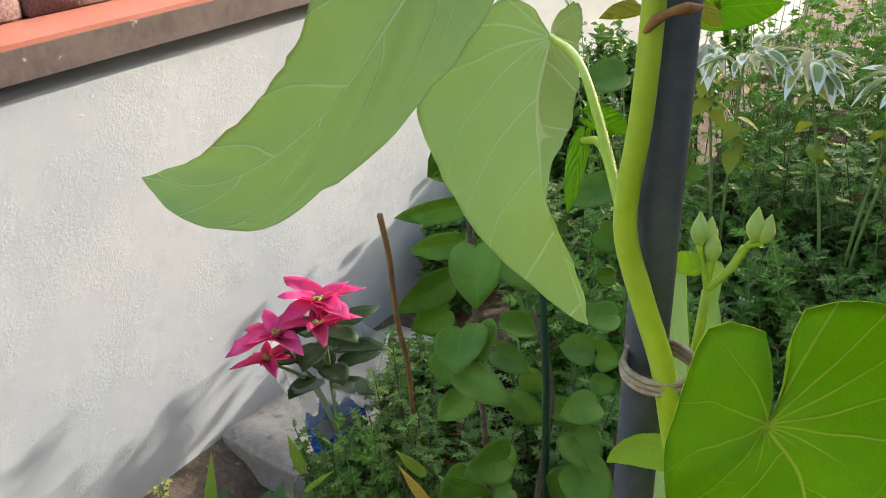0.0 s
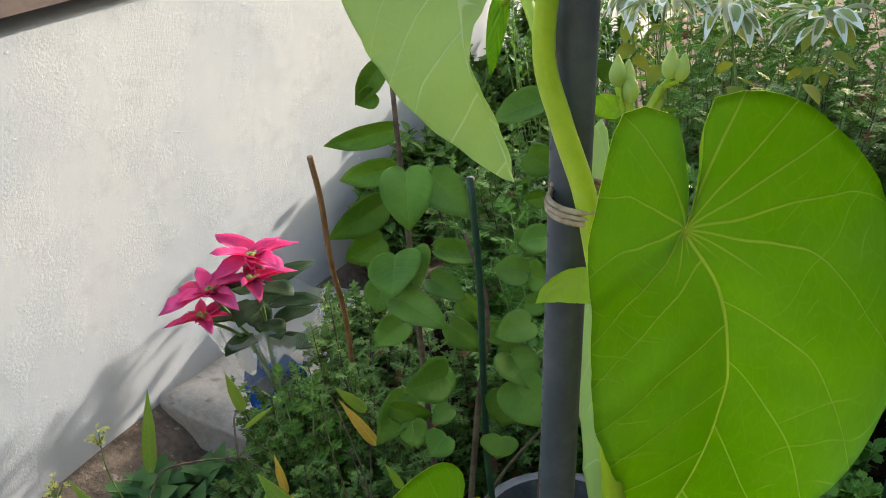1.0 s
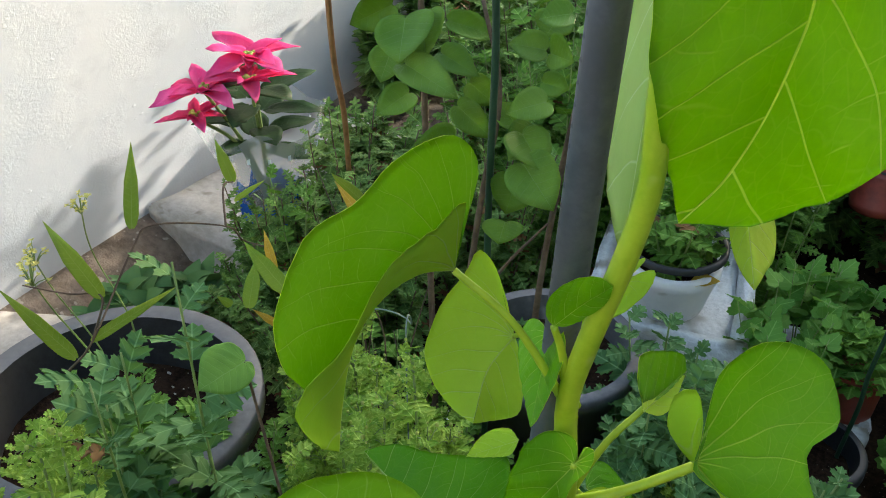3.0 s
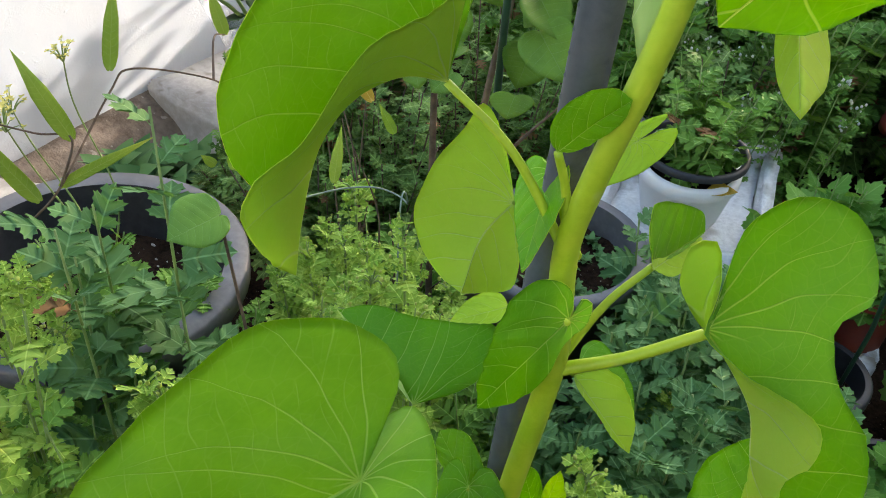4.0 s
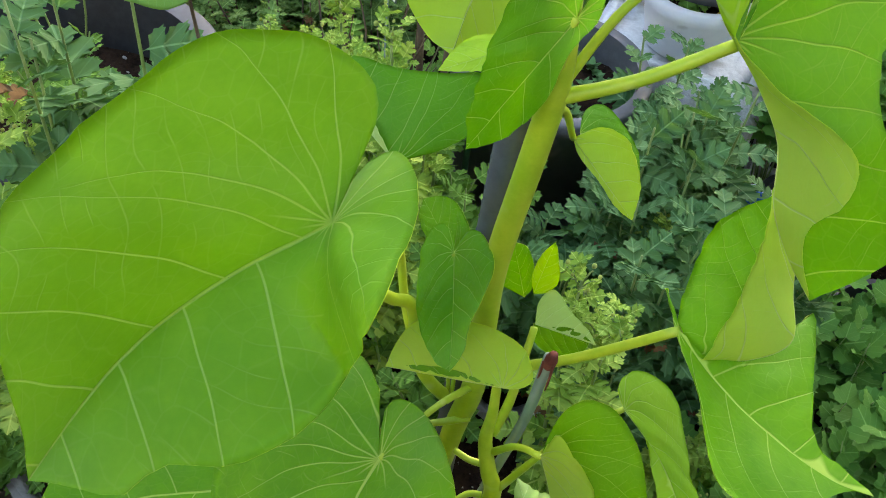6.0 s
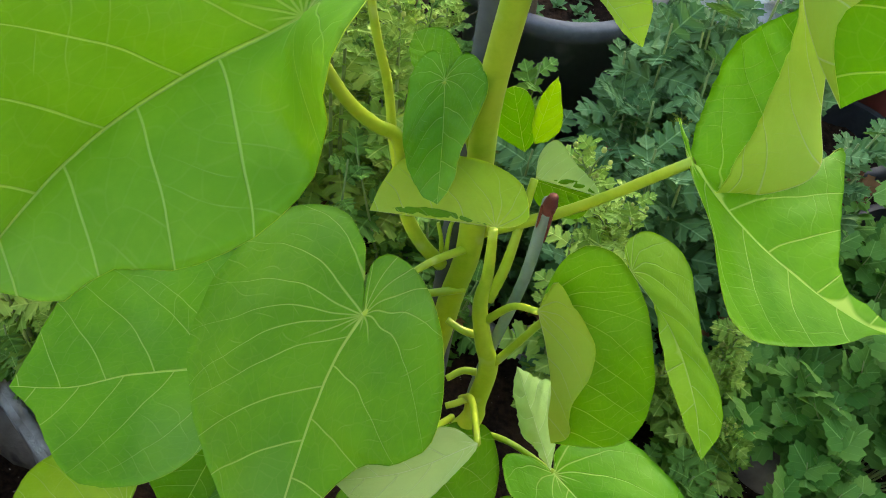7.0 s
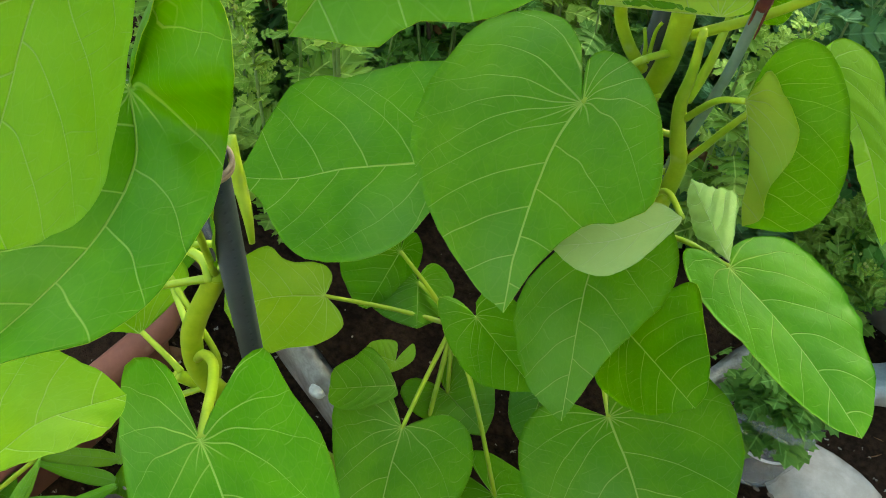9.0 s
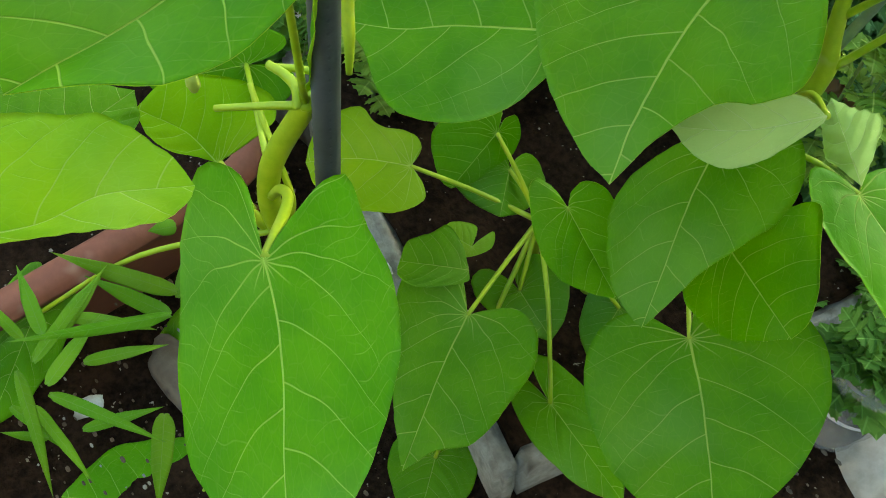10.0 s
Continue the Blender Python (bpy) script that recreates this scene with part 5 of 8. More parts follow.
# ---- poles and stakes ----
def garden_pole(at, foot, top, r, label, bumps=False, group="plant poles"):
    pole = thing("garden_pole", foot, label, "garden pole", group)
    f = Vector(foot)
    d = Vector(top) - f
    verts, faces = tube_data([(0, 0, 0), d * 0.5, d], [r, r, r], 20, 40)
    mesh_object("shaft", verts, faces, POLE_GREY, pole)
    if bumps:
        way = d.normalized()
        u = way.cross(Vector((0, 1, 0))).normalized()
        w = way.cross(u)
        for k in range(3):
            ang = 2 * math.pi * k / 3 + 0.7
            out = u * math.cos(ang) + w * math.sin(ang)
            vs, fs = [], []
            for i in range(int(d.length / 0.011)):
                c = way * (0.011 * i + 0.004) + out * r
                b = len(vs)
                e = way * 0.0022
                t = way.cross(out) * 0.0016
                vs += [c + e, c + t, c - e, c - t, c + out * 0.0008]
                fs += [(b, b + 1, b + 4), (b + 1, b + 2, b + 4), (b + 2, b + 3, b + 4), (b + 3, b, b + 4)]
            mesh_object("grip_studs", vs, fs, POLE_GREY, pole)
    return pole


garden_pole(None, (-0.172, 0.352, 0.05), (-0.120, 0.348, 1.62), 0.0098, "blue-grey coated garden pole beside the tall plant", True)
garden_pole(None, (-0.329, 0.082, 0.10), (-0.2145, 0.0328, 0.92), 0.0087, "blue-grey studded garden pole leaning among the leaves", True)


def twine_ring(name, centre, ax, r, label, turns=3, pitch=0.0028):
    """A few turns of jute round a pole with two loose ends."""
    ring = thing(name, centre, label, "twine", "twine ties")
    ax = Vector(ax).normalized()
    u = ax.cross(Vector((0, 1, 0))).normalized()
    w = ax.cross(u)
    for k in range(turns):
        pts = [(u * math.cos(t) * (r + 0.0006 * (k % 2)) + w * math.sin(t) * r * 1.05) + ax * (pitch * (k + t / 6.2832) - pitch * turns / 2) for t in [6.2832 * i / 14 for i in range(15)]]
        tube("twine_turn", pts, [0.0013, 0.0014, 0.0013], TWINE, ring, sides=6, n=30)
    return ring


twine_ring("twine_tie", (-0.1215, 0.3405, 1.274), (0.1, 0.0, 1), 0.0158, "beige jute twine tying the stem to the pole")
knot = tube("twine_tail", [(0.013, -0.008, 0.0), (0.02, -0.012, 0.005), (0.026, -0.014, 0.0), (0.025, -0.013, -0.012), (0.02, -0.012, -0.006)], [0.0016, 0.0026, 0.002], TWINE, bpy.data.objects["twine_tie"], sides=6)
twine_ring("twine_tie", (-0.243, 0.045, 0.70), (0.139, -0.059, 1), 0.0098, "beige jute twine wound round the leaning pole", 4, 0.002)
twine_ring("twine_tie", (-0.2265, 0.038, 0.834), (0.139, -0.059, 1), 0.0102, "beige jute twine wound high round the leaning pole", 5, 0.0024)


def stake(name, foot, top, r, material, label, group=""):
    f, t = Vector(foot), Vector(top)
    d = t - f
    s = thing(name, foot, label, "stake", group)
    pts = [d * (i / 8) + Vector((0.002 * math.sin(i * 2.1), 0.002 * math.cos(i * 1.7), 0)) for i in range(9)]
    tube("rod", pts, [r, r * 1.02, r * 0.96], material, s, sides=10, n=32)
    return s


cut = stake("cut_stake", (-0.162, 0.368, 0.15), (-0.088, 0.328, 0.718), 0.0036, SAGE_STAKE, "grey-green plastic stake with a rusty cut end")
tube("rusty_tip", [(0.0731, -0.0395, 0.561), (0.0740, -0.0400, 0.568), (0.0749, -0.0403, 0.574)], [0.0037, 0.0040, 0.0026], RUST, cut, "rust-brown cut end", sides=9)
for k, (dx, dy, dz) in enumerate(((-0.0030, -0.0026, -0.012), (0.0031, -0.0022, -0.020))):
    tube("rust_run", [(0.0738 + dx, -0.0398 + dy, 0.566), (0.0733 + dx, -0.0394 + dy, 0.560 + 0.5 * dz), (0.0725 + dx, -0.0388 + dy, 0.560 + dz)], [0.0010, 0.0008, 0.0004], RUST, cut, "rust stain run down the stake", sides=5)
stake("green_stake", (-0.40, 0.80, 0.1), (-0.405, 0.765, 1.08), 0.0042, GREEN_STAKE, "dark green garden stake among the shrub", "green stakes")
stake("green_stake", (0.02, 1.20, 0.1), (0.03, 1.12, 0.62), 0.0035, GREEN_STAKE, "dark green garden stake beside the pots", "green stakes")
stake("bamboo_stick", (-0.925, 1.235, 0.30), (-0.806, 1.011, 0.958), 0.005, BAMBOO, "split dry bamboo stick leaning in the bed")


# ---- pots ----
def pot(at, r, h, material, label, group="pots", wall=0.006, taper=0.74, lip=0.008, soil=0.03, name="plant_pot", inner=None, squash=1.0, lip_h=0.02):
    """A tapered pot with a lip, hollow, filled with soil; at is the middle of its foot."""
    p = thing(name, at, label, "plant pot", group)
    b = r * taper
    outer = [(0.0, 0.0), (b, 0.0), (b + 0.004, 0.006), (r - lip, h - lip_h - 0.004), (r, h - lip_h), (r, h - 0.004), (r - 0.003, h)]
    inside = [(r - lip - wall, h - 0.001), (r - lip - wall - 0.003, h - 0.02), (r - lip - wall - (r - b) * (soil + 0.02) / h, h - soil - 0.02)]
    lathe("wall", outer + inside[:1], material, p, sides=48)
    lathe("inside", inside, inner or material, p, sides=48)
    rr = inside[-1][0] + 0.004
    vs, fs = [], []
    rings, sides = 8, 36
    for i in range(rings + 1):
        for j in range(sides):
            a, q = 2 * math.pi * j / sides, rr * i / rings
            x, y = q * math.cos(a), q * math.sin(a)
            vs.append((x, y, h - soil - 0.01 + 0.006 * noise.noise((x * 40 + at[0], y * 40, 1)) + 0.004 * noise.noise((x * 110, y * 110, 3))))
    for i in range(rings):
        for j in range(sides):
            fs.append((i * sides + j, (i + 1) * sides + j, (i + 1) * sides + (j + 1) % sides, i * sides + (j + 1) % sides))
    mesh_object("soil", vs, fs, SOIL, p, "dark potting soil with perlite grains")
    return p


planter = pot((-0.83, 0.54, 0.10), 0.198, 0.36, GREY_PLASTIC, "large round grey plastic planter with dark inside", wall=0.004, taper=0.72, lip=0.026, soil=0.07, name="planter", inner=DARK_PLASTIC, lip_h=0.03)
pot((-0.385, 0.955, 0.10), 0.132, 0.35, GREY_PLASTIC, "grey plastic pot full of small succulents", lip=0.012, soil=0.035, taper=0.8)
pot((-0.296, 1.218, 0.387), 0.078, 0.092, WHITE_PLASTIC, "white plastic pot with a black liner on a foam box", lip=0.004, soil=0.03, inner=DARK_PLASTIC, taper=0.72)
lathe("liner_rim", [(0.071, 0.112), (0.074, 0.119), (0.079, 0.121), (0.083, 0.118), (0.083, 0.110)], DARK_PLASTIC, bpy.data.objects["plant_pot.001"], "black plastic rim", 48)
pot((0.005, 1.315, 0.22), 0.058, 0.115, RED_PLASTIC, "small brick-red plastic pot with dry weeds", lip=0.005)
pot((-0.085, 1.035, 0.20), 0.052, 0.105, BLUE_PLASTIC, "small blue pot with a white rim and a succulent", lip=0.004, soil=0.02)
lathe("white_rim", [(0.043, 0.100), (0.046, 0.108), (0.053, 0.108), (0.0535, 0.096)], WHITE_PLASTIC, bpy.data.objects["plant_pot.003"], "white rim", 48)


def window_box(at, size, h, label):
    """A long planter with rounded corners, a thick rolled rim and soil; at is the middle of its foot."""
    p = thing("window_box", at, label, "planter")
    hx, hy, r = size[0] / 2, size[1] / 2, 0.05
    corner = [(sx * (hx - r), sy * (hy - r), a0) for sx, sy, a0 in ((1, 1, 0), (-1, 1, 90), (-1, -1, 180), (1, -1, 270))]
    path = [(cx, cy, math.cos(radians(a0 + 90 * i / 7)), math.sin(radians(a0 + 90 * i / 7))) for cx, cy, a0 in corner for i in range(8)]

    def loop(profile, name, material, label=""):
        n, vs, fs = len(profile), [], []
        for cx, cy, ux, uy in path:
            vs += [(cx + (r + q) * ux, cy + (r + q) * uy, z + 0.0015 * noise.noise((cx * 9, cy * 9, z * 20))) for q, z in profile]
        for i in range(len(path)):
            for j in range(n - 1):
                a, b = i * n + j, ((i + 1) % len(path)) * n + j
                fs.append((a, b, b + 1, a + 1))
        return mesh_object(name, vs, fs, material, p, label)

    loop([(-0.035, 0.0), (-0.03, 0.004), (-0.012, h - 0.02)], "wall", TERRACOTTA)
    loop([(-0.004 + 0.016 * math.cos(a), h - 0.010 + 0.015 * math.sin(a)) for a in [6.2832 * i / 14 for i in range(15)]], "rolled_rim", TERRACOTTA)
    loop([(-0.018, h - 0.01), (-0.024, h - 0.05), (-0.045, h - 0.052)], "inside", TERRACOTTA)
    nx, ny = 12, 26
    w, d = hx - 0.022, hy - 0.022
    vs = [(-w + 2 * w * i / nx, -d + 2 * d * j / ny, h - 0.045 + 0.012 * noise.noise((i * 0.7, j * 0.7, 1)) + 0.005 * noise.noise((i * 2.3, j * 2.3, 5))) for j in range(ny + 1) for i in range(nx + 1)]
    fs = [(j * (nx + 1) + i, j * (nx + 1) + i + 1, (j + 1) * (nx + 1) + i + 1, (j + 1) * (nx + 1) + i) for j in range(ny) for i in range(nx)]
    mesh_object("soil", vs, fs, SOIL, p, "dark potting soil")
    return p


window_box((-0.615, -0.195, 0.10), (0.33, 0.61), 0.17, "long terracotta coloured planter with a thick rolled rim")
pot((-0.33, 2.55, 0.34), 0.14, 0.14, DARK_PLASTIC, "dark shallow pot with orange succulents", lip=0.008, soil=0.02)
pot((-0.02, 2.1, 0.12), 0.11, 0.16, DARK_PLASTIC, "black plastic pot among the flowers", lip=0.008)
pot((-0.13, 0.98, 0.10), 0.075, 0.13, DARK_PLASTIC, "black plastic pot behind the chrysanthemums", lip=0.006)
pot((-0.02, 1.14, 0.10), 0.085, 0.17, DARK_PLASTIC, "black plastic pot with lobed leaves", lip=0.006)
pot((0.13, 1.02, 0.10), 0.085, 0.14, DARK_PLASTIC, "black plastic pot beside the path", lip=0.006)


def seed_tray(at, r, label):
    """A stack of two red pots lying upside down, their feet with drain holes."""
    p = thing("upturned_pot", at, label, "plant pot", "upturned pots")
    lathe("wall", [(r * 0.2, 0.085), (r * 0.8, 0.085), (r * 0.84, 0.08), (r * 0.96, 0.02), (r, 0.018), (r, 0.0), (r * 0.96, 0.0)], RED_PLASTIC, p, sides=40)
    lathe("foot_ring", [(0.0, 0.083), (r * 0.22, 0.083)], RED_PLASTIC, p, sides=24)
    for i in range(8):
        a = i * math.pi / 4
        lathe("drain_hole", [(0.0, 0.0862), (0.006, 0.0862)], DARK_PLASTIC, p, sides=10, at=(r * 0.55 * math.cos(a), r * 0.55 * math.sin(a), 0))
    return p


seed_tray((-0.055, 1.77, 0.36), 0.05, "brick-red plastic pot turned upside down")
seed_tray((-0.03, 1.87, 0.39), 0.05, "brick-red plastic pot turned upside down")


# ---- blocks, boxes, stones, scraps ----
def foam_box(at, size, turn, label, wall=0.028, fill=True, material=None, heap=-0.02):
    b = thing("foam_box", at, label, "foam box", "foam boxes")
    b.rotation_euler.z = radians(turn)
    sx, sy, sz = size
    for i, (w, d, x, y) in enumerate(((sx, wall, 0, -sy / 2 + wall / 2), (sx, wall, 0, sy / 2 - wall / 2), (wall, sy - 2 * wall, -sx / 2 + wall / 2, 0), (wall, sy - 2 * wall, sx / 2 - wall / 2, 0))):
        rough_box("side", (w, d, sz), material or FOAM, b, at=(x, y, sz / 2), cuts=5, rough=0.006, bevel=0.006, seed=i * 3 + at[0])
    rough_box("fill", (sx - 2 * wall, sy - 2 * wall, sz + heap), SOIL if fill else FOAM, b, "dark soil" if fill else "", at=(0, 0, (sz + heap) / 2), cuts=8, rough=0.012, bevel=0.004, seed=5.5)
    return b


foam_box((-0.292, 0.388, 0.06), (0.54, 0.48, 0.14), -13, "old dirty white foam box filled with soil under the tall plant", 0.022, material=OLD_FOAM, heap=0.006)
foam_box((-0.31, 1.30, 0.09), (0.27, 0.36, 0.305), 12, "weathered white foam box carrying a pot", fill=False)
foam_box((-0.06, 1.36, 0.09), (0.20, 0.26, 0.14), 10, "weathered white foam box with soil between pots")
blk = thing("concrete_block", (-1.285, 1.50, 0.08), "pale weathered concrete block against the wall", "concrete block")
rough_box("block", (0.36, 0.64, 0.125), CONCRETE, blk, at=(0, 0, 0.0575), turn=-4, cuts=8, rough=0.012, bevel=0.01)
slab = thing("concrete_slab", (-1.24, 0.62, 0.09), "pale concrete slab beside the planter", "concrete slab")
rough_box("slab", (0.34, 0.48, 0.10), CONCRETE, slab, at=(0, 0, 0.05), turn=24, cuts=8, rough=0.008, bevel=0.01, seed=3)


def stone(at, size, seed, label="rough grey-brown garden stone", material=None):
    bm = bmesh.new()
    bmesh.ops.create_icosphere(bm, subdivisions=3, radius=1)
    for v in bm.verts:
        v.co *= 1 + 0.28 * noise.noise(v.co * 1.3 + Vector((seed, 0, 0))) + 0.12 * noise.noise(v.co * 3.5 + Vector((0, seed, 0))) + 0.05 * noise.noise(v.co * 9 + Vector((0, 0, seed)))
        v.co = Vector((v.co.x * size[0], v.co.y * size[1], v.co.z * size[2] * (0.6 if v.co.z < 0 else 1)))
    ob = part("stone", bm, material or STONE)
    ob.location = at
    return tagged(ob, label, "stone", "garden stones")


def foam_scrap(at, size, turn, seed, label="broken white foam scrap on the ground"):
    """A broken, dirty piece of foam board."""
    s = thing("foam_scrap", at, label, "foam scrap", "foam scraps")
    ob = rough_box("scrap", size, FOAM, s, at=(0, 0, size[2] / 2), turn=turn, cuts=5, rough=0.02, bevel=0.004, seed=seed)
    ob.rotation_euler = (0.12 * math.sin(seed), 0.12 * math.cos(seed), 0)


foam_scrap((-0.815, 0.33, 0.115), (0.11, 0.045, 0.02), 35, 1.0)
foam_scrap((-0.745, 0.335, 0.115), (0.08, 0.05, 0.018), -20, 2.0)
foam_scrap((-0.70, 0.285, 0.115), (0.06, 0.03, 0.015), 60, 3.0)
foam_scrap((0.125, 0.60, 0.108), (0.13, 0.08, 0.03), 28, 4.0, "broken white foam board beside the stones")
stone((0.105, 0.70, 0.13), (0.055, 0.045, 0.045), 15.0)
stone((0.135, 0.43, 0.118), (0.065, 0.045, 0.032), 1.0, "pale lump of weathered concrete beside the bottle", CONCRETE)
stone((0.045, 0.52, 0.115), (0.045, 0.035, 0.03), 2.0)
stone((-0.37, -0.07, 0.12), (0.05, 0.022, 0.025), 3.0, "flat grey stone among weeds")
stone((-0.565, 0.215, 0.125), (0.075, 0.03, 0.05), 4.0, "long grey stone beside the terracotta pot")
stone((-0.395, -0.155, 0.13), (0.01, 0.016, 0.006), 5.0, "small white scrap of foam on the soil", FOAM)
stone((-0.315, 0.14, 0.20), (0.009, 0.006, 0.005), 6.0, "small white scrap of foam on the soil", FOAM)
stone((-0.56, 0.93, 0.16), (0.07, 0.06, 0.06), 9.0, "whitish stone under the shrub", FOAM)
stone((-0.48, 1.08, 0.16), (0.07, 0.08, 0.07), 10.0, "whitish stone under the shrub", FOAM)
stone((-0.66, 1.35, 0.14), (0.09, 0.08, 0.06), 12.0)
stone((-0.18, 0.66, 0.13), (0.05, 0.04, 0.035), 13.0, "whitish stone under the leaves", FOAM)


def pebbles():
    vs, fs = [], []
    rng = random.Random(5)
    for _ in range(900):
        x, y = rng.uniform(-1.3, 0.5), rng.uniform(-0.45, 1.3)
        z, s = ground_height(x, y) + 0.001, rng.choice((0.0015, 0.002, 0.003, 0.005))
        b = len(vs)
        vs += [(x + s * rng.uniform(0.6, 1.2), y, z), (x, y + s, z), (x - s, y, z), (x, y - s * rng.uniform(0.6, 1.2), z), (x, y, z + s * 0.8)]
        fs += [(b, b + 1, b + 4), (b + 1, b + 2, b + 4), (b + 2, b + 3, b + 4), (b + 3, b, b + 4)]
    tagged(mesh_object("gravel", vs, fs, STONE, smooth=False), "scattered small gravel on the earth", "gravel", kind="stuff")


pebbles()


def perlite(cx, cy, rx, ry, z, count, seed, material, label):
    """Pale grains and bits of bark strewn on soil."""
    rng = random.Random(seed)
    places = []
    for _ in range(count):
        a, q = rng.uniform(0, 6.283), math.sqrt(rng.random())
        s = rng.choice((0.002, 0.0025, 0.003, 0.0045))
        places.append(Matrix.Translation((cx + rx * q * math.cos(a), cy + ry * q * math.sin(a), z + rng.uniform(0, 0.006))) @ Matrix.Diagonal((s * rng.uniform(0.8, 2.2), s, s * 0.8, 1)))
    v, f = joined(BALL, places)
    tagged(mesh_object("soil_grains", v, f, material, smooth=False), label, "soil grains", kind="stuff")


bed_v = [(x, y, ground_height(x, y) + 0.02 + 0.012 * noise.noise((x * 9, y * 9, 2))) for y in [-0.7 + 0.06 * i for i in range(90)] for x in [-1.15 + 0.05 * j for j in range(32)]]
tagged(mesh_object("soil_bed", bed_v, [(j * 32 + i, j * 32 + i + 1, (j + 1) * 32 + i + 1, (j + 1) * 32 + i) for j in range(89) for i in range(31)], SOIL), "dark planting soil with pale grains", "soil bed", kind="structure")


# ---- small foliage ----
def lobed_template(lobes=3, depth=0.42, length=1.0, width=0.46, curl=0.18):
    """A pinnately lobed leaf along +y, as a midrib fan: vertices and faces."""
    right = [(0.0, 0.0)]
    for k in range(lobes):
        s = (k + 0.5) / (lobes + 0.35)
        env = width * math.sin(math.pi * min(0.95, 0.22 + 0.72 * s)) ** 0.8
        y = length * (0.14 + 0.80 * s)
        right += [(env * (1 - depth) * 0.8, y - 0.11 * length), (env, y - 0.01), (env * 0.86, y + 0.07 * length), (env * (1 - depth), y + 0.075 * length)]
    right += [(0.12 * width, 0.96 * length), (0.0, length)]
    pts, faces = [], []
    n = len(right)
    spine = [(0.0, y) for _, y in right]
    for x, y in spine:
        pts.append((x, y, -curl * (y / length) ** 2 * length))
    for sgn in (1, -1):
        b = len(pts)
        for x, y in right:
            pts.append((sgn * x, y, -curl * (y / length) ** 2 * length + 0.12 * abs(x) - 0.5 * x * x))
        for i in range(n - 1):
            f = (i, b + i, b + i + 1, i + 1) if sgn > 0 else (i, i + 1, b + i + 1, b + i)
            faces.append(f)
    return np.array(pts), faces


def round_template(lobes=3, notch=0.3):
    """A rounded leaf cut into a few toothed lobes, its stalk at the origin."""
    pts, faces = [(0.0, 0.0, 0.0)], []
    n = 22
    for i in range(n + 1):
        a = radians(-130 + 260 * i / n)
        u = (i / n * lobes) % 1.0
        r = 0.62 * (1 - notch * abs(2 * u - 1) ** 2.5) * (1 + 0.07 * math.cos(i * math.pi)) * (0.8 + 0.2 * math.cos(a))
        pts.append((r * math.sin(a), r * math.cos(a) + 0.1, -0.15 * r * r + 0.05 * math.cos(lobes * a)))
    faces = [(0, i + 2, i + 1) for i in range(n)]
    return np.array(pts), faces


def ovate_template():
    pts, faces = [], []
    prof = ((0.0, 0.02), (0.12, 0.2), (0.3, 0.29), (0.5, 0.28), (0.7, 0.2), (0.88, 0.09), (1.0, 0.0))
    for y, w in prof:
        c = -0.2 * y * y
        pts += [(-w, y, c + 0.25 * w), (0.0, y, c), (w, y, c + 0.25 * w)]
    for i in range(len(prof) - 1):
        a = 3 * i
        faces += [(a, a + 1, a + 4, a + 3), (a + 1, a + 2, a + 5, a + 4)]
    return np.array(pts), faces


def mum_template(curl=0.2, cut=1.0):
    """A chrysanthemum leaf: two pairs of toothed lobes that reach forwards, deep notches and a cut tip."""
    right = ((0, 0), (0.02, 0.16), (0.10, 0.17), (0.23, 0.15), (0.27, 0.21), (0.38, 0.22), (0.38, 0.29), (0.47, 0.36), (0.36, 0.375), (0.34, 0.43), (0.25, 0.41), (0.16 * cut, 0.42), (0.23, 0.49), (0.33, 0.49), (0.34, 0.57), (0.44, 0.60), (0.41, 0.67), (0.47, 0.76), (0.37, 0.75), (0.33, 0.80), (0.25, 0.745), (0.15 * cut, 0.70), (0.20, 0.77), (0.20, 0.83), (0.29, 0.85), (0.24, 0.90), (0.21, 0.98), (0.13, 0.945), (0.08, 0.99), (0, 1.06))
    along = list(itertools.accumulate((max(0.0, y - 0.5 * x) for x, y in right), max))
    pts = [(0.0, y, -curl * y * y) for y in along]
    n, faces = len(right), []
    for sgn in (1, -1):
        k = len(pts)
        pts += [(sgn * x, y, -curl * y * y + 0.34 * x - 0.85 * x * x + 0.02 * math.sin(19 * y + sgn)) for x, y in right]
        faces += [(i, k + i, k + i + 1, i + 1) if sgn > 0 else (i, i + 1, k + i + 1, k + i) for i in range(n - 1)]
    return np.array(pts), faces


MUM_CUT = mum_template(0.3, 0.6)
MUM, ROUND, OVATE, FINE = mum_template(), round_template(), ovate_template(), lobed_template(3, 0.62, 1.0, 0.36, 0.25)
MUM_DARK = foliage("chrysanthemum_dark", (0.045, 0.13, 0.042), (0.125, 0.25, 0.085), (0.13, 0.29, 0.03), 0.25, 0.6, True)
MUM_MID = foliage("chrysanthemum_mid", (0.06, 0.155, 0.024), (0.17, 0.34, 0.052), (0.13, 0.29, 0.025), 0.3, 0.55, True)
MUM_LIGHT = foliage("chrysanthemum_light", (0.13, 0.29, 0.03), (0.38, 0.54, 0.095), (0.30, 0.48, 0.06), 0.3, 0.55, True)
BUSH_DARK = foliage("dark_bush", (0.06, 0.14, 0.03), (0.20, 0.33, 0.075), (0.08, 0.18, 0.02), 0.25, 0.5, True)
ROUND_MAT = foliage("columbine_green", (0.055, 0.175, 0.025), (0.15, 0.31, 0.055), (0.16, 0.36, 0.04), 0.28, 0.55, True)
BUDS = foliage("flower_buds", (0.28, 0.38, 0.06), (0.46, 0.52, 0.14), (0.4, 0.45, 0.1), 0.15, 0.6)
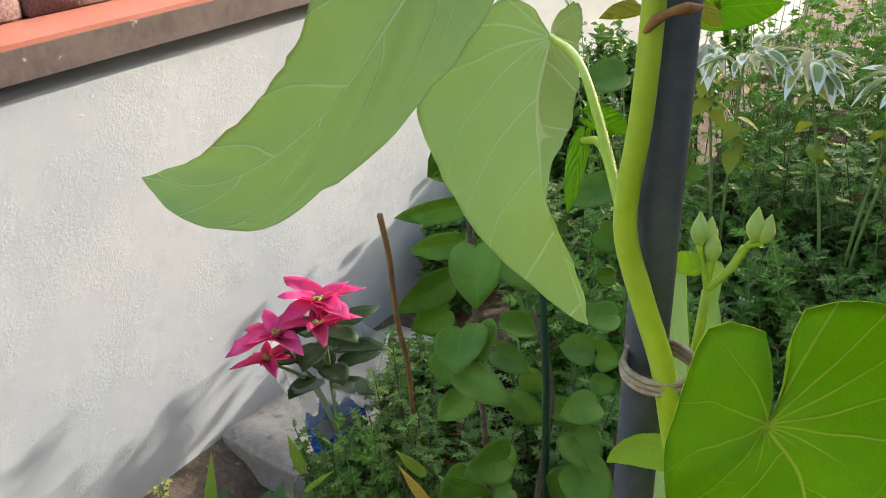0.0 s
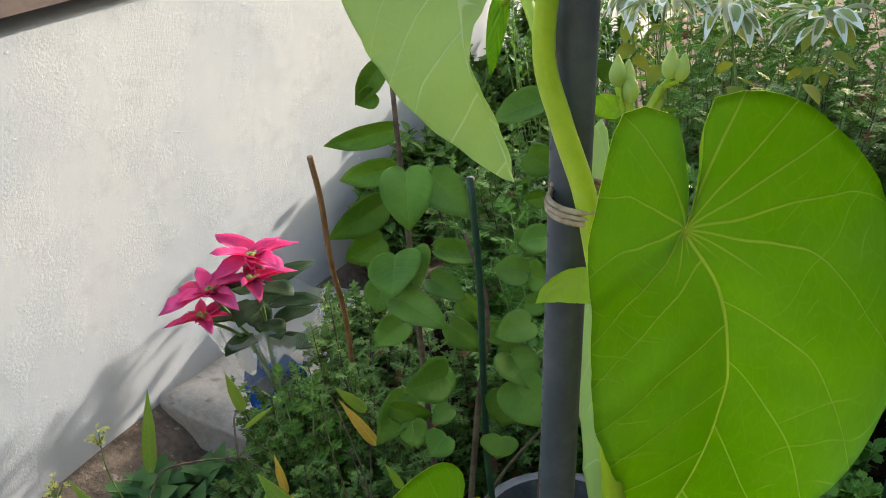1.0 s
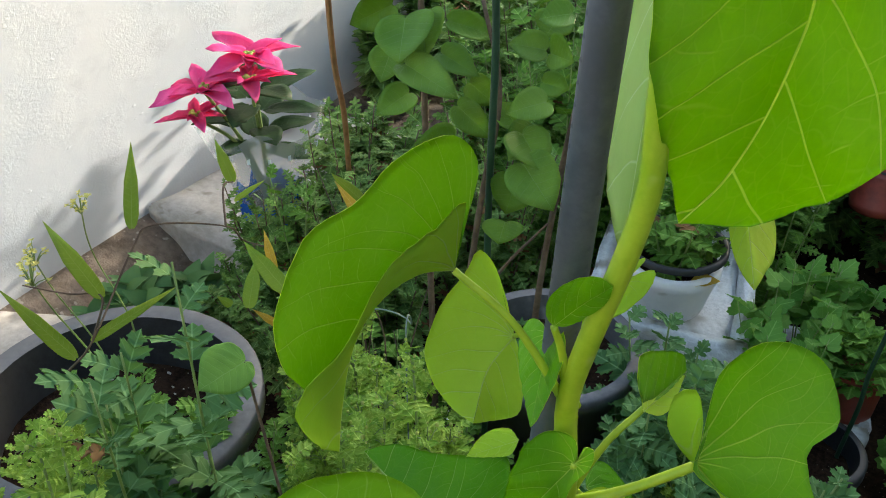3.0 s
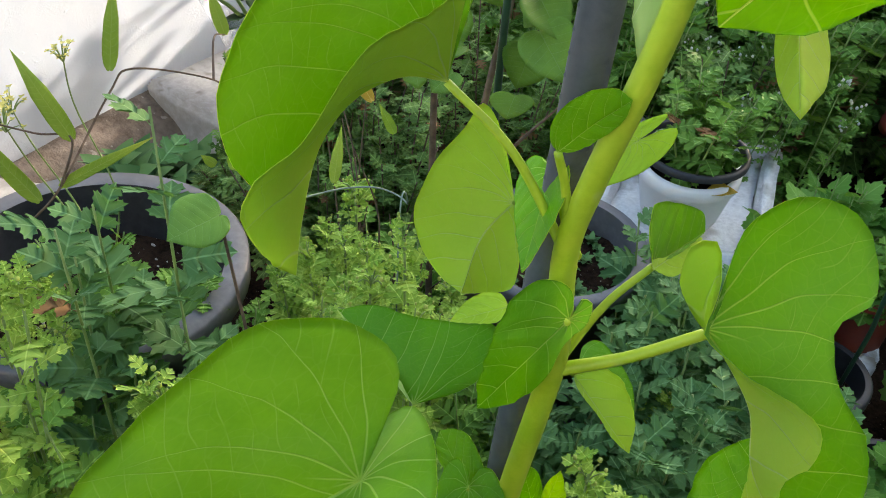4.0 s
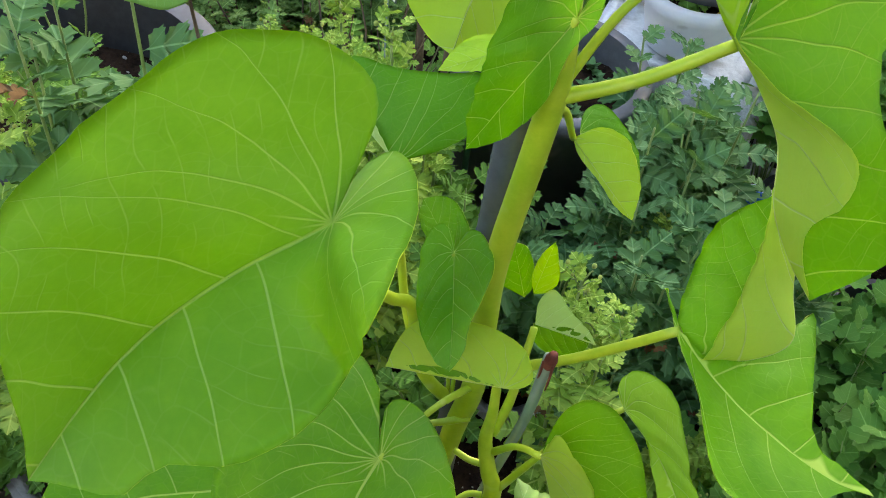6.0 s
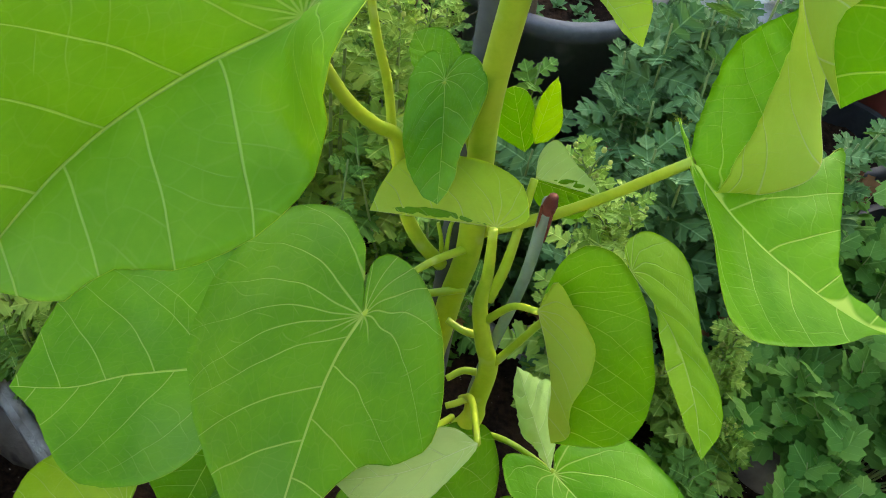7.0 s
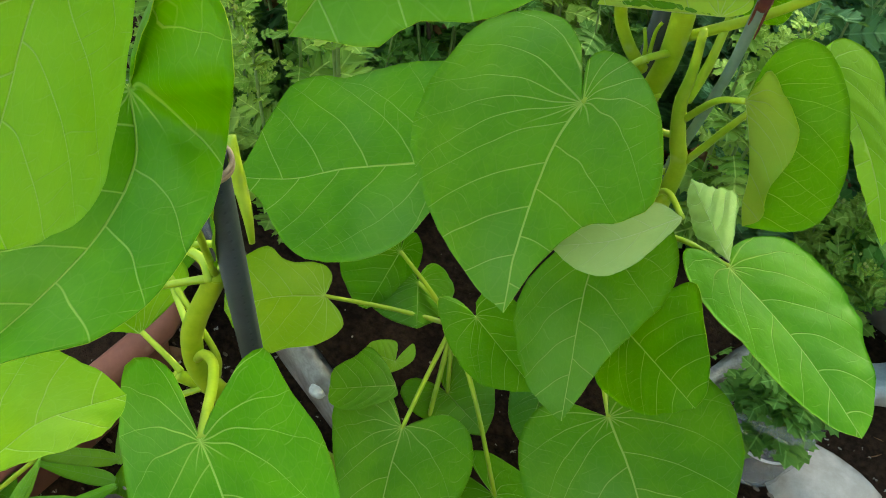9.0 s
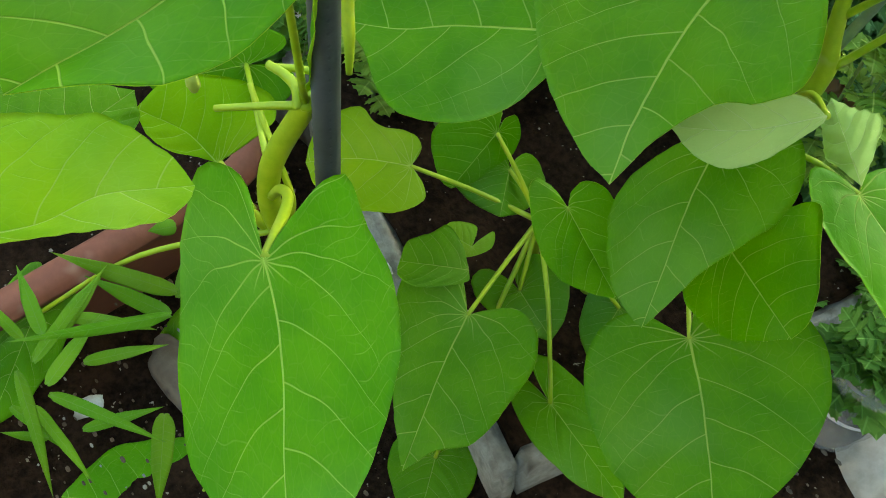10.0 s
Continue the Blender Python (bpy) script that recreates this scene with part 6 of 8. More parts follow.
CREAM = foliage("cream_edged_leaf", (0.80, 0.83, 0.70), (0.90, 0.91, 0.84), (0.6, 0.65, 0.4), 0.25, 0.55)
YELLOWING = foliage("yellowing_leaf", (0.12, 0.22, 0.03), (0.36, 0.36, 0.05), (0.3, 0.36, 0.04), 0.3, 0.55)
WHITE_PETAL = foliage("white_flowers", (0.42, 0.44, 0.36), (0.66, 0.66, 0.58), (0.6, 0.62, 0.55), 0.2, 0.6)
DRY = foliage("dry_leaf", (0.10, 0.05, 0.02), (0.28, 0.16, 0.07), (0.2, 0.1, 0.03), 0.2, 0.8)
ORANGE_SUCC = foliage("orange_succulent", (0.30, 0.10, 0.03), (0.55, 0.28, 0.12), (0.4, 0.2, 0.05), 0.1, 0.5)
JADE = foliage("jade_green", (0.06, 0.15, 0.05), (0.14, 0.27, 0.09), (0.12, 0.25, 0.06), 0.15, 0.4)


def joined(template, places):
    """Copies of a small mesh at many poses, as one list of vertices and faces."""
    p, f = template
    vs, fs = [], []
    for i, m in enumerate(places):
        a = np.array(m)
        vs.append(p @ a[:3, :3].T + a[:3, 3])
        k = i * len(p)
        fs += [tuple(k + q for q in face) for face in f]
    return (np.concatenate(vs) if vs else np.zeros((0, 3))), fs


def tiled_map(template, count):
    """The map of a leaf template (along it, across it), repeated for every copy."""
    q = np.stack([template[0][:, 1], template[0][:, 0] * 2], 1)
    return np.tile(q, (count, 1))


def leaf_pose(at, out, size, rng, tilt=0.3):
    """A leaf that grows along out, its face turned up."""
    y = (Vector(out).normalized() + Vector((rng.uniform(-1, 1), rng.uniform(-1, 1), rng.uniform(-1, 1))) * tilt).normalized()
    x = y.cross(Vector((rng.uniform(-0.4, 0.4), rng.uniform(-0.4, 0.4), 1))).normalized()
    z = x.cross(y)
    m = Matrix((x, y, z)).transposed().to_4x4()
    return Matrix.Translation(at) @ m @ Matrix.Scale(size, 4)


BALL = None


def ball_template():
    bm = bmesh.new()
    bmesh.ops.create_icosphere(bm, subdivisions=1, radius=0.5)
    v = np.array([q.co[:] for q in bm.verts])
    f = [tuple(w.index for w in q.verts) for q in bm.faces]
    bm.free()
    return v, f


BALL = ball_template()


def herb(name, at, height, spread, stems, size, template, material, seed, label, category="plant", group="", buds=None, bud_size=0.006, per=14, low=0.15, stalk=0.0022, lean=(0, 0), stalk_mat=None, tilt=0.45, dry=0, dense=1.0):
    """A clump of leafy stems: the stems, their leaves and, where it has them, buds."""
    rng = random.Random(seed)
    p = thing(name, at, label, category, group)
    sv, sf, places, knobs, brown = [], [], [], [], []
    for s in range(stems):
        a, q = rng.uniform(0, 6.283), spread * math.sqrt(rng.random())
        h = height * rng.uniform(0.62, 1.0)
        top = Vector((q * math.cos(a) + lean[0], q * math.sin(a) + lean[1], h))
        foot = Vector((0.25 * q * math.cos(a), 0.25 * q * math.sin(a), 0))
        mid = foot.lerp(top, 0.5) + Vector((rng.uniform(-1, 1), rng.uniform(-1, 1), 0)) * spread * 0.12
        v, f = tube_data([foot, mid, top], [stalk * 1.3, stalk, stalk * 0.6], 5, 7)
        mesh_object("stem", v, f, stalk_mat or THIN_STALK, p)
        for i in range(int(per * dense)):
            t = low + (1 - low) * (i + rng.random()) / per
            c = foot.lerp(mid, t * 2) if t < 0.5 else mid.lerp(top, t * 2 - 1)
            ang = i * 2.4 + s
            out = Vector((math.cos(ang), math.sin(ang), 0.25 + 0.7 * t * t))
            (brown if rng.random() < dry * (1 - t) else places).append(leaf_pose(c, out, size * rng.uniform(0.6, 1.15) * (1.1 - 0.45 * t * t), rng, tilt))
        if buds:
            for i in range(7):
                d = Vector((rng.uniform(-1, 1), rng.uniform(-1, 1), rng.uniform(-0.5, 1.0))) * 0.016
                sz = bud_size * rng.uniform(0.6, 1.2)
                knobs.append(Matrix.Translation(top + d + Vector((0, 0, 0.006))) @ Matrix.Diagonal((sz, sz, sz * 1.25, 1)))
                v, f = tube_data([top - Vector((0, 0, 0.012)), top + d * 0.5, top + d], [0.0009, 0.0008, 0.0007], 4, 4)
                k = len(sv)
                sv += v
                sf += [tuple(k + w for w in face) for face in f]
            for i in range(26):
                c = top + Vector((rng.uniform(-1, 1) * 0.012, rng.uniform(-1, 1) * 0.012, rng.uniform(-0.05, 0.012)))
                places.append(leaf_pose(c, (math.cos(i * 2.4), math.sin(i * 2.4), 1.1), size * rng.uniform(0.22, 0.42), rng, 0.4))
    if sv:
        tagged(mesh_object("bud_stalk_mass", sv, sf, stalk_mat or THIN_STALK, p), kind="stuff")
    v, f = joined(template, places)
    tagged(mesh_object("foliage", v, f, material, p, uvs=tiled_map(template, len(places))), kind="stuff")
    if knobs:
        v, f = joined(BALL, knobs)
        tagged(mesh_object("bud_mass", v, f, buds, p, "pale yellow-green flower buds"), kind="stuff")
    if brown:
        v, f = joined(template, brown)
        tagged(mesh_object("dry_foliage", v, f, DRY, p, "withered brown leaves"), kind="stuff")
    return p


# ---- shrubs and flowers, from near to far ----
HOYA_BLADE = leaf_material("yellow_green_leaf", (0.16, 0.27, 0.02), (0.25, 0.36, 0.035), (0.34, 0.44, 0.08), (0.34, 0.46, 0.03), 0.3, 0.45, 14.0, 0.5, 0.3, 0.1)
WEED_BLADE = leaf_material("weed_leaf", (0.10, 0.30, 0.010), (0.16, 0.39, 0.018), (0.22, 0.42, 0.07), (0.25, 0.5, 0.03), 0.3, 0.45, 12.0, 0.5, 0.3, 0.1)
PINK = leaf_material("pink_bract", (0.84, 0.05, 0.22), (0.92, 0.17, 0.40), (0.94, 0.34, 0.54), (0.98, 0.20, 0.42), 0.5, 0.5, 7.0, 0.5, 0.4, 0.15)
DARK_BLADE = leaf_material("poinsettia_leaf", (0.010, 0.035, 0.012), (0.025, 0.07, 0.02), (0.07, 0.15, 0.05), (0.08, 0.18, 0.02), 0.25, 0.45, 7.0, 0.6, 0.4)


GOLD_BLADE = leaf_material("yellow_leaf_blade", (0.42, 0.30, 0.04), (0.56, 0.40, 0.06), (0.70, 0.55, 0.15), (0.7, 0.5, 0.05), 0.35, 0.6, 7.0, 0.6, 0.6)


def small_leaf(base, tip, left, right, parent, material, kind, seed, cup=0.06, droop=0.06):
    if kind == "lance":
        mid = Vector(base).lerp(Vector(tip), 0.35)
        left, right = mid.lerp(Vector(left), 0.82), mid.lerp(Vector(right), 0.82)
    return blade("leaf", base, tip, left, right, parent, cup=cup, droop=droop, wave=0.02, seed=seed, under=material, upper=material, kind=kind, rings=5, segs=12)


shrub = thing("ovate_leaved_shrub", (0, 0, 0), "thorny shrub with ovate dark green leaves on brown stems", "shrub")
for i, (pts, r) in enumerate((
        ([(-0.50, 0.84, 0.10), (-0.51, 0.83, 0.50), (-0.515, 0.82, 0.80), (-0.51, 0.80, 1.0), (-0.515, 0.80, 1.14), (-0.53, 0.82, 1.24)], 0.0055),
        ([(-0.45, 0.80, 0.10), (-0.445, 0.78, 0.45), (-0.425, 0.79, 0.74), (-0.42, 0.82, 0.88), (-0.45, 0.83, 0.98)], 0.0058),
        ([(-0.36, 0.86, 0.10), (-0.37, 0.85, 0.50), (-0.355, 0.85, 0.76), (-0.335, 0.87, 0.95), (-0.30, 0.88, 1.12)], 0.0058),
        ([(-0.445, 0.77, 0.55), (-0.40, 0.80, 0.66), (-0.355, 0.83, 0.73)], 0.003))):
    tube("branch", pts, [r * 0.9, r * 0.75, r * 0.6, r * 0.4], BARK, shrub, sides=8)
small_leaf((-0.520, 0.805, 1.105), (-0.590, 0.762, 1.091), (-0.541, 0.781, 1.089), (-0.544, 0.780, 1.117), shrub, SHRUB_BLADE, "ovate", 1, 0.06, 0.06)
small_leaf((-0.526, 0.804, 1.059), (-0.586, 0.780, 1.043), (-0.544, 0.790, 1.039), (-0.546, 0.785, 1.074), shrub, SHRUB_BLADE, "ovate", 2, 0.06, 0.06)
small_leaf((-0.488, 0.771, 1.072), (-0.464, 0.732, 1.022), (-0.450, 0.762, 1.056), (-0.498, 0.733, 1.056), shrub, SHRUB_BLADE, "ovate", 3, 0.06, 0.06)
small_leaf((-0.521, 0.766, 1.029), (-0.551, 0.704, 1.009), (-0.520, 0.738, 1.007), (-0.535, 0.729, 1.043), shrub, SHRUB_BLADE, "ovate", 4, 0.06, 0.06)
small_leaf((-0.549, 0.802, 0.964), (-0.581, 0.767, 0.946), (-0.550, 0.786, 0.940), (-0.562, 0.776, 0.982), shrub, SHRUB_BLADE, "ovate", 5, 0.06, 0.06)
small_leaf((-0.519, 0.879, 1.020), (-0.460, 0.866, 0.980), (-0.478, 0.879, 1.022), (-0.503, 0.852, 0.994), shrub, SHRUB_BLADE, "ovate", 6, 0.06, 0.06)
small_leaf((-0.507, 0.765, 0.969), (-0.490, 0.726, 0.936), (-0.464, 0.742, 0.965), (-0.528, 0.741, 0.955), shrub, SHRUB_BLADE, "ovate", 7, 0.06, 0.06)
small_leaf((-0.496, 0.784, 0.966), (-0.474, 0.751, 0.937), (-0.460, 0.764, 0.967), (-0.505, 0.762, 0.952), shrub, SHRUB_BLADE, "ovate", 8, 0.06, 0.06)
small_leaf((-0.526, 0.767, 0.930), (-0.527, 0.744, 0.899), (-0.500, 0.749, 0.923), (-0.544, 0.752, 0.922), shrub, SHRUB_BLADE, "ovate", 9, 0.06, 0.06)
small_leaf((-0.494, 0.745, 0.928), (-0.424, 0.734, 0.910), (-0.458, 0.751, 0.936), (-0.464, 0.717, 0.915), shrub, SHRUB_BLADE, "ovate", 10, 0.06, 0.06)
small_leaf((-0.489, 0.741, 0.898), (-0.505, 0.704, 0.883), (-0.476, 0.715, 0.889), (-0.506, 0.723, 0.906), shrub, SHRUB_BLADE, "ovate", 11, 0.06, 0.06)
small_leaf((-0.498, 0.827, 0.910), (-0.447, 0.821, 0.897), (-0.470, 0.830, 0.920), (-0.476, 0.804, 0.900), shrub, SHRUB_BLADE, "ovate", 12, 0.06, 0.06)
small_leaf((-0.500, 0.846, 0.942), (-0.458, 0.882, 0.920), (-0.481, 0.866, 0.948), (-0.476, 0.840, 0.928), shrub, SHRUB_BLADE, "ovate", 13, 0.06, 0.06)
small_leaf((-0.407, 0.690, 0.877), (-0.428, 0.640, 0.886), (-0.403, 0.661, 0.865), (-0.419, 0.664, 0.908), shrub, SHRUB_BLADE, "ovate", 14, 0.06, 0.06)
small_leaf((-0.464, 0.699, 0.829), (-0.469, 0.640, 0.803), (-0.448, 0.675, 0.813), (-0.476, 0.663, 0.836), shrub, SHRUB_BLADE, "ovate", 15, 0.06, 0.06)
small_leaf((-0.465, 0.671, 0.832), (-0.423, 0.690, 0.822), (-0.437, 0.668, 0.854), (-0.451, 0.676, 0.814), shrub, SHRUB_BLADE, "ovate", 16, 0.06, 0.06)
small_leaf((-0.401, 0.689, 0.840), (-0.415, 0.670, 0.829), (-0.388, 0.663, 0.843), (-0.417, 0.687, 0.840), shrub, SHRUB_BLADE, "ovate", 17, 0.06, 0.06)
small_leaf((-0.443, 0.674, 0.819), (-0.429, 0.661, 0.796), (-0.415, 0.663, 0.827), (-0.451, 0.662, 0.806), shrub, SHRUB_BLADE, "ovate", 18, 0.06, 0.06)
small_leaf((-0.390, 0.656, 0.830), (-0.399, 0.636, 0.815), (-0.370, 0.633, 0.830), (-0.410, 0.650, 0.830), shrub, SHRUB_BLADE, "ovate", 19, 0.06, 0.06)
small_leaf((-0.559, 0.829, 1.135), (-0.574, 0.815, 1.124), (-0.556, 0.821, 1.121), (-0.564, 0.811, 1.146), shrub, SHRUB_BLADE, "ovate", 20, 0.06, 0.06)
small_leaf((-0.558, 0.842, 1.164), (-0.576, 0.813, 1.124), (-0.550, 0.829, 1.143), (-0.569, 0.817, 1.160), shrub, SHRUB_BLADE, "ovate", 21, 0.06, 0.06)
small_leaf((-0.383, 0.849, 0.932), (-0.419, 0.835, 0.937), (-0.390, 0.820, 0.928), (-0.398, 0.851, 0.950), shrub, SHRUB_BLADE, "ovate", 22, 0.06, 0.06)
small_leaf((-0.376, 0.850, 0.929), (-0.348, 0.848, 0.926), (-0.356, 0.841, 0.952), (-0.367, 0.842, 0.914), shrub, SHRUB_BLADE, "ovate", 23, 0.06, 0.06)
small_leaf((-0.405, 0.931, 0.939), (-0.413, 0.915, 0.918), (-0.378, 0.907, 0.933), (-0.432, 0.925, 0.939), shrub, SHRUB_BLADE, "ovate", 24, 0.06, 0.06)
small_leaf((-0.375, 0.894, 0.960), (-0.406, 0.877, 0.953), (-0.372, 0.860, 0.954), (-0.396, 0.898, 0.970), shrub, SHRUB_BLADE, "ovate", 25, 0.06, 0.06)
small_leaf((-0.387, 0.911, 1.001), (-0.407, 0.901, 0.998), (-0.391, 0.903, 0.990), (-0.391, 0.895, 1.018), shrub, SHRUB_BLADE, "ovate", 26, 0.06, 0.06)
small_leaf((-0.375, 0.833, 0.902), (-0.348, 0.842, 0.897), (-0.358, 0.830, 0.920), (-0.364, 0.827, 0.891), shrub, SHRUB_BLADE, "ovate", 27, 0.06, 0.06)
small_leaf((-0.360, 0.808, 0.893), (-0.390, 0.775, 0.885), (-0.355, 0.774, 0.886), (-0.382, 0.800, 0.905), shrub, SHRUB_BLADE, "ovate", 28, 0.06, 0.06)
small_leaf((-0.369, 0.805, 0.858), (-0.376, 0.761, 0.841), (-0.348, 0.778, 0.850), (-0.389, 0.782, 0.865), shrub, SHRUB_BLADE, "ovate", 29, 0.06, 0.06)
small_leaf((-0.372, 0.781, 0.864), (-0.332, 0.754, 0.842), (-0.340, 0.782, 0.867), (-0.365, 0.744, 0.855), shrub, SHRUB_BLADE, "ovate", 30, 0.06, 0.06)
small_leaf((-0.357, 0.757, 0.843), (-0.307, 0.729, 0.816), (-0.316, 0.754, 0.852), (-0.351, 0.723, 0.824), shrub, SHRUB_BLADE, "ovate", 31, 0.06, 0.06)
small_leaf((-0.378, 0.786, 0.805), (-0.376, 0.760, 0.775), (-0.353, 0.782, 0.789), (-0.394, 0.754, 0.809), shrub, SHRUB_BLADE, "ovate", 32, 0.06, 0.06)
small_leaf((-0.366, 0.739, 0.778), (-0.364, 0.722, 0.760), (-0.336, 0.720, 0.785), (-0.389, 0.731, 0.769), shrub, SHRUB_BLADE, "ovate", 33, 0.06, 0.06)
small_leaf((-0.347, 0.820, 1.154), (-0.393, 0.792, 1.135), (-0.348, 0.785, 1.141), (-0.375, 0.817, 1.159), shrub, SHRUB_BLADE, "ovate", 34, 0.06, 0.06)
small_leaf((-0.411, 0.924, 1.049), (-0.377, 0.929, 1.028), (-0.384, 0.923, 1.061), (-0.403, 0.912, 1.027), shrub, SHRUB_BLADE, "ovate", 35, 0.06, 0.06)
small_leaf((-0.239, 0.718, 1.226), (-0.245, 0.711, 1.211), (-0.227, 0.710, 1.216), (-0.250, 0.702, 1.230), shrub, SHRUB_BLADE, "ovate", 36, 0.06, 0.06)
small_leaf((-0.300, 0.714, 1.297), (-0.332, 0.696, 1.289), (-0.298, 0.681, 1.288), (-0.320, 0.715, 1.305), shrub, SHRUB_BLADE, "ovate", 37, 0.06, 0.06)
small_leaf((-0.480, 0.834, 0.847), (-0.436, 0.836, 0.818), (-0.450, 0.834, 0.855), (-0.468, 0.820, 0.827), shrub, SHRUB_BLADE, "ovate", 38, 0.06, 0.06)
small_leaf((-0.475, 0.853, 0.870), (-0.442, 0.856, 0.850), (-0.445, 0.845, 0.886), (-0.470, 0.849, 0.848), shrub, SHRUB_BLADE, "ovate", 39, 0.06, 0.06)
small_leaf((-0.451, 0.759, 0.833), (-0.438, 0.745, 0.804), (-0.422, 0.743, 0.837), (-0.461, 0.748, 0.817), shrub, SHRUB_BLADE, "ovate", 40, 0.06, 0.06)
small_leaf((-0.404, 0.831, 0.847), (-0.429, 0.832, 0.867), (-0.416, 0.811, 0.853), (-0.405, 0.836, 0.867), shrub, SHRUB_BLADE, "ovate", 41, 0.06, 0.06)

vine = thing("narrow_leaved_vine", (0, 0, 0), "sparse vine with narrow yellow-green leaves over the planter", "vine")
small_leaf((-0.671, 0.502, 0.799), (-0.708, 0.552, 0.866), (-0.695, 0.518, 0.825), (-0.680, 0.529, 0.824), vine, HOYA_BLADE, "lance", 1, 0.02, 0.03)
small_leaf((-0.636, 0.424, 0.775), (-0.692, 0.420, 0.846), (-0.665, 0.415, 0.797), (-0.656, 0.432, 0.807), vine, HOYA_BLADE, "lance", 2, 0.02, 0.03)
small_leaf((-0.618, 0.369, 0.747), (-0.681, 0.353, 0.812), (-0.648, 0.356, 0.766), (-0.643, 0.371, 0.777), vine, HOYA_BLADE, "lance", 3, 0.02, 0.03)
small_leaf((-0.640, 0.406, 0.732), (-0.604, 0.487, 0.759), (-0.633, 0.441, 0.745), (-0.622, 0.438, 0.737), vine, HOYA_BLADE, "lance", 4, 0.02, 0.03)
small_leaf((-0.673, 0.654, 0.777), (-0.700, 0.661, 0.822), (-0.692, 0.653, 0.791), (-0.679, 0.664, 0.797), vine, HOYA_BLADE, "lance", 5, 0.02, 0.03)
small_leaf((-0.666, 0.646, 0.758), (-0.646, 0.679, 0.776), (-0.663, 0.662, 0.766), (-0.656, 0.659, 0.762), vine, HOYA_BLADE, "lance", 6, 0.02, 0.03)
small_leaf((-0.548, 0.585, 0.714), (-0.599, 0.583, 0.762), (-0.576, 0.577, 0.725), (-0.564, 0.594, 0.738), vine, HOYA_BLADE, "lance", 7, 0.02, 0.03)
small_leaf((-0.584, 0.563, 0.691), (-0.594, 0.596, 0.735), (-0.599, 0.573, 0.708), (-0.580, 0.582, 0.706), vine, HOYA_BLADE, "lance", 8, 0.02, 0.03)
small_leaf((-0.598, 0.553, 0.696), (-0.613, 0.547, 0.705), (-0.607, 0.548, 0.693), (-0.603, 0.555, 0.703), vine, HOYA_BLADE, "lance", 9, 0.02, 0.03)
small_leaf((-0.602, 0.805, 0.697), (-0.643, 0.797, 0.729), (-0.624, 0.798, 0.702), (-0.615, 0.809, 0.716), vine, HOYA_BLADE, "lance", 10, 0.02, 0.03)
small_leaf((-0.445, 0.552, 0.742), (-0.456, 0.578, 0.785), (-0.457, 0.561, 0.758), (-0.444, 0.566, 0.758), vine, HOYA_BLADE, "lance", 11, 0.02, 0.03)
small_leaf((-0.440, 0.639, 0.754), (-0.461, 0.642, 0.778), (-0.454, 0.639, 0.759), (-0.445, 0.645, 0.766), vine, HOYA_BLADE, "lance", 12, 0.02, 0.03)
small_leaf((-0.566, 0.616, 0.678), (-0.626, 0.613, 0.728), (-0.596, 0.609, 0.690), (-0.587, 0.624, 0.703), vine, GOLD_BLADE, "lance", 1, 0.02, 0.05)
small_leaf((-0.603, 0.631, 0.692), (-0.629, 0.648, 0.731), (-0.620, 0.636, 0.704), (-0.609, 0.643, 0.708), vine, GOLD_BLADE, "lance", 2, 0.02, 0.05)
small_leaf((-0.553, 0.579, 0.667), (-0.585, 0.569, 0.684), (-0.568, 0.573, 0.667), (-0.566, 0.579, 0.677), vine, GOLD_BLADE, "lance", 3, 0.02, 0.05)
small_leaf((-0.543, 0.742, 0.706), (-0.597, 0.745, 0.756), (-0.571, 0.740, 0.719), (-0.560, 0.750, 0.730), vine, GOLD_BLADE, "lance", 4, 0.02, 0.05)
small_leaf((-0.549, 0.577, 0.707), (-0.518, 0.571, 0.679), (-0.535, 0.582, 0.696), (-0.540, 0.569, 0.694), vine, GOLD_BLADE, "lance", 5, 0.02, 0.05)
tube("twig", [(-0.664, 0.386, 0.695), (-0.640, 0.406, 0.732), (-0.664, 0.492, 0.781), (-0.657, 0.518, 0.798), (-0.635, 0.596, 0.761), (-0.646, 0.631, 0.719), (-0.619, 0.647, 0.708)], [0.0013, 0.0011, 0.0008], BARK, vine, sides=6)
tube("twig", [(-0.635, 0.596, 0.761), (-0.667, 0.632, 0.783), (-0.673, 0.654, 0.777)], [0.0013, 0.0011, 0.0008], BARK, vine, sides=6)
tube("twig", [(-0.640, 0.406, 0.732), (-0.636, 0.424, 0.775), (-0.670, 0.413, 0.772), (-0.720, 0.400, 0.771)], [0.0013, 0.0011, 0.0008], BARK, vine, sides=6)

weed = thing("lance_leaved_weed", (0, 0, 0), "low weed with narrow bright green leaves on the soil", "weed")
small_leaf((-0.343, -0.050, 0.327), (-0.404, -0.114, 0.372), (-0.367, -0.083, 0.337), (-0.374, -0.070, 0.348), weed, WEED_BLADE, "lance", 1, 0.02, 0.06)
small_leaf((-0.349, -0.049, 0.307), (-0.381, -0.005, 0.333), (-0.368, -0.034, 0.315), (-0.358, -0.027, 0.315), weed, WEED_BLADE, "lance", 2, 0.02, 0.06)
small_leaf((-0.390, -0.020, 0.336), (-0.398, -0.041, 0.338), (-0.390, -0.031, 0.329), (-0.400, -0.026, 0.341), weed, WEED_BLADE, "lance", 3, 0.02, 0.06)
small_leaf((-0.356, -0.059, 0.276), (-0.412, -0.099, 0.305), (-0.377, -0.082, 0.280), (-0.383, -0.068, 0.290), weed, WEED_BLADE, "lance", 4, 0.02, 0.06)
